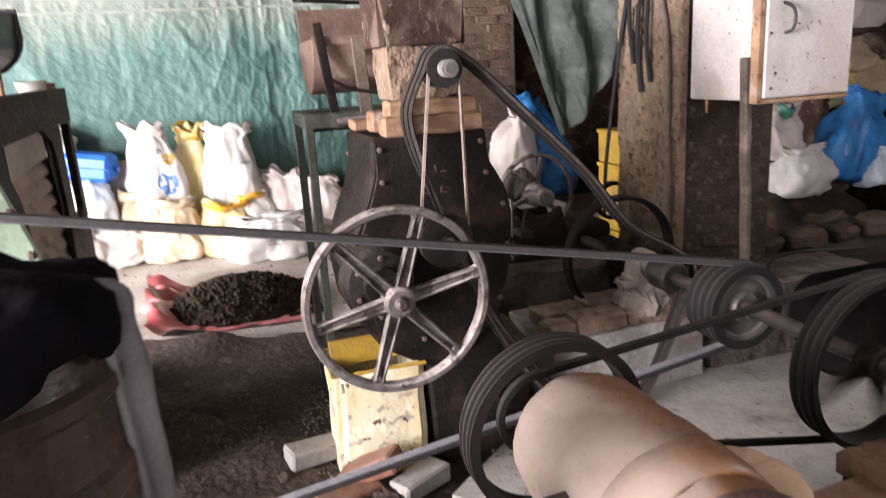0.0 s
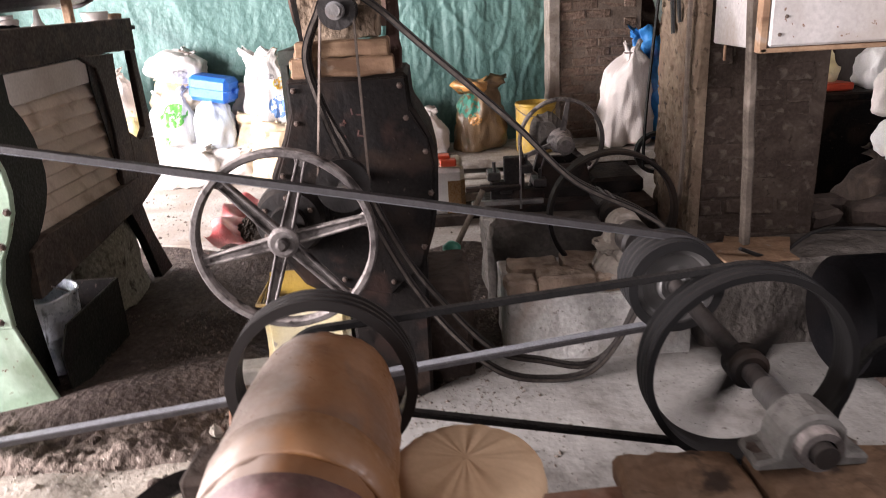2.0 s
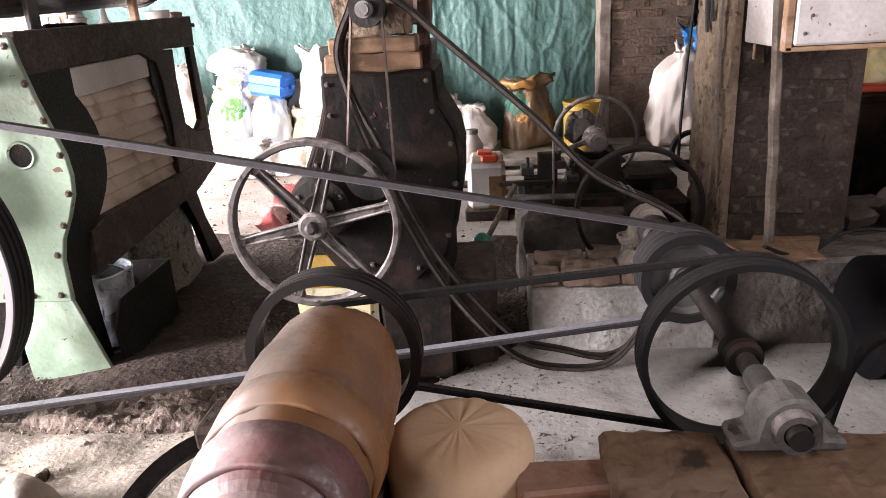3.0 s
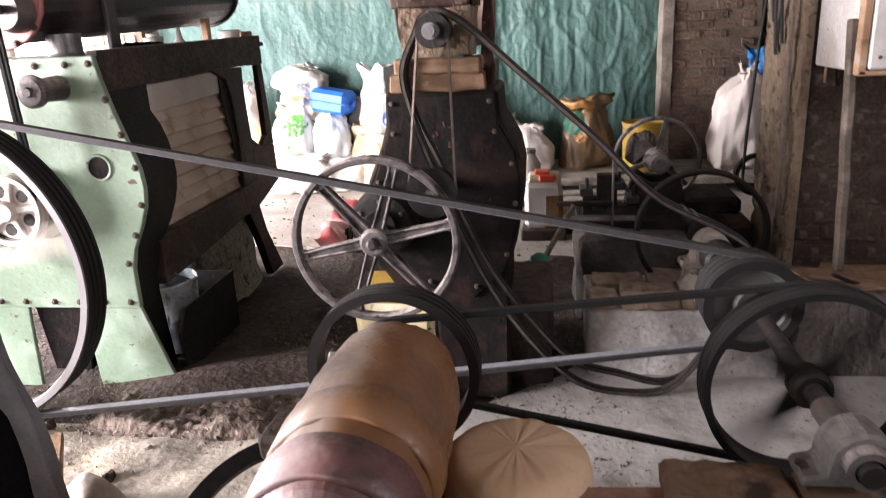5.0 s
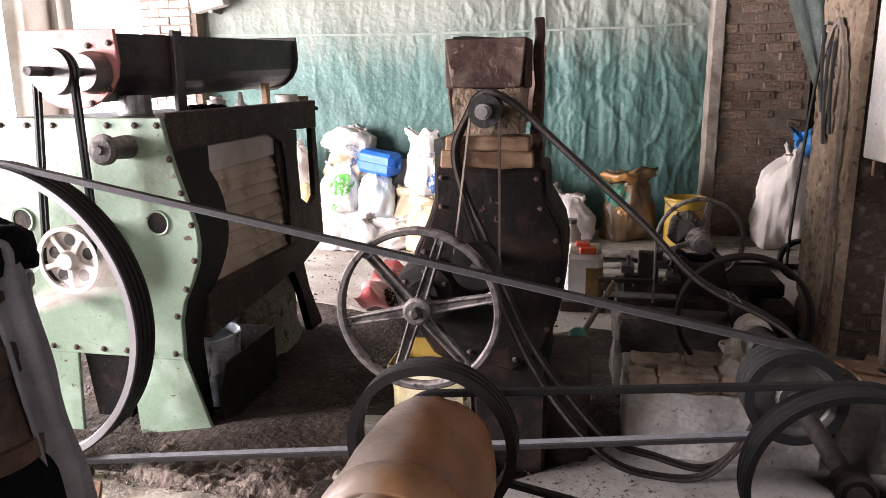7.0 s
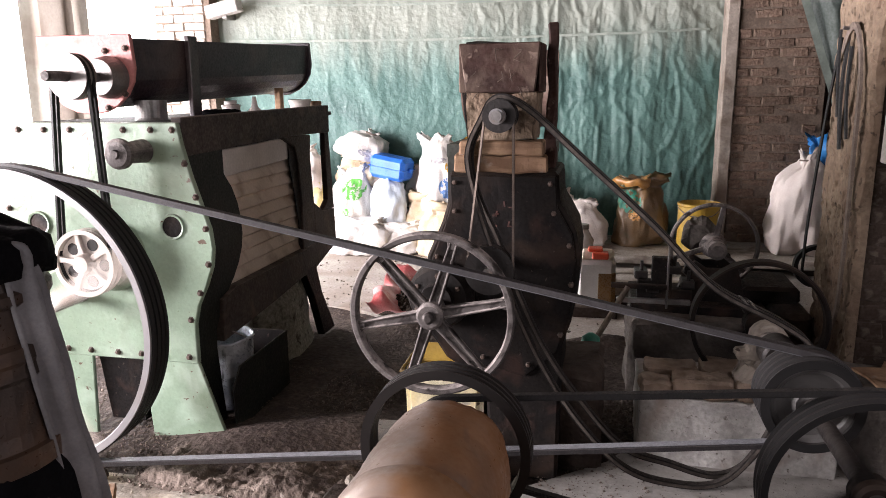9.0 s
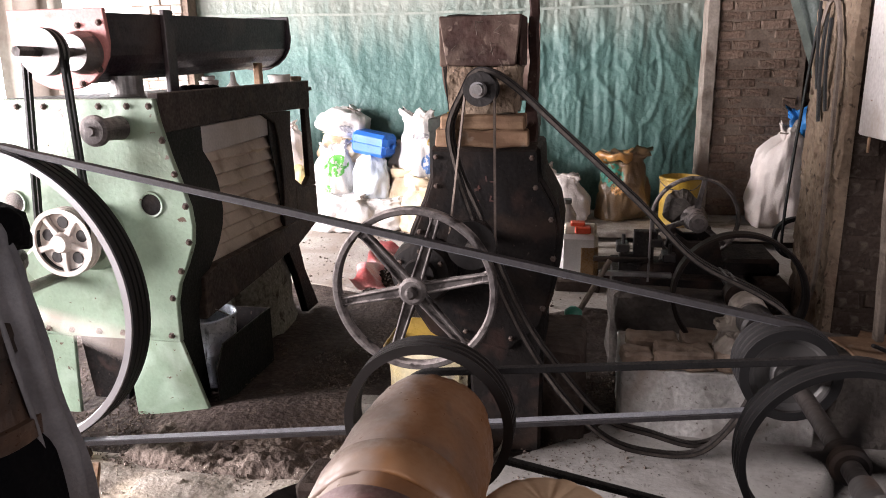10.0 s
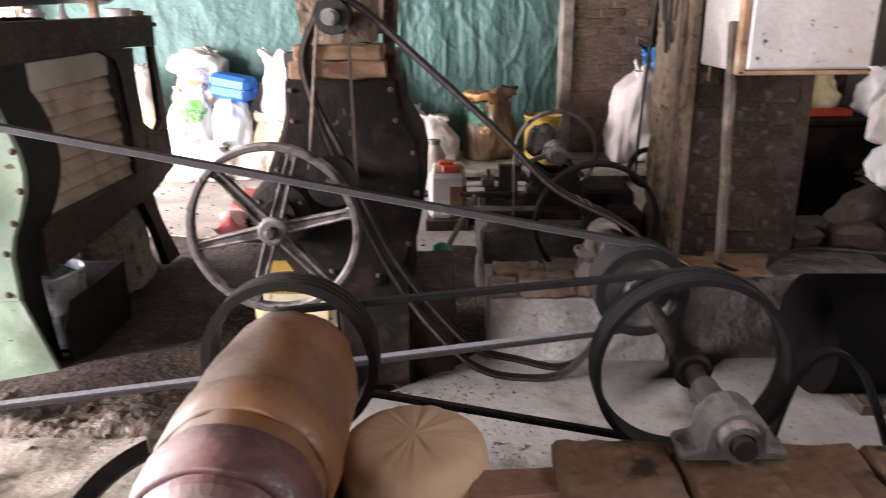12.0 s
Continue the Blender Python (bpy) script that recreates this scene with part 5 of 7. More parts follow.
def machine_clutter():
    t = thing("zinc_bucket", (-0.40, 2.84, 0.02), "dented zinc bucket standing in the catch tray", "bucket")
    b = lathe([(0.02, 0.10), (0.025, 0.105), (0.20, 0.12), (0.205, 0.124), (0.21, 0.12), (0.36, 0.132), (0.37, 0.138), (0.38, 0.136), (0.378, 0.128), (0.05, 0.098)], 36, "z", (-0.40, 2.84, 0))
    part("pail", ruffle(b, 0.012, 9, 2), M_BUCKET, t, smooth=True)
    part("handle", tube(smooth_path([(-0.53, 2.84, 0.365), (-0.46, 2.77, 0.42), (-0.34, 2.77, 0.43), (-0.27, 2.84, 0.365)], 6), 0.004), M_IRON, t)
    f = thing("funnel", (-0.53, 3.55, 1.432), "white enamel funnel upside down on the machine top", "funnel")
    part("cone", lathe([(1.432, 0.055), (1.435, 0.052), (1.475, 0.018), (1.53, 0.010)], 24, "z", (-0.53, 3.55, 0)), M_FUNNEL, f, smooth=True)
    for i, (x, y, r, h) in enumerate(((-0.46, 4.02, 0.07, 0.075), (-0.42, 4.17, 0.04, 0.06), (-0.57, 3.36, 0.05, 0.055), (-0.64, 3.48, 0.035, 0.075))):
        b = lathe([(1.431, r * 0.6), (1.435, r * 0.75), (1.431 + h, r), (1.431 + h + 0.004, r * 0.93), (1.44, r * 0.6)], 26, "z", (x, y, 0))
        solo("bowl", ruffle(b, 0.006, 12, i), (M_FUNNEL, M_WOOD, M_GLASSY, M_PALEPANEL)[i], (x, y, 1.431), ("white bowl crusted with meal", "small round wooden pot", "clear plastic tub", "small white cup")[i] + " on the machine top", "bowl", "vessels on the machine", smooth=True)
    b = cut_box(-0.60, -0.5, 3.10, 3.35, 1.431, 1.465, 4, 0.01, 0.02, 20, 3)
    solo("greasy_rag", b, M_DARKCLOTH, (-0.55, 3.2, 1.431), "greasy black rag on the machine top", "rag", smooth=True)


# ---- black huller ----
def huller():
    t = thing("huller", (1.02, 2.65, 0), "greasy black iron huller with a wooden feed hopper", "machine")
    out = [(0.815, 1.25), (1.228, 1.252), (1.236, 1.14), (1.262, 1.10), (1.30, 1.03), (1.318, 0.94), (1.312, 0.80), (1.29, 0.68), (1.258, 0.58), (1.25, 0.0), (0.98, 0.0), (0.96, 0.40), (0.80, 0.50), (0.72, 0.62), (0.70, 0.78), (0.728, 0.92), (0.785, 1.05), (0.81, 1.13)]
    part("housing", plate(out, 2.44, 2.86, bevel=0.012), M_DARKIRON, t)
    face = [(0.822, 1.235), (1.22, 1.238), (1.228, 1.12), (1.285, 1.02), (1.30, 0.92), (1.28, 0.72), (1.24, 0.56), (1.12, 0.45), (0.9, 0.50), (0.78, 0.60), (0.74, 0.75), (0.745, 0.90), (0.80, 1.04), (0.825, 1.12)]
    part("face_plate", plate(face, 2.425, 2.442, bevel=0.004), M_DARKIRON, t, "bolted black face plate")
    bolts(t, [(0.84, 2.424, 1.21), (1.20, 2.424, 1.21), (0.84, 2.424, 1.10), (1.215, 2.424, 1.10), (1.275, 2.424, 0.98), (1.285, 2.424, 0.83), (1.25, 2.424, 0.63), (0.77, 2.424, 0.92), (0.80, 2.424, 0.63), (1.13, 2.424, 0.50), (0.95, 2.424, 0.52)], 0.009)
    rng = random.Random(12)
    for k in range(8):
        x, z = rng.uniform(0.985, 1.075), rng.choice((1.05, 1.085, 1.12)) + rng.uniform(-0.006, 0.006)
        w, h = rng.choice(((0.022, 0.005), (0.006, 0.022), (0.014, 0.006)))
        part("paint_mark", box(x, x + w, 2.4225, 2.4246, z, z + h, 0, turn=(0, rng.uniform(-14, 14), 0)), M_BRICKPAINT, t, "faded red paint mark")
    part("flange", lathe([(2.30, 0.03), (2.30, 0.06), (2.33, 0.065), (2.335, 0.11), (2.37, 0.125), (2.425, 0.13)], 36, "y", (0.79, 0, 0.775)), M_BROWNIRON, t, "rusty bearing flange")
    bolts(t, [(0.79 + 0.09 * math.cos(a), 2.335, 0.775 + 0.09 * math.sin(a)) for a in (0.5, 1.55, 2.6, 3.65, 4.7, 5.75)], 0.011)
    pulley = lathe(groove_profile(0.09, 0.05, 1, 0.02)[:-2] + [(0.025, 0.02), (-0.025, 0.02)], 40, "y", (1.0, 2.27, 0.915), closed=True)
    part("mill_pulley", pulley, M_BROWNIRON, t)
    part("mill_shaft", rod((1.0, 2.22, 0.915), (1.0, 2.44, 0.915), 0.018), M_STEEL, t)
    tp = lathe(groove_profile(0.058, 0.10, 2, 0.02)[:-2] + [(0.05, 0.02), (-0.05, 0.02)], 36, "y", (1.03, 2.31, 1.462), closed=True)
    part("feed_pulley", tp, M_BROWNIRON, t)
    part("feed_shaft", rod((1.03, 2.19, 1.462), (1.03, 2.55, 1.462), 0.02), M_STEEL, t, "bright steel shaft end")
    part("shaft_cap", lathe([(2.205, 0.012), (2.205, 0.027), (2.255, 0.027), (2.26, 0.012)], 20, "y", (1.03, 0, 1.462)), M_BLADE, t)
    b = bmesh.new()
    for (z0, w0), (z1, w1) in (((1.37, 0.12), (1.54, 0.13)),):
        v = [[b.verts.new((1.017 + sx * w, 2.52 + sy * 0.11, z)) for sx, sy in ((-1, -1), (1, -1), (1, 1), (-1, 1))] for z, w in ((z0, w0), (z1, w1))]
        for i in range(4):
            b.faces.new((v[0][i], v[0][(i + 1) % 4], v[1][(i + 1) % 4], v[1][i]))
        b.faces.new(v[0])
        b.faces.new(v[1])
    bmesh.ops.subdivide_edges(b, edges=b.edges[:], cuts=7, use_grid_fill=True)
    part("throat", ruffle(b, 0.012, 16, 3), M_MUD, t, "meal-caked throat under the hopper")
    hop = [(0.89, 1.54), (1.138, 1.54), (1.158, 1.715), (0.862, 1.712)]
    part("hopper_board", ruffle(plate(hop, 2.395, 2.42), 0.003, 20), M_DARKWOOD, t, "dark oily hopper board")
    part("hopper_board", plate(hop, 2.64, 2.662), M_DARKWOOD, t)
    for x0, x1, tilt in ((0.868, 0.888, -1), (1.14, 1.16, 1)):
        part("hopper_board", plate([(2.42, 1.54), (2.64, 1.54), (2.64, 1.72), (2.42, 1.715)], x0 + 0.008 * tilt, x1, "x"), M_DARKWOOD, t)
    for k in range(18):
        x, z = rng.uniform(0.88, 1.15), rng.uniform(1.42, 1.70)
        p = Vector((x, 2.393, z))
        part("straw", tube([p, p + Vector((rng.uniform(-0.02, 0.02), -0.008, rng.uniform(-0.03, 0.01))), p + Vector((rng.uniform(-0.03, 0.03), -0.004, rng.uniform(-0.05, 0.0)))], 0.0013, 4), M_HUSK, t)
    part("hopper_post", cut_box(1.165, 1.205, 2.60, 2.64, 1.25, 1.80, 8, 0.006, 0.014, 14, 6), M_DARKWOOD, t, "rough bark-edged post")
    for i, (x0, x1, y0, y1, z0, z1, tr) in enumerate(((0.85, 1.19, 2.37, 2.45, 1.255, 1.315, (0, 0, 1)), (0.87, 1.175, 2.37, 2.47, 1.318, 1.368, (0, 1.5, -2)), (0.84, 1.16, 2.5, 2.6, 1.262, 1.33, (0, 0, 3)), (0.80, 1.12, 2.62, 2.72, 1.262, 1.30, (0, -3, 6)))):
        b = cut_box(x0, x1, y0, y1, z0, z1, 5, 0.006, 0.008, 14, i)
        part("plank", b, M_WOOD, t, "raw wooden packing plank")
    part("base_block", cut_box(0.99, 1.42, 2.55, 3.0, -0.02, 0.42, 7, 0.02, 0.02, 7, 8), M_MASONRY, t, "sooty masonry base")
    s = thing("screen_stand", (0.85, 3.2, 0), "old green steel stand with a tin seed hopper", "stand")
    for x, y in ((0.70, 3.05), (0.70, 3.42), (1.15, 3.42), (1.15, 3.05)):
        part("leg", box(x - 0.016, x + 0.016, y - 0.016, y + 0.016, 0, 1.28, 0.003), M_OLDGREEN, s)
    for y in (3.05, 3.42):
        part("rail", box(0.68, 1.17, y - 0.018, y + 0.018, 1.25, 1.31, 0.003), M_OLDGREEN, s)
    for x in (0.70, 1.15):
        part("rail", box(x - 0.018, x + 0.018, 3.05, 3.42, 1.25, 1.31, 0.003), M_OLDGREEN, s)
    part("shelf", box(0.72, 1.13, 3.07, 3.40, 1.235, 1.25, 0.002), M_DARKIRON, s)
    out = [(3.45 + 0.01, 1.74)] + [(3.245 + 0.21 * math.cos(a), 1.60 + 0.22 * math.sin(a)) for a in [-k * math.pi / 12 for k in range(13)]]
    inn = [(3.245 + 0.195 * math.cos(a), 1.60 + 0.205 * math.sin(a)) for a in [-math.pi + k * math.pi / 12 for k in range(13)]] + [(3.44, 1.74)]
    part("tin_bin", ruffle(plate(out + inn, 0.75, 1.16, "x", 0), 0.006, 9), M_RUSTTIN, s, "rusty half-round tin bin")
    for x in (0.748, 1.152):
        part("bin_end", plate([(y, z) for y, z in out[1:]], x - 0.003, x + 0.003, "x", 0), M_RUSTTIN, s)
    part("rim_band", box(0.74, 1.17, 3.022, 3.036, 1.575, 1.61, 0.003), M_RUSTTIN, s)
    part("strap", box(0.765, 0.80, 3.0, 3.02, 1.31, 1.66, 0.003, turn=(0, -7, 0)), M_DARKIRON, s, "black iron strap")
    part("strap", box(0.90, 0.95, 2.995, 3.02, 1.30, 1.60, 0.003, turn=(0, -3, 0)), M_GREYWOOD, s, "grey wooden prop")
    part("lid_sheet", box(0.74, 1.0, 3.2, 3.5, 1.76, 1.775, 0.003, turn=(5, 4, 0)), M_DARKIRON, s, "black sheet lid")
    part("hoop", tube(smooth_path([(0.80, 3.0, 1.44), (0.88, 2.99, 1.40), (0.98, 2.99, 1.38)], 6), 0.007), M_DARKIRON, s)
    part("crank", rod((0.80, 2.98, 1.27), (0.96, 2.98, 1.275), 0.02), M_IRON, s)


def engine():
    t = thing("belt_engine", (1.95, 3.6, 0), "old belt-driven press with a spoked hand wheel on a masonry bed", "machine")
    wheel_parts(t, (1.96, 3.6, 0.76), 0.222, 0.018, 0.04, 0.05, 0.09, 3, 0.03, 80, M_IRON, ridged=False)
    part("barrel", lathe([(3.46, 0.03), (3.465, 0.046), (3.58, 0.05), (3.62, 0.066), (3.9, 0.068), (3.95, 0.05)], 26, "y", (1.96, 0, 0.76)), M_IRON, t)
    cap = ruffle(lathe([(3.62, 0.02), (3.63, 0.06), (3.66, 0.085), (3.74, 0.085), (3.78, 0.03)], 26, "y", (1.90, 0, 0.80)), 0.045, 14, 1)
    part("rag_packing", cap, M_DUSTSTONE, t, "caked rag packing")
    for y in (3.52, 3.72):
        part("yoke", plate([(1.80, 0.48), (2.12, 0.48), (2.06, 0.70), (2.0, 0.66), (1.92, 0.66), (1.86, 0.70)], y - 0.02, y + 0.02), M_DARKIRON, t)
    part("bed", box(1.55, 2.2, 3.40, 3.85, 0.44, 0.49, 0.006), M_DARKIRON, t)
    for x, z0, z1, w in ((1.70, 0.49, 0.72, 0.05), (1.62, 0.49, 0.60, 0.04), (1.80, 0.49, 0.56, 0.05)):
        part("bracket", box(x - w, x + w, 3.44, 3.50, z0, z1, 0.004), M_DARKIRON, t)
    part("bar", box(1.48, 1.84, 3.40, 3.43, 0.49, 0.515, 0.004), M_STEEL, t)
    part("bar", box(1.45, 1.72, 3.36, 3.39, 0.575, 0.60, 0.004), M_DARKIRON, t)
    part("rod", rod((1.725, 3.40, 0.47), (1.725, 3.40, 0.79), 0.006), M_STEEL, t)
    part("pedestal", cut_box(1.55, 2.25, 3.28, 3.90, -0.02, 0.44, 8, 0.03, 0.03, 7, 4), M_DUSTSTONE, t, "crumbling soot-brown masonry bed")
    part("small_wheel", lathe([(-0.02, 0.09), (-0.02, 0.11), (0.02, 0.11), (0.02, 0.09)], 40, "y", (2.47, 3.66, 0.66), closed=True), M_RUBBER, t)
    # Added dark blocks that keep the pale floor from showing through the wheel.
    part("gear_case", ruffle(box(2.10, 2.37, 3.50, 3.84, 0.49, 0.58, 0.02), 0.01, 9), M_DARKIRON, t, "added dark block behind the far wheel")
    part("case_foot", cut_box(2.26, 2.40, 3.36, 3.88, -0.02, 0.49, 5, 0.02, 0.02, 8, 5), M_MASONRY, t)
    for i, (x, z) in enumerate(((1.60, 0.63), (1.66, 0.56), (1.83, 0.585), (1.76, 0.66))):
        part("clamp", box(x - 0.035, x + 0.03, 3.43, 3.55, z - 0.02, z + 0.02, 0.005), M_BROWNIRON, t)
        part("stud", rod((x, 3.46, z), (x, 3.46, z + 0.07), 0.009), M_BROWNIRON, t)
    h = thing("shovel", (1.45, 3.2, 0), "wooden-handled shovel leaning on the masonry bed", "shovel")
    part("handle", rod((1.30, 3.12, 0.22), (1.53, 3.30, 0.60), 0.014), M_GREYWOOD, h)
    part("blade", ruffle(box(1.20, 1.36, 3.04, 3.10, 0.05, 0.26, 0.004, turn=(20, 25, 10)), 0.01, 9), M_IRON, h)
    for i, p in enumerate(((2.42, 3.75, 0.0), (2.36, 3.2, 0.0))):
        b = cut_box(p[0] - 0.12, p[0] + 0.10, p[1] - 0.1, p[1] + 0.12, 0, 0.30 - 0.1 * i, 4, 0.03, 0.04, 8, 20 + i)
        solo("rubble_block", b, M_MASONRY, p, "sooty rubble block beside the pier", "rubble", "rubble blocks")


def plinths():
    t = thing("bearing_block", (1.9, 2.9, 0), "whitish cement block with loose bricks under the shaft", "plinth")
    part("block", cut_box(1.572, 2.34, 2.655, 3.12, -0.02, 0.305, 10, 0.008, 0.007, 9, 2), M_PALECEMENT, t)
    for i, (x0, x1, y0, y1, z0, z1) in enumerate(((1.572, 1.70, 2.66, 2.80, 0.305, 0.368), (1.705, 1.94, 2.65, 2.79, 0.305, 0.392), (1.945, 2.18, 2.66, 2.80, 0.305, 0.385), (1.60, 1.82, 2.81, 2.95, 0.305, 0.38), (1.83, 2.06, 2.81, 2.95, 0.305, 0.395), (2.19, 2.33, 2.66, 2.82, 0.305, 0.375))):
        part("brick", cut_box(x0, x1, y0, y1, z0, z1, 5, 0.012, 0.014, 16, i), M_CRUMBBRICK, t)
    part("cap", ruffle(lathe([(0.36, 0.12), (0.40, 0.11), (0.44, 0.10), (0.47, 0.095), (0.49, 0.09), (0.5, 0.05)], 40, "z", (2.06, 2.75, 0)), 0.04, 22, 4), M_BEARING, t, "meal-caked bearing seat")
    bearing("plummer_block", 2.72, 0.485, M_BEARING)
    w = thing("brick_plinth", (2.1, 1.06, 0), "long low plinth of red bricks capped with mud", "plinth")
    part("core", box(1.68, 3.6, 0.92, 1.28, 0, 0.46, 0), M_MASONRY, w)
    for i, (x0, x1) in enumerate(((1.66, 1.93), (1.94, 2.36), (2.375, 2.62), (2.63, 3.1), (3.11, 3.6))):
        part("cap", cut_box(x0, x1, 0.89 + 0.02 * (i % 2), 1.30 - 0.012 * (i % 3), 0.44, 0.503, 10, 0.012, 0.010, 20, i), M_MUDCAP, w, "brown mud-smeared cap")
    brick_courses(w, 1.68, 3.6, 0.90, 0.0, 0.46, M_REDBRICK, seed=3, depth=0.08)
    for i, (x, y, z, a) in enumerate(((1.57, 1.16, 0.445, 6), (1.585, 1.02, 0.43, -9), (1.56, 1.14, 0.37, -4), (1.57, 1.02, 0.355, 3), (1.55, 1.08, 0.295, 70), (1.55, 1.1, 0.22, 3), (1.56, 1.08, 0.145, 64), (1.55, 1.07, 0.07, 5))):
        b = ruffle(box(-0.11, 0.11, -0.055, 0.055, -0.036, 0.036, 0.008), 0.008, 12, i)
        b.transform(pose(x, y, z, 0, 0, a))
        solo("loose_brick", b, M_MUDCAP if i % 3 else M_REDBRICK, (x, y, z - 0.036), "chipped red brick stacked by the plinth", "brick", "loose bricks")
    bearing("plummer_block", 1.25, 0.503, M_GRITTYIRON)
    for i, (x, y, z, a, m) in enumerate(((0.60, 2.30, 0.035, 20, M_REDBRICK), (0.70, 2.36, 0.09, -35, M_REDBRICK), (0.86, 2.30, 0.035, 28, M_CEMENT), (0.54, 2.62, 0.06, 10, M_CEMENT))):
        b = ruffle(box(-0.11, 0.11, -0.055, 0.055, -0.036, 0.036, 0.009), 0.014, 12, i + 20)
        b.transform(pose(x, y, z, 0, -25 if i == 1 else 0, a))
        solo("loose_brick", b, m, (x, y, z - 0.036), "broken brick on the earth floor by the tin", "brick", "loose bricks")


def yellow_tin():
    t = thing("oil_tin", (0.77, 2.55, 0), "open square tin with chipped cream and yellow paint", "tin")
    b = box(0.615, 0.945, 2.44, 2.69, 0.0, 0.43, 0)
    bmesh.ops.delete(b, geom=[f for f in b.faces if f.normal.z > 0.9], context="FACES_ONLY")
    bmesh.ops.bevel(b, geom=[e for e in b.edges if abs(e.verts[0].co.z - e.verts[1].co.z) > 0.2], offset=0.03, segments=3, affect="EDGES")
    bmesh.ops.subdivide_edges(b, edges=b.edges[:], cuts=5, use_grid_fill=True)
    wall = part("wall", ruffle(b, 0.016, 7, 2), M_CREAMTIN, t, "dented cream and yellow wall")
    wall.modifiers.new("thick", "SOLIDIFY").thickness = 0.005
    part("rolled_rim", tube([(0.61, 2.435, 0.43), (0.95, 2.435, 0.425), (0.95, 2.695, 0.43), (0.61, 2.695, 0.435), (0.61, 2.435, 0.43)], 0.007), M_YELLOWTIN, t, "yellow rolled rim")
    part("bent_lid", ruffle(box(0.63, 0.94, 2.60, 2.62, 0.40, 0.50, 0.003, turn=(-14, 0, 0)), 0.012, 8), M_YELLOWTIN, t, "bent yellow lid")
    part("contents", ruffle(lathe([(0.25, 0.09), (0.30, 0.08), (0.33, 0.03)], 14, "z", (0.78, 2.56, 0)), 0.02, 12), M_CAKE, t)


# ---- cabinet and what hangs on the pier ----
def cabinet():
    t = thing("switch_cabinet", (2.73, 2.75, 1.25), "off-white wooden switch cabinet hung on the pier", "cabinet")
    part("body", box(2.478, 2.958, 2.60, 2.99, 1.25, 2.05, 0.006), M_OFFWHITE, t)
    part("door", box(2.505, 2.958, 2.545, 2.594, 1.258, 2.05, 0.008), M_OFFWHITE, t, "worn off-white door")
    part("edge_strip", box(2.474, 2.502, 2.55, 2.598, 1.24, 2.05, 0.003), M_WOOD, t, "bare wood edge")
    part("bottom_strip", box(2.478, 2.958, 2.55, 2.60, 1.238, 1.255, 0.003), M_WOOD, t)
    part("handle", tube(smooth_path([(2.60, 2.548, 1.52), (2.612, 2.522, 1.53), (2.622, 2.516, 1.57), (2.612, 2.52, 1.615), (2.585, 2.548, 1.64)], 6), 0.0065), M_BROWNIRON, t, "bent metal pull")
    bolts(t, [(2.56, 2.544, 1.36), (2.54, 2.544, 1.30), (2.53, 2.544, 1.52)], 0.006, 0.004)
    part("peg", box(2.476, 2.484, 2.86, 2.875, 1.19, 1.25, 0.002), M_WOOD, t)
    s = cut_box(2.477, 2.509, 2.59, 2.635, 0.50, 1.43, 14, 0.006, 0.004, 6, 9)
    s.transform(Matrix.Translation((2.5, 2.6, 0.9)) @ pose(0, 0, 0, 0, -3.0, 0) @ Matrix.Translation((-2.5, -2.6, -0.9)))
    solo("wooden_post", s, M_BATTEN, (2.5, 2.62, 0.5), "weathered brown batten standing against the cabinet", "post")
    for i, (y, z0, z1, w) in enumerate(((3.30, 1.28, 1.78, 0.035), (3.22, 1.33, 1.72, 0.03), (3.37, 1.42, 1.8, 0.03))):
        pts = smooth_path([(2.405 - 0.008 * i, y, z1), (2.40, y + 0.015, (z0 + z1) / 2), (2.408, y - 0.01, z0)], 6)
        solo("hanging_strap", ribbon(pts, w, 0.008, (0, 1, 0)), M_RUBBER, (2.41, y, z0), "short black strap hung on an iron pin", "strap", "straps on the pier")
    pts = smooth_path([(2.40, 3.34, 1.70), (2.398, 3.26, 1.79), (2.398, 3.17, 1.78), (2.402, 3.09, 1.60), (2.40, 3.06, 1.2), (2.40, 3.05, 0.8), (2.395, 3.07, 0.55), (2.36, 3.15, 0.42)], 8)
    solo("hanging_belt", ribbon(pts, 0.035, 0.010, (0, 1, 0)), M_STRAP, (2.4, 3.1, 0.5), "long brown canvas belt hung down the pier's corner", "belt")
    n = rod((2.43, 3.27, 1.79), (2.37, 3.27, 1.80), 0.008)
    solo("iron_pin", n, M_IRON, (2.43, 3.27, 1.79), "iron pin driven into the pier", "pin")
    c = smooth_path([(2.5, 2.62, 0.48), (2.7, 2.72, 0.40), (2.95, 2.85, 0.46), (3.2, 2.6, 0.52)], 6)
    solo("cable", tube(c, 0.008), M_RUBBER, (2.7, 2.7, 0.4), "black cable running past the pier", "cable")


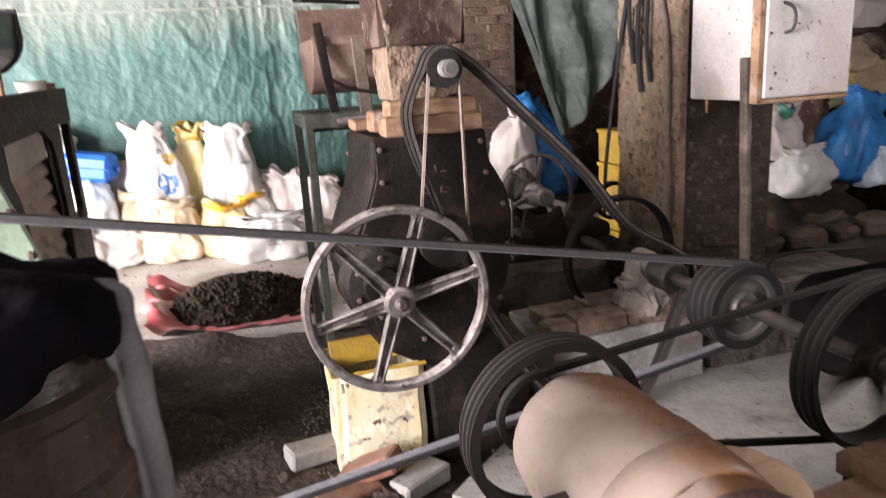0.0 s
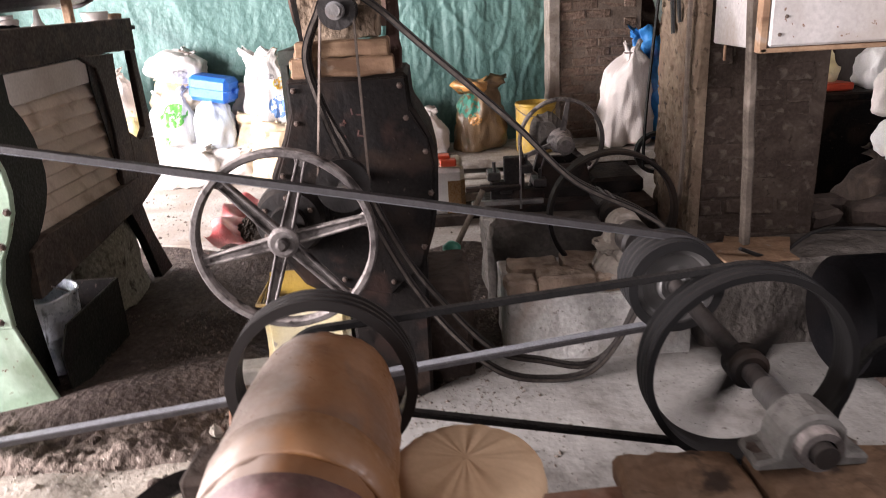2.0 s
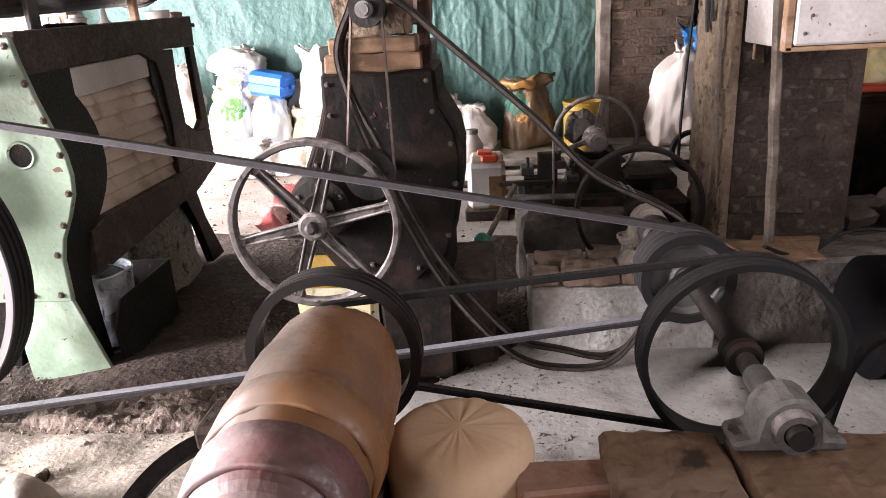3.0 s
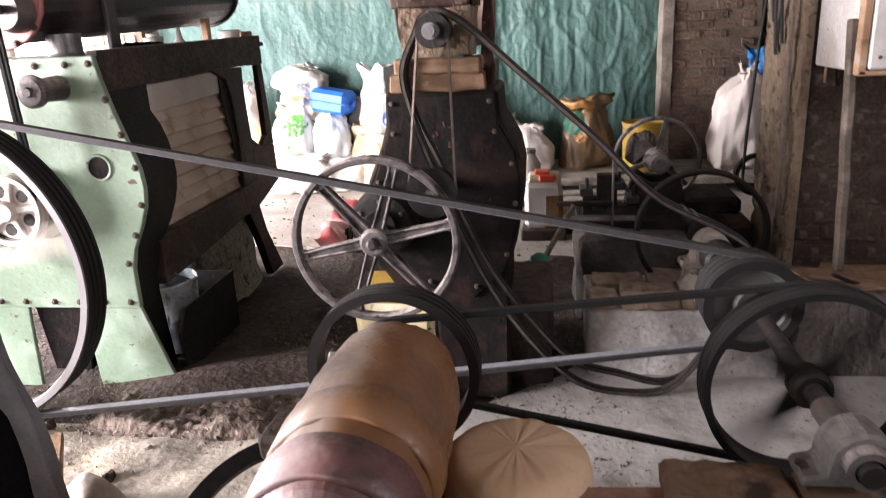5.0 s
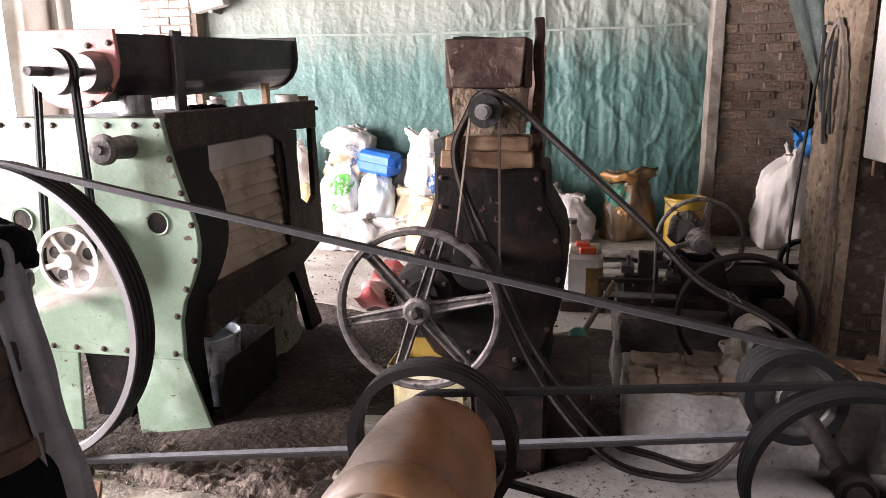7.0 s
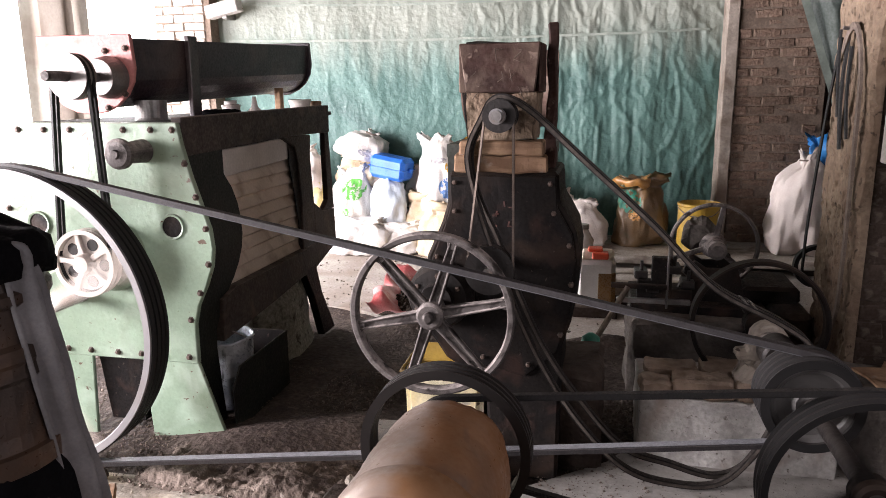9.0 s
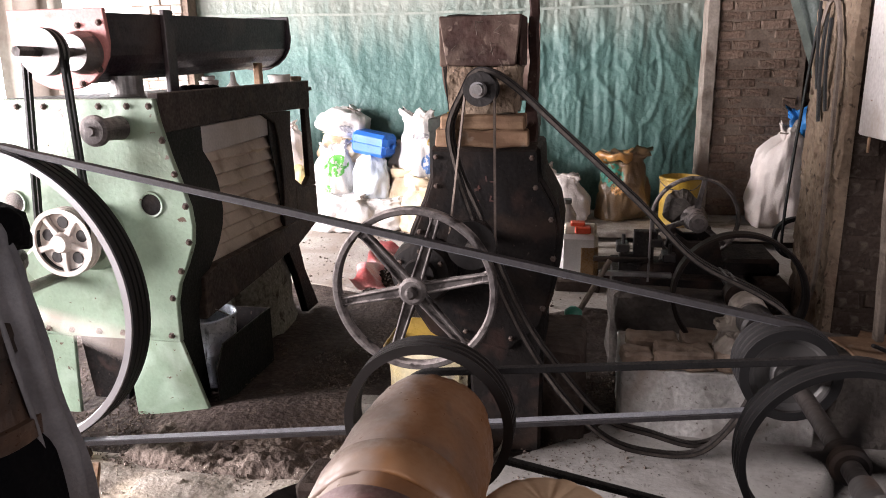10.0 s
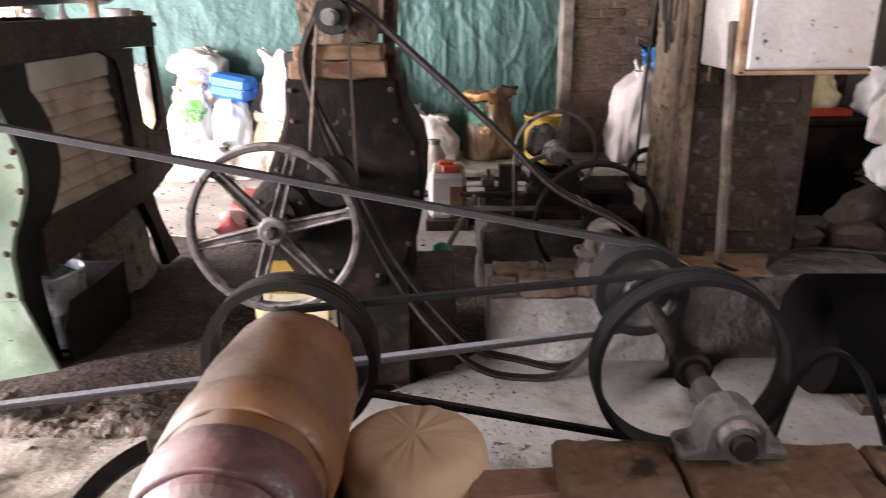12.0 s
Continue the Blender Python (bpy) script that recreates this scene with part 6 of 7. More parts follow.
def draped_stand():
    t = thing("draped_machine", (-0.05, 1.06, 0), "tall iron drum under a black cover with a hanging grey cloth", "machine")
    part("drum", lathe([(0.0, 0.19), (0.64, 0.19), (0.70, 0.192), (0.71, 0.207), (0.76, 0.21), (0.765, 0.20), (0.80, 0.196), (0.92, 0.196), (0.93, 0.202), (0.96, 0.202), (0.97, 0.205), (1.0, 0.205), (1.01, 0.196), (1.09, 0.197), (1.10, 0.205), (1.12, 0.205), (1.13, 0.195), (1.2, 0.18), (1.22, 0.05)], 44, "z", (-0.05, 1.06, 0)), M_BROWNSHEET, t, "brown rusty drum with bands", smooth=False)
    cov = lathe([(1.155, 0.212), (1.18, 0.216), (1.215, 0.21), (1.24, 0.185), (1.255, 0.14), (1.26, 0.08), (1.262, 0.02)], 72, "z", (-0.05, 1.06, 0))
    for v in cov.verts:
        a = math.atan2(v.co.y - 1.06, v.co.x + 0.05)
        r = Vector((v.co.x + 0.05, v.co.y - 1.06)).length
        v.co.z += 0.05 * noise.noise(Vector((math.cos(a) * 3, math.sin(a) * 3, 2))) * (1.28 - v.co.z) * 6 + 0.03 * noise.noise(Vector((v.co.x * 14, v.co.y * 14, 2)))
        v.co += Vector((math.cos(a), math.sin(a), 0)) * (0.02 * noise.noise(Vector((a * 4, v.co.z * 3, 1))) + 0.008 * noise.noise(Vector((a * 11, v.co.z * 9, 1)))) * min(1, r / 0.1)
    part("cover", cov, M_DARKCLOTH, t, "black cloth cover", smooth=True)
    part("skirt", ruffle(lathe([(0.0, 0.225), (0.2, 0.222), (0.35, 0.22), (0.5, 0.218), (0.66, 0.214), (0.74, 0.198)], 50, "z", (-0.05, 1.06, 0)), 0.02, 9), M_DARKCLOTH, t, "black hanging cloth", smooth=True)
    b = bmesh.new()
    rows = []
    path = smooth_path([(0.12, 1.06, 1.235), (0.15, 1.07, 1.215), (0.165, 1.08, 1.10), (0.168, 1.12, 0.86), (0.165, 1.18, 0.58), (0.16, 1.22, 0.3), (0.16, 1.25, 0.01)], 7)
    for i, p in enumerate(path):
        w = 0.035 + 0.03 * i / len(path)
        rows.append([b.verts.new(p + Vector((0.02 * math.cos(s * 9) + 0.012 * noise.noise(Vector((s * 5, i * 0.2, 0))), s * w * 2 - w * 0.2, 0))) for s in [j / 10 - 0.5 for j in range(11)]])
    for p, q in zip(rows, rows[1:]):
        for j in range(10):
            b.faces.new((p[j], p[j + 1], q[j + 1], q[j]))
    cl = part("hanging_cloth", b, M_GREYCLOTH, t, "grey cloth strip hanging to the ground", smooth=True)
    cl.modifiers.new("thick", "SOLIDIFY").thickness = 0.012


# ---- sacks and clutter ----
def sack_mesh(w, d, h, seed, neck=0.5, slump=0.0, tuft=0.055):
    """A filled sack standing at z 0: a bulging pillow with sagging sides, gathered to a ruffled mouth."""
    b = bmesh.new()
    seg, rows = 48, []
    prof = [(0.0, 0.66), (0.015, 0.82), (0.06, 0.95), (0.14, 1.02), (0.26, 1.05), (0.40, 1.02), (0.54, 0.96), (0.66, 0.88), (0.76, 0.78), (0.84, 0.66), (0.90, neck + 0.08), (0.93, neck), (0.96, neck * 1.02), (1.0, neck * 1.2)]
    for k, (z, r) in enumerate(prof):
        ring = []
        for i in range(seg):
            a = 2 * math.pi * i / seg
            c, s = math.cos(a), math.sin(a)
            p = 3.4 - 1.2 * z
            sq = (abs(c) ** p + abs(s) ** p) ** (-1 / p)
            flat = 1.0 - 0.55 * max(0, z - 0.55) / 0.45 if neck > 0.4 else 1.0
            q = Vector((c * 1.5 + seed, s * 1.5, z * 2.2))
            f = 1 + 0.20 * noise.noise(q) + 0.09 * noise.noise(q * 2.9)
            f += 0.06 * abs(noise.noise(Vector((a * 1.1 + seed + z * 3, z * 6, 4))))
            zz = z * h * (1 + 0.10 * noise.noise(Vector((c * 1.3 + seed, s * 1.3, 9))))
            if z > 0.88:
                f *= 1 + 0.3 * noise.noise(Vector((c * 3 + seed, s * 3, 3)))
                zz += (z - 0.86) / 0.14 * tuft * h * (1.6 * noise.noise(Vector((c * 2.4, s * 2.4, seed))) + 0.5 * abs(c) ** 3)
            lean = slump * z * z
            ring.append(b.verts.new((c * r * f * sq * w / 2 + lean, s * r * f * sq * flat * d / 2, zz)))
        rows.append(ring)
    for p, q in zip(rows, rows[1:]):
        for i in range(seg):
            j = (i + 1) % seg
            b.faces.new((p[i], p[j], q[j], q[i]))
    b.faces.new(rows[0])
    top = b.verts.new(sum((v.co for v in rows[-4]), Vector()) / seg)
    for i in range(seg):
        b.faces.new((rows[-1][i], rows[-1][(i + 1) % seg], top))
    bmesh.ops.subdivide_edges(b, edges=b.edges[:], cuts=1, use_grid_fill=True)
    ruffle(ruffle(b, 0.03, 6, seed), 0.014, 17, seed)
    return ruffle(b, 0.006, 40, seed)


def sack(at, w, d, h, material, label, seed, neck=0.5, slump=0.0, tilt=(0, 0, 0), marks=(), top=None, group="sacks by the tarpaulin"):
    """A sack as a thing; marks: printed patches (x, z, wide, high, material) on its front; top: another colour for the rolled mouth."""
    t = thing("sack", at, label, "sack", group)
    b = sack_mesh(w, d, h, seed, neck, slump)
    m = pose(0, 0, 0, *tilt)
    tree = None
    if marks:
        from mathutils.bvhtree import BVHTree
        tree = BVHTree.FromBMesh(b)
    patches = []
    for px, pz, pw, ph, pm in marks:
        s = bmesh.new()
        n = 34
        g = []
        for i in range(n + 1):
            row = []
            for j in range(n + 1):
                x, z = px + pw * (i / n - 0.5), pz + ph * (j / n - 0.5)
                hit = tree.ray_cast(Vector((x, -2, z)), Vector((0, 1, 0)))[0]
                row.append(s.verts.new(hit + Vector((0, -0.003, 0))) if hit else None)
            g.append(row)
        for i in range(n):
            for j in range(n):
                quad = (g[i][j], g[i + 1][j], g[i + 1][j + 1], g[i][j + 1])
                u, v = 2 * (i + 0.5) / n - 1, 2 * (j + 0.5) / n - 1
                worn = noise.noise(Vector((u * 3.4 + seed, v * 2.6 + px * 9, seed))) + 0.5 * noise.noise(Vector((u * 8 + seed, v * 8, 3)))
                if all(quad) and u * u + v * v < 1.05 and worn > -0.12:
                    s.faces.new(quad)
        bmesh.ops.delete(s, geom=[v for v in s.verts if not v.link_faces], context="VERTS")
        patches.append((s, pm))
    b.transform(Matrix.Translation(at) @ m)
    part("bag", b, material, t, smooth=True)
    for s, pm in patches:
        s.transform(Matrix.Translation(at) @ m)
        part("print", s, pm, t, "printed mark")
    if neck < 0.3:
        c = bmesh.new()
        ring = [(w * neck * 0.56 * math.cos(2 * math.pi * k / 20) + slump * 0.86, d * neck * 0.56 * math.sin(2 * math.pi * k / 20), h * 0.93) for k in range(21)]
        tube(ring, 0.008, 6, c)
        c.transform(Matrix.Translation(at) @ m)
        part("tie", c, M_STRAP, t, "string tied round the neck")
    if top:
        r = lathe([(h * 0.86, w * 0.30), (h * 0.92, w * 0.34), (h * 0.97, w * 0.36), (h * 1.0, w * 0.30), (h * 0.95, w * 0.20)], 34, "z")
        ruffle(ruffle(r, 0.06, 6, seed), 0.025, 14, seed)
        r.transform(Matrix.Translation(at) @ m)
        part("rolled_mouth", r, top, t, "rolled coloured mouth", smooth=True)
    return t


def sacks():
    W, B, Y = M_WHITESACK, M_BEIGESACK, M_PALEYELLOW
    sack((-0.13, 6.62, 0.35), 0.44, 0.36, 0.78, W, "full white woven sack with faded blue print", 1.3, 0.62, -0.06, marks=((-0.02, 0.56, 0.16, 0.06, M_GREYPRINT), (0.10, 0.50, 0.10, 0.10, M_YELLOWSACK), (0.08, 0.30, 0.16, 0.20, M_BLUEPRINT)))
    sack((0.46, 6.62, 0.34), 0.46, 0.38, 0.72, W, "full white woven sack with its mouth folded", 2.1, 0.7, 0.0, marks=((0.13, 0.42, 0.10, 0.03, M_GREYPRINT), (-0.10, 0.46, 0.08, 0.03, M_GREYPRINT)))
    sack((0.16, 6.78, 0.3), 0.30, 0.26, 0.78, Y, "yellow-topped sack squeezed between white sacks", 3.7, 0.7, top=M_YELLOWSACK)
    sack((-0.06, 6.40, 0.02), 0.50, 0.46, 0.50, B, "open beige sack with a rolled rim", 4.2, 0.66, top=B)
    sack((-0.30, 6.62, 0.02), 0.42, 0.40, 0.56, B, "slumped beige sack behind the open one", 14.2, 0.66, top=B)
    sack((0.36, 6.42, 0.02), 0.52, 0.44, 0.44, Y, "pale yellow sack with a bright yellow mouth", 5.5, 0.6, top=M_YELLOWSACK)
    sack((0.58, 6.50, 0.08), 0.46, 0.40, 0.42, W, "white sack with a crumpled yellow liner", 6.1, 0.6, top=M_YELLOWSACK)
    sack((0.66, 6.02, 0.02), 0.70, 0.40, 0.34, W, "flat white sack lying on the slab", 7.3, 0.75, 0.05, marks=((0.06, 0.16, 0.16, 0.07, M_GREYPRINT),))
    sack((-0.66, 6.55, 0.30), 0.34, 0.32, 0.46, M_PALEBLUE, "small tied pale blue bag", 8.4, 0.28)
    sack((-0.55, 6.45, 0.02), 0.60, 0.44, 0.30, W, "limp dirty white sack on the floor", 9.2, 0.7)
    sack((-0.92, 6.35, 0.02), 0.62, 0.46, 0.34, W, "crumpled white sack spread on the slab", 19.2, 0.72)
    sack((-1.05, 6.60, 0.26), 0.44, 0.40, 0.54, W, "white sack with a green leaf print", 10.9, 0.55, marks=((0.06, 0.36, 0.22, 0.20, M_GREENPRINT), (-0.02, 0.14, 0.10, 0.08, M_GREENPRINT)))
    sack((-1.0, 6.78, 0.62), 0.50, 0.40, 0.34, M_BEIGESACK, "cream sack stacked on another", 11.6, 0.7)
    sack((-1.06, 6.80, 0.90), 0.52, 0.40, 0.30, W, "white tied sack with dark stripes on top of the pile", 12.3, 0.22, 0.1, tilt=(0, 16, 0), marks=((0.12, 0.10, 0.14, 0.07, M_GREYPRINT),))
    sack((-1.55, 6.60, 0.02), 0.60, 0.48, 0.62, Y, "yellowish sack at the end of the pile", 13.8, 0.6)
    sack((-1.62, 6.70, 0.5), 0.50, 0.42, 0.52, M_PINKSACK, "pinkish cloth bundle on the pile", 15.8, 0.5)
    sack((-2.2, 6.60, 0.02), 0.62, 0.48, 0.70, W, "plump white sack near the window", 16.8, 0.5)
    sack((-0.36, 6.85, 0.4), 0.40, 0.3, 0.42, M_PINKSACK, "greyish sack under the blue can", 17.2, 0.6)
    sack((1.02, 6.62, 0.02), 0.62, 0.46, 0.62, M_PINKSACK, "slumped grey-white sack in the shade", 18.1, 0.5, -0.1)
    sack((1.20, 6.40, 0.16), 0.46, 0.34, 0.42, M_PINKSACK, "crumpled cream cloth bag", 21.4, 0.5, group="goods along the back")
    sack((1.74, 6.50, 0.16), 0.46, 0.34, 0.62, M_ORANGEBAG, "open orange plastic bag with green print", 22.9, 0.85, 0.10, tilt=(0, -6, 0), marks=((-0.06, 0.42, 0.20, 0.20, M_TEAL), (-0.02, 0.30, 0.12, 0.10, M_ORANGERIM)), top=M_ORANGERIM, group="goods along the back")
    sack((3.02, 6.36, 0.16), 0.44, 0.36, 0.86, M_PINKSACK, "tall full off-white sack tied at the neck", 23.4, 0.24, 0.06, group="goods along the back")
    sack((3.50, 6.52, 0.16), 0.48, 0.38, 0.94, M_BLUEBAG, "blue plastic sack leaning on a full sack", 24.4, 0.55, -0.27, group="goods along the back")
    j = thing("jerrycan", (-0.6, 6.6, 0.78), "blue plastic jerrycan lying on its side", "jerrycan")
    jb = box(-0.83, -0.45, 6.46, 6.72, 0.72, 0.94, 0.035, turn=(0, 9, -12))
    part("body", jb, M_BLUEPLASTIC, j)
    part("seam", box(-0.834, -0.446, 6.455, 6.725, 0.825, 0.835, 0.004, turn=(0, 9, -12)), M_BLUEPLASTIC, j)
    part("cap", rod((-0.46, 6.55, 0.80), (-0.42, 6.54, 0.795), 0.025), M_BLUEPLASTIC, j)


def back_goods():
    t = thing("yellow_drum", (2.2, 6.3, 0.16), "yellow paint drum with flaking sides", "drum")
    part("drum", lathe([(0.16, 0.16), (0.17, 0.17), (0.56, 0.175), (0.57, 0.182), (0.585, 0.182), (0.59, 0.172), (0.30, 0.165)], 36, "z", (2.22, 6.30, 0)), M_YELLOWTIN, t)
    part("bail", tube(smooth_path([(2.04, 6.28, 0.55), (2.12, 6.12, 0.50), (2.30, 6.11, 0.50), (2.40, 6.28, 0.55)], 6), 0.004), M_IRON, t)
    solo("timber_bench", cut_box(1.0, 3.4, 5.95, 6.9, 0.10, 0.16, 6, 0.01, 0.006, 5, 2), M_PALEBOARD, (2.2, 6.4, 0.1), "low bench of grey weathered boards", "bench")
    for i in range(3):
        solo("bench_block", cut_box(1.2 + 0.9 * i, 1.4 + 0.9 * i, 6.1, 6.7, 0.0, 0.1, 2, 0.01, 0.01, 8, i), M_MASONRY, (1.3 + 0.9 * i, 6.4, 0), "masonry block under the bench", "block", "bench blocks")
    for i, (x0, x1, y0, y1, z, a) in enumerate(((1.35, 2.0, 5.2, 5.36, 0.145, 3), (1.4, 2.1, 5.0, 5.14, 0.145, -2), (1.42, 2.2, 4.76, 4.9, 0.145, 2))):
        b = cut_box(x0, x1, y0, y1, z, z + 0.06, 5, 0.006, 0.006, 9, i)
        b.transform(Matrix.Translation((1.7, 5, 0)) @ pose(0, 0, 0, 0, 0, a) @ Matrix.Translation((-1.7, -5, 0)))
        solo("sleeper_board", b, M_PALEBOARD, (x0, y0, z), "pale dusty board lying behind the press", "board", "boards behind the press")
    solo("board_rest", cut_box(1.45, 1.95, 4.75, 5.3, 0.0, 0.14, 4, 0.02, 0.015, 8, 1), M_MASONRY, (1.7, 5, 0), "masonry rest under the boards", "block")
    j = thing("plastic_jug", (1.36, 4.72, 0.02), "milky plastic oil jug with orange-red cap", "jug")
    jb = box(1.24, 1.50, 4.62, 4.82, 0.10, 0.42, 0.03)
    part("body", jb, M_JUG, j)
    part("oil", box(1.36, 1.503, 4.617, 4.823, 0.09, 0.36, 0.03), M_OIL, j, "dark oil inside")
    part("shoulder", ruffle(box(1.26, 1.49, 4.64, 4.80, 0.415, 0.47, 0.018), 0.01, 12), M_CARTON, j, "cream moulded shoulder")
    part("cap", box(1.34, 1.45, 4.61, 4.70, 0.43, 0.475, 0.008), M_REDCAP, j, "orange-red square cap")
    part("handle", box(1.31, 1.41, 4.66, 4.76, 0.47, 0.495, 0.008), M_REDCAP, j, "red handle")
    part("stand", cut_box(1.22, 1.52, 4.60, 4.84, 0.0, 0.10, 2, 0.01, 0.01, 8, 1), M_MASONRY, j)
    b = thing("clear_jar", (1.25, 5.7, 0.02), "clear ribbed plastic jar with a cap", "jar")
    part("jar", lathe([(0.05, 0.05), (0.06, 0.085)] + [(0.10 + 0.035 * i, 0.085 + (0.006 if i % 2 else 0)) for i in range(8)] + [(0.40, 0.06), (0.43, 0.045), (0.44, 0.03)], 26, "z", (1.25, 5.7, 0.0)), M_GLASSY, b, smooth=True)
    part("lid", rod((1.25, 5.7, 0.44), (1.25, 5.7, 0.475), 0.05), M_STEEL, b)
    part("rest", cut_box(1.10, 1.40, 5.55, 5.85, 0.0, 0.05, 2, 0.01, 0.01, 8, 1), M_MASONRY, b)
    g = ruffle(lathe([(0.02, 0.02), (0.05, 0.07), (0.25, 0.05), (0.42, 0.035), (0.44, 0.01)], 16, "z", (1.36, 3.05, 0)), 0.02, 12)
    solo("green_bottle", g, M_TEAL, (1.36, 3.05, 0.02), "crushed green plastic bottle beside the huller", "bottle", smooth=True)


def red_sheet():
    t = thing("oil_cake_heap", (0.25, 4.75, 0.02), "dark oil cake heaped on a pink-red plastic sheet", "heap")
    b = bmesh.new()
    g = []
    n = 34
    for i in range(n + 1):
        row = []
        for k in range(n + 1):
            u, v = i / n, k / n
            x = -0.20 + 0.98 * u + 0.05 * noise.noise(Vector((v * 5, u * 2, 0)))
            y = 4.36 + 0.95 * v + 0.05 * noise.noise(Vector((u * 5, v * 2, 4))) - 0.12 * u
            z = 0.03 + 0.03 * abs(noise.noise(Vector((u * 9, v * 9, 1)))) + 0.34 * max(0, 0.28 - u) * (1 + 1.5 * noise.noise(Vector((v * 6, u * 6, 2)))) + 0.10 * max(0, v - 0.85)
            row.append(b.verts.new((x, y, z)))
        g.append(row)
    for i in range(n):
        for k in range(n):
            b.faces.new((g[i][k], g[i + 1][k], g[i + 1][k + 1], g[i][k + 1]))
    part("plastic_sheet", b, M_REDSHEET, t, "crumpled pink-red plastic sheet", smooth=True)
    b = bmesh.new()
    bmesh.ops.create_grid(b, x_segments=60, y_segments=60, size=1)
    for v in b.verts:
        x, y = v.co.x, v.co.y
        h = 0.17 * max(0, 1 - (x * x + y * y)) ** 0.8
        v.co = (0.38 + x * 0.48, 4.76 + y * 0.42, 0.035 + h + (0.03 * noise.noise(Vector((x * 9, y * 9, 0))) + 0.02 * noise.noise(Vector((x * 24, y * 24, 3)))) * min(1, h * 12))
    part("oil_cake", b, M_CAKE, t, "crumbly dark oil cake")
    rng = random.Random(8)
    vs, fs = [], []
    for _ in range(420):
        a, r = rng.uniform(0, 6.28), math.sqrt(rng.random())
        x, y = r * math.cos(a), r * math.sin(a)
        c = Vector((0.38 + x * 0.48, 4.76 + y * 0.42, 0.045 + 0.17 * max(0, 1 - r * r) ** 0.8))
        s = rng.uniform(0.008, 0.022)
        k = len(vs)
        vs += [c + Vector((s, 0, 0)), c + Vector((0, s, 0)), c + Vector((-s, 0, 0)), c + Vector((0, -s, 0)), c + Vector((s * 0.3, 0, s)), c - Vector((0, 0, s))]
        fs += [(k + i, k + (i + 1) % 4, k + 4) for i in range(4)] + [(k + (i + 1) % 4, k + i, k + 5) for i in range(4)]
    me = bpy.data.meshes.new("cake")
    me.from_pydata([v - place_of(t) for v in vs], [], fs)
    me.materials.append(M_CAKE)
    lumps = new("crumble", me)
    lumps.parent = t
    tagged(lumps, kind="stuff")


def curtain():
    b = bmesh.new()
    g = []
    n = 90
    for i in range(n + 1):
        u = i / n
        row = []
        for k in range(n + 1):
            v = k / n
            top = Vector((2.62 + 1.35 * u, 6.15 - 0.5 * u, 2.95))
            low = Vector((3.36 + 0.25 * u + 0.35 * u * u, 6.0 - 0.35 * u, 0.80 + 1.0 * u * u))
            p = top.lerp(low, v)
            fold = 0.045 * math.sin(u * 17 + v * 5 + 2 * noise.noise(Vector((u * 3, v * 3, 1)))) * (0.4 + v) + 0.06 * noise.noise(Vector((u * 6, v * 4, 2))) + 0.035 * abs(noise.noise(Vector((u * 13 + v * 6, v * 11 - u * 5, 6))))
            p.y += fold
            row.append(b.verts.new(p))
        g.append(row)
    for i in range(n):
        for k in range(n):
            b.faces.new((g[i][k], g[i + 1][k], g[i + 1][k + 1], g[i][k + 1]))
    t = thing("hanging_tarp", (3.3, 5.9, 0.8), "dark green tarpaulin gathered and hung as a curtain", "tarpaulin")
    c = part("sheet", b, M_CURTAIN, t, smooth=True)
    c.modifiers.new("thick", "SOLIDIFY").thickness = 0.004
    part("hem", ribbon([(2.615, 6.12, 2.95), (2.86, 6.05, 2.23), (3.11, 6.0, 1.52), (3.36, 5.97, 0.80)], 0.055, 0.012, (1, -0.3, 0)), M_HEM, t, "pale rolled hem")
    solo("partition", box(3.28, 5.2, 6.98, 7.04, 0, 3.1, 0.0), M_DARKWOOD, (4.2, 7.0, 0), "dark boarded partition behind the curtain", "partition", kind="structure")


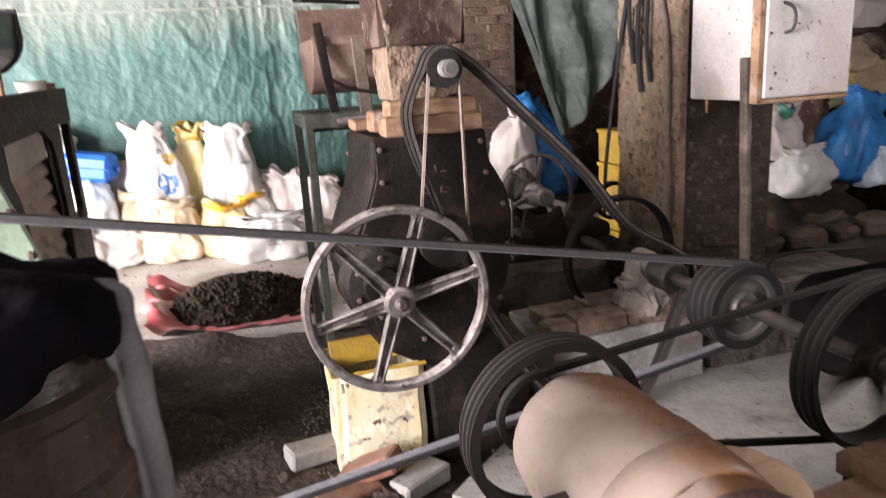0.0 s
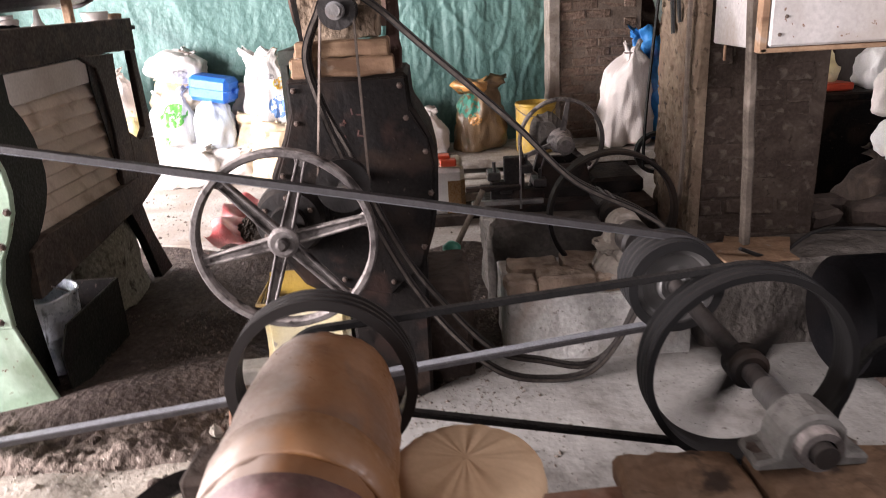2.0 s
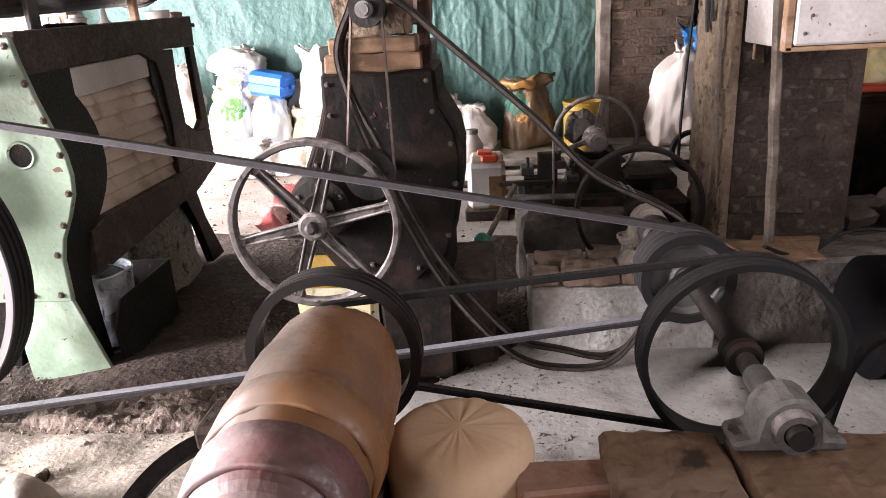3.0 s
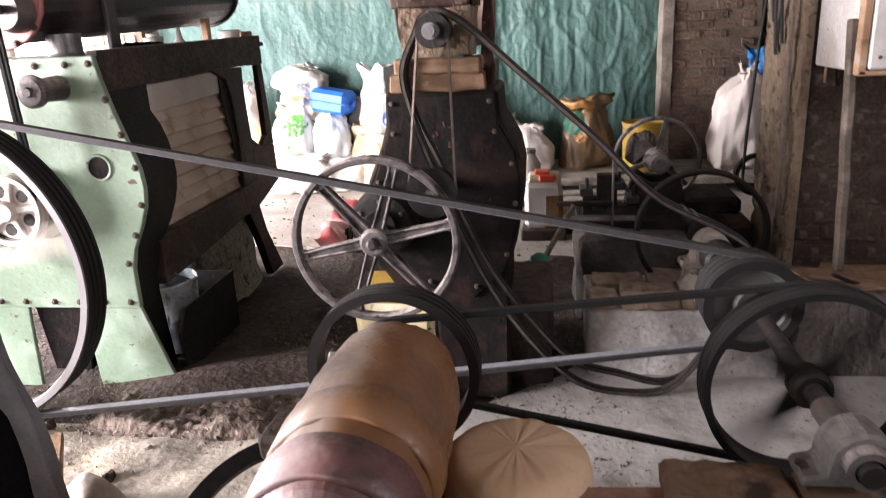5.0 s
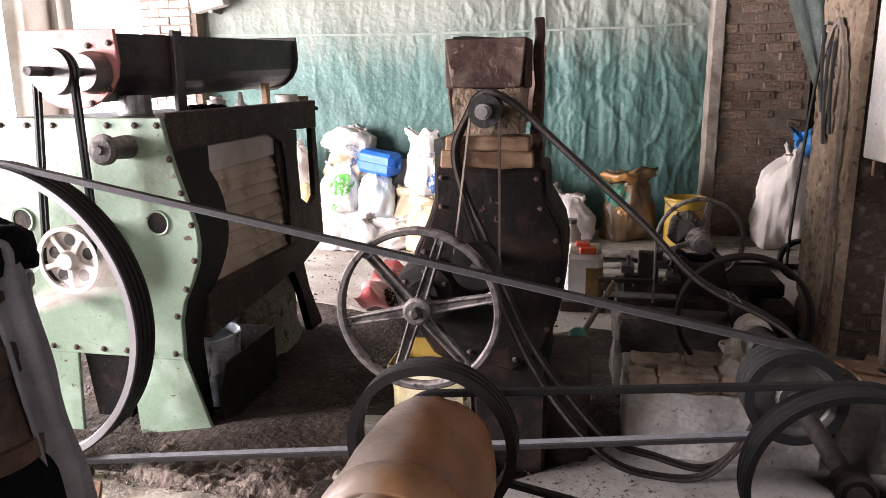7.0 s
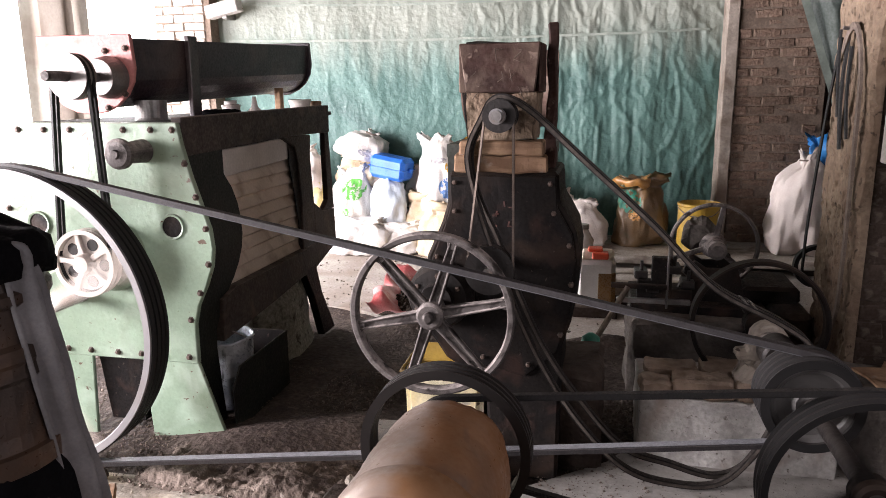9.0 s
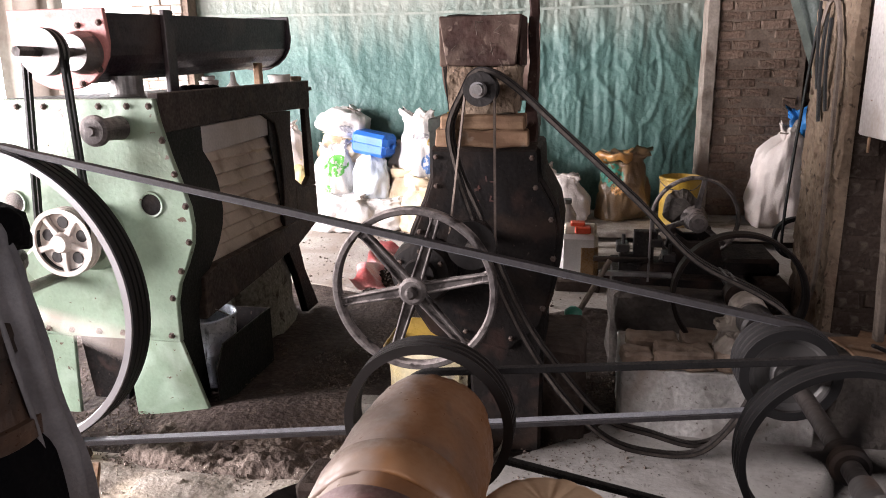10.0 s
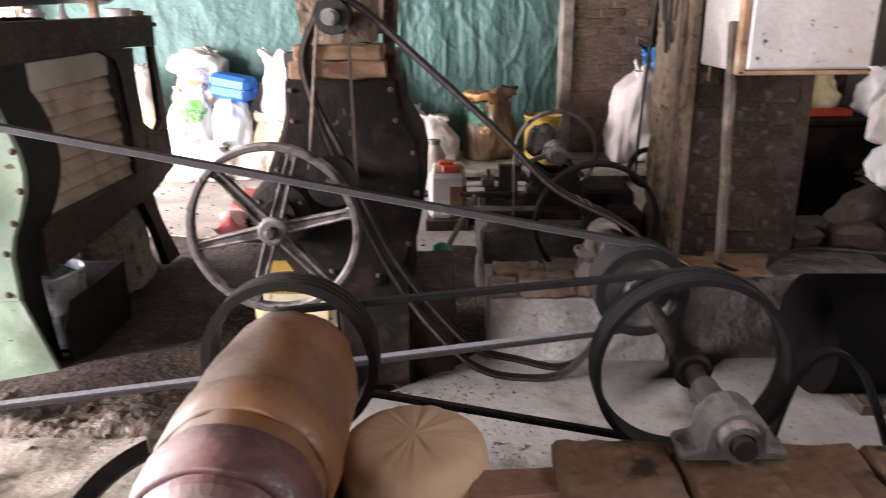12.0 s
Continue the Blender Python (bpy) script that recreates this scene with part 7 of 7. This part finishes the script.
def right_side():
    t = thing("fuel_tank", (3.25, 2.35, 0), "black oily horizontal tank on the floor", "tank")
    part("tank", lathe([(2.78, 0.05), (2.79, 0.2), (2.82, 0.235), (3.9, 0.235), (3.93, 0.2), (3.94, 0.05)], 40, "x", (0, 2.42, 0.255)), M_BLACKTANK, t, smooth=False)
    part("saddle", box(2.95, 3.05, 2.2, 2.64, 0, 0.06, 0.004), M_MASONRY, t)
    part("saddle", box(3.6, 3.7, 2.2, 2.64, 0, 0.06, 0.004), M_MASONRY, t)
    b = cut_box(-0.16, 0.16, -0.11, 0.11, -0.006, 0.006, 4, 0.002, 0.012, 8, 3)
    b.transform(pose(2.58, 2.72, 0.425, 5, 3, 14))
    solo("cardboard_piece", b, M_WOOD, (2.58, 2.72, 0.41), "bent brown cardboard piece on the ledge", "cardboard")
    b = cut_box(-0.13, 0.13, -0.09, 0.09, -0.004, 0.004, 4, 0.001, 0.010, 8, 7)
    b.transform(pose(2.66, 2.83, 0.418, 3, -4, -24))
    solo("cardboard_piece", b, M_WOOD, (2.66, 2.83, 0.41), "torn pale cardboard sheet on the ledge", "cardboard")
    solo("pier_footing", cut_box(2.40, 3.35, 2.68, 3.0, -0.02, 0.40, 14, 0.02, 0.02, 8, 3), M_DUSTSTONE, (2.9, 2.85, 0), "sooty masonry ledge at the pier's foot", "ledge")
    bank = thing("rubble_bank", (3.8, 3.3, 0), "dark bank of rubble stones beside the pier", "rubble")
    part("core", cut_box(3.0, 4.6, 3.1, 3.5, 0.0, 0.40, 7, 0.04, 0.05, 5, 4), M_DARKMASONRY, bank)
    for i, (x, y, w, h) in enumerate(((3.08, 3.12, 0.16, 0.09), (3.32, 3.10, 0.24, 0.10), (3.62, 3.14, 0.20, 0.08), (3.88, 3.12, 0.26, 0.11), (4.2, 3.16, 0.22, 0.09), (3.2, 3.30, 0.2, 0.08), (3.72, 3.34, 0.24, 0.09))):
        part("stone", cut_box(x - w / 2, x + w / 2, y - 0.07, y + 0.08, 0.38, 0.40 + h, 3, 0.03, 0.025, 9, 50 + i), M_MASONRY, bank, "sooty stone")
    k = thing("storage_trunk", (4.2, 4.7, 0), "long black trunk in the shade", "trunk")
    part("body", box(3.36, 5.12, 4.45, 4.95, 0.0, 0.75, 0.012), M_DARKIRON, k)
    part("lid", box(3.34, 5.14, 4.43, 4.97, 0.754, 0.80, 0.01), M_DARKIRON, k)
    solo("red_tray", ruffle(box(3.70, 3.98, 4.50, 4.72, 0.80, 0.85, 0.01), 0.008, 7), M_REDCAP, (3.84, 4.6, 0.80), "red plastic tray on the black trunk", "tray")
    G = "bags in the dark corner"
    sack((3.80, 4.66, 0.85), 0.26, 0.12, 0.24, M_PALEYELLOW, "yellow packet standing in the tray", 40.1, 0.6, group=G)
    sack((4.22, 4.62, 0.80), 0.30, 0.26, 0.32, M_WHITESACK, "white bag on the trunk", 39.1, 0.5, group=G)
    sack((4.14, 3.95, 0.0), 0.90, 0.5, 0.56, M_BROWNCLOTH, "dark brown bundle on the floor", 38.1, 0.7, group=G)
    sack((4.02, 3.86, 0.50), 0.42, 0.30, 0.30, M_WHITESACK, "crumpled white sheet on the dark bundle", 37.1, 0.7, group=G)
    sack((3.98, 4.02, 0.72), 0.30, 0.22, 0.36, M_PINKSACK, "grey-white cloth with a green edge", 33.1, 0.7, top=M_TEAL, group=G)
    sack((4.38, 3.92, 0.54), 0.44, 0.30, 0.62, M_BLUEBAG, "bright blue plastic bag full of cloth", 32.1, 0.75, 0.10, tilt=(0, 14, 0), group=G)
    sack((4.62, 3.84, 0.50), 0.30, 0.26, 0.26, M_PALEBLUE, "pale lilac cloth bundle", 34.1, 0.7, group=G)
    s = thing("dark_shelf", (4.75, 4.2, 0), "dark wooden shelf loaded with sacks", "shelf")
    for x in (4.36, 5.12):
        part("upright", box(x - 0.025, x + 0.025, 4.02, 4.38, 0, 2.3, 0.004), M_DARKWOOD, s)
    for z in (1.0, 1.55):
        part("board", box(4.39, 5.09, 4.0, 4.4, z - 0.03, z, 0.004), M_DARKWOOD, s)
    sack((4.58, 4.16, 1.0), 0.40, 0.32, 0.26, M_PALEYELLOW, "yellow sack on the shelf", 35.1, 0.7, group=G)
    sack((4.90, 4.16, 1.0), 0.40, 0.32, 0.32, M_BEIGESACK, "beige sack on the shelf", 36.1, 0.7, group=G)
    sack((4.60, 4.16, 1.26), 0.42, 0.32, 0.24, M_BEIGESACK, "beige sack lying on a yellow sack", 41.1, 0.7, group=G)
    sack((4.66, 4.16, 1.55), 0.46, 0.32, 0.30, M_PINKSACK, "pale sack on the upper shelf", 42.1, 0.6, group=G)


def corner_bits():
    c = thing("yellow_crate_stack", (3.16, 4.6, 0.0), "stack of yellow plastic crates behind the pier", "crate")
    for k in range(4):
        z = 0.24 * k
        part("crate", box(3.01, 3.31, 4.45, 4.75, z, z + 0.225, 0.01), M_YELLOWTIN, c)
        part("crate_rim", box(3.0, 3.32, 4.44, 4.76, z + 0.205, z + 0.235, 0.006), M_YELLOWTIN, c)
    b = ruffle(lathe([(-0.02, 0.10), (0.03, 0.13), (0.09, 0.12), (0.14, 0.07), (0.15, 0.02)], 24, "z", (-0.03, 1.55, 0)), 0.045, 7, 3)
    solo("pale_stone", b, M_WHITEWASH, (-0.03, 1.55, 0.0), "pale rounded stone on the meal-strewn ground", "stone", smooth=True)
    w = cut_box(-0.17, 0.17, -0.03, 0.03, -0.02, 0.02, 3, 0.004, 0.008, 12, 2)
    w.transform(pose(-0.24, 1.66, 0.10, 0, 22, -62))
    solo("wood_offcut", w, M_WOOD, (-0.24, 1.66, 0.03), "short wooden offcut leaning on a stone", "offcut")
    rng = random.Random(31)
    solo("concrete_block", cut_box(0.49, 0.75, 1.12, 1.42, -0.02, 0.17, 5, 0.015, 0.012, 9, 5), M_CEMENT, (0.62, 1.27, 0), "worn grey concrete block inside the curled belt", "block")
    for k in range(22):
        x, y = rng.uniform(0.51, 0.74), rng.uniform(1.13, 1.40)
        b = cut_box(-0.05, 0.05, -0.012, 0.012, -0.005, 0.005, 1, 0.002, 0.006, 20, k)
        b.transform(pose(x, y, 0.178 + 0.009 * (k % 4), rng.uniform(-20, 20), rng.uniform(-15, 15), rng.uniform(0, 180)))
        solo("wood_chip", b, M_DARKWOOD if k % 3 else M_WOOD, (x, y, 0.17), "brown wood chip inside the curled belt", "wood chip", "wood chips")
    for k in range(16):
        x, y = rng.uniform(-0.6, 0.75), rng.uniform(1.2, 2.6)
        r = rng.uniform(0.012, 0.03)
        b = ruffle(lathe([(-r, r * 0.5), (-r * 0.3, r), (r * 0.4, r * 0.8), (r * 0.7, r * 0.3)], 8, "z"), r * 0.5, 30, k)
        b.transform(Matrix.Translation((x, y, 0.035)))
        solo("clod", b, M_SANDY if k % 2 else M_MASONRY, (x, y, 0.02), "dry clod of earth and meal", "clod", "clods on the floor")


def beam_box():
    t = thing("wall_box", (-2.45, 6.8, 2.3), "small white box lamp fixed high on the pier", "box")
    part("case", box(-2.62, -2.26, 6.72, 6.86, 2.33, 2.46, 0.01, turn=(0, -12, 0)), M_OFFWHITE, t)
    part("bracket", box(-2.47, -2.42, 6.80, 7.0, 2.30, 2.36, 0.004), M_STEEL, t)


shed()
spilled_meal()
husk_bank()
tarp_wall()
turning_parts = green_machine()
machine_clutter()
huller()
spoked_wheel()
shaft_thing = line_shaft()
belts()
motor_pulley = motor()
covered_pot()
engine()
yellow_tin()
cabinet()
draped_stand()
sacks()
back_goods()
red_sheet()
curtain()
right_side()
beam_box()
corner_bits()
plinths()
pillars()
scatter("husks", 9000, -1.6, 1.7, 1.75, 3.4, 0.012, 0.002, 0.008, M_HUSK, "husks and crumbs of earth on the floor", 3, -0.05)
scatter("meal_crumbs", 2600, 1.2, 3.2, 1.2, 2.9, 0.016, 0.001, 0.0034, M_DUSTSTONE, "crumbs of meal on the cement", 5, 0.0)
scatter("chaff", 4200, -1.0, 0.85, 0.5, 2.1, 0.03, 0.0012, 0.005, M_SANDY, "pale chaff spilled on the ground", 7, -0.1)
scatter("floor_litter", 500, -1.8, 1.4, 4.2, 6.3, 0.022, 0.003, 0.010, M_CRUMB, "litter on the slab", 9, 0.0)


def motions():
    """The shaft, the motor's pulley and the green machine's wheels spin all through."""
    steps = [i / 30 for i in range(361)]

    def spin(ob, rate):
        at = ob.location.copy()
        walk(ob, [(t, Matrix.Translation(at) @ pose(0, 0, 0, 0, rate * t, 0)) for t in steps])

    spin(shaft_thing, 2100)
    spin(motor_pulley, 2460)
    spin(turning_parts[0], 762)
    spin(turning_parts[1], 120)
    spin(turning_parts[2], 1700)


motions()
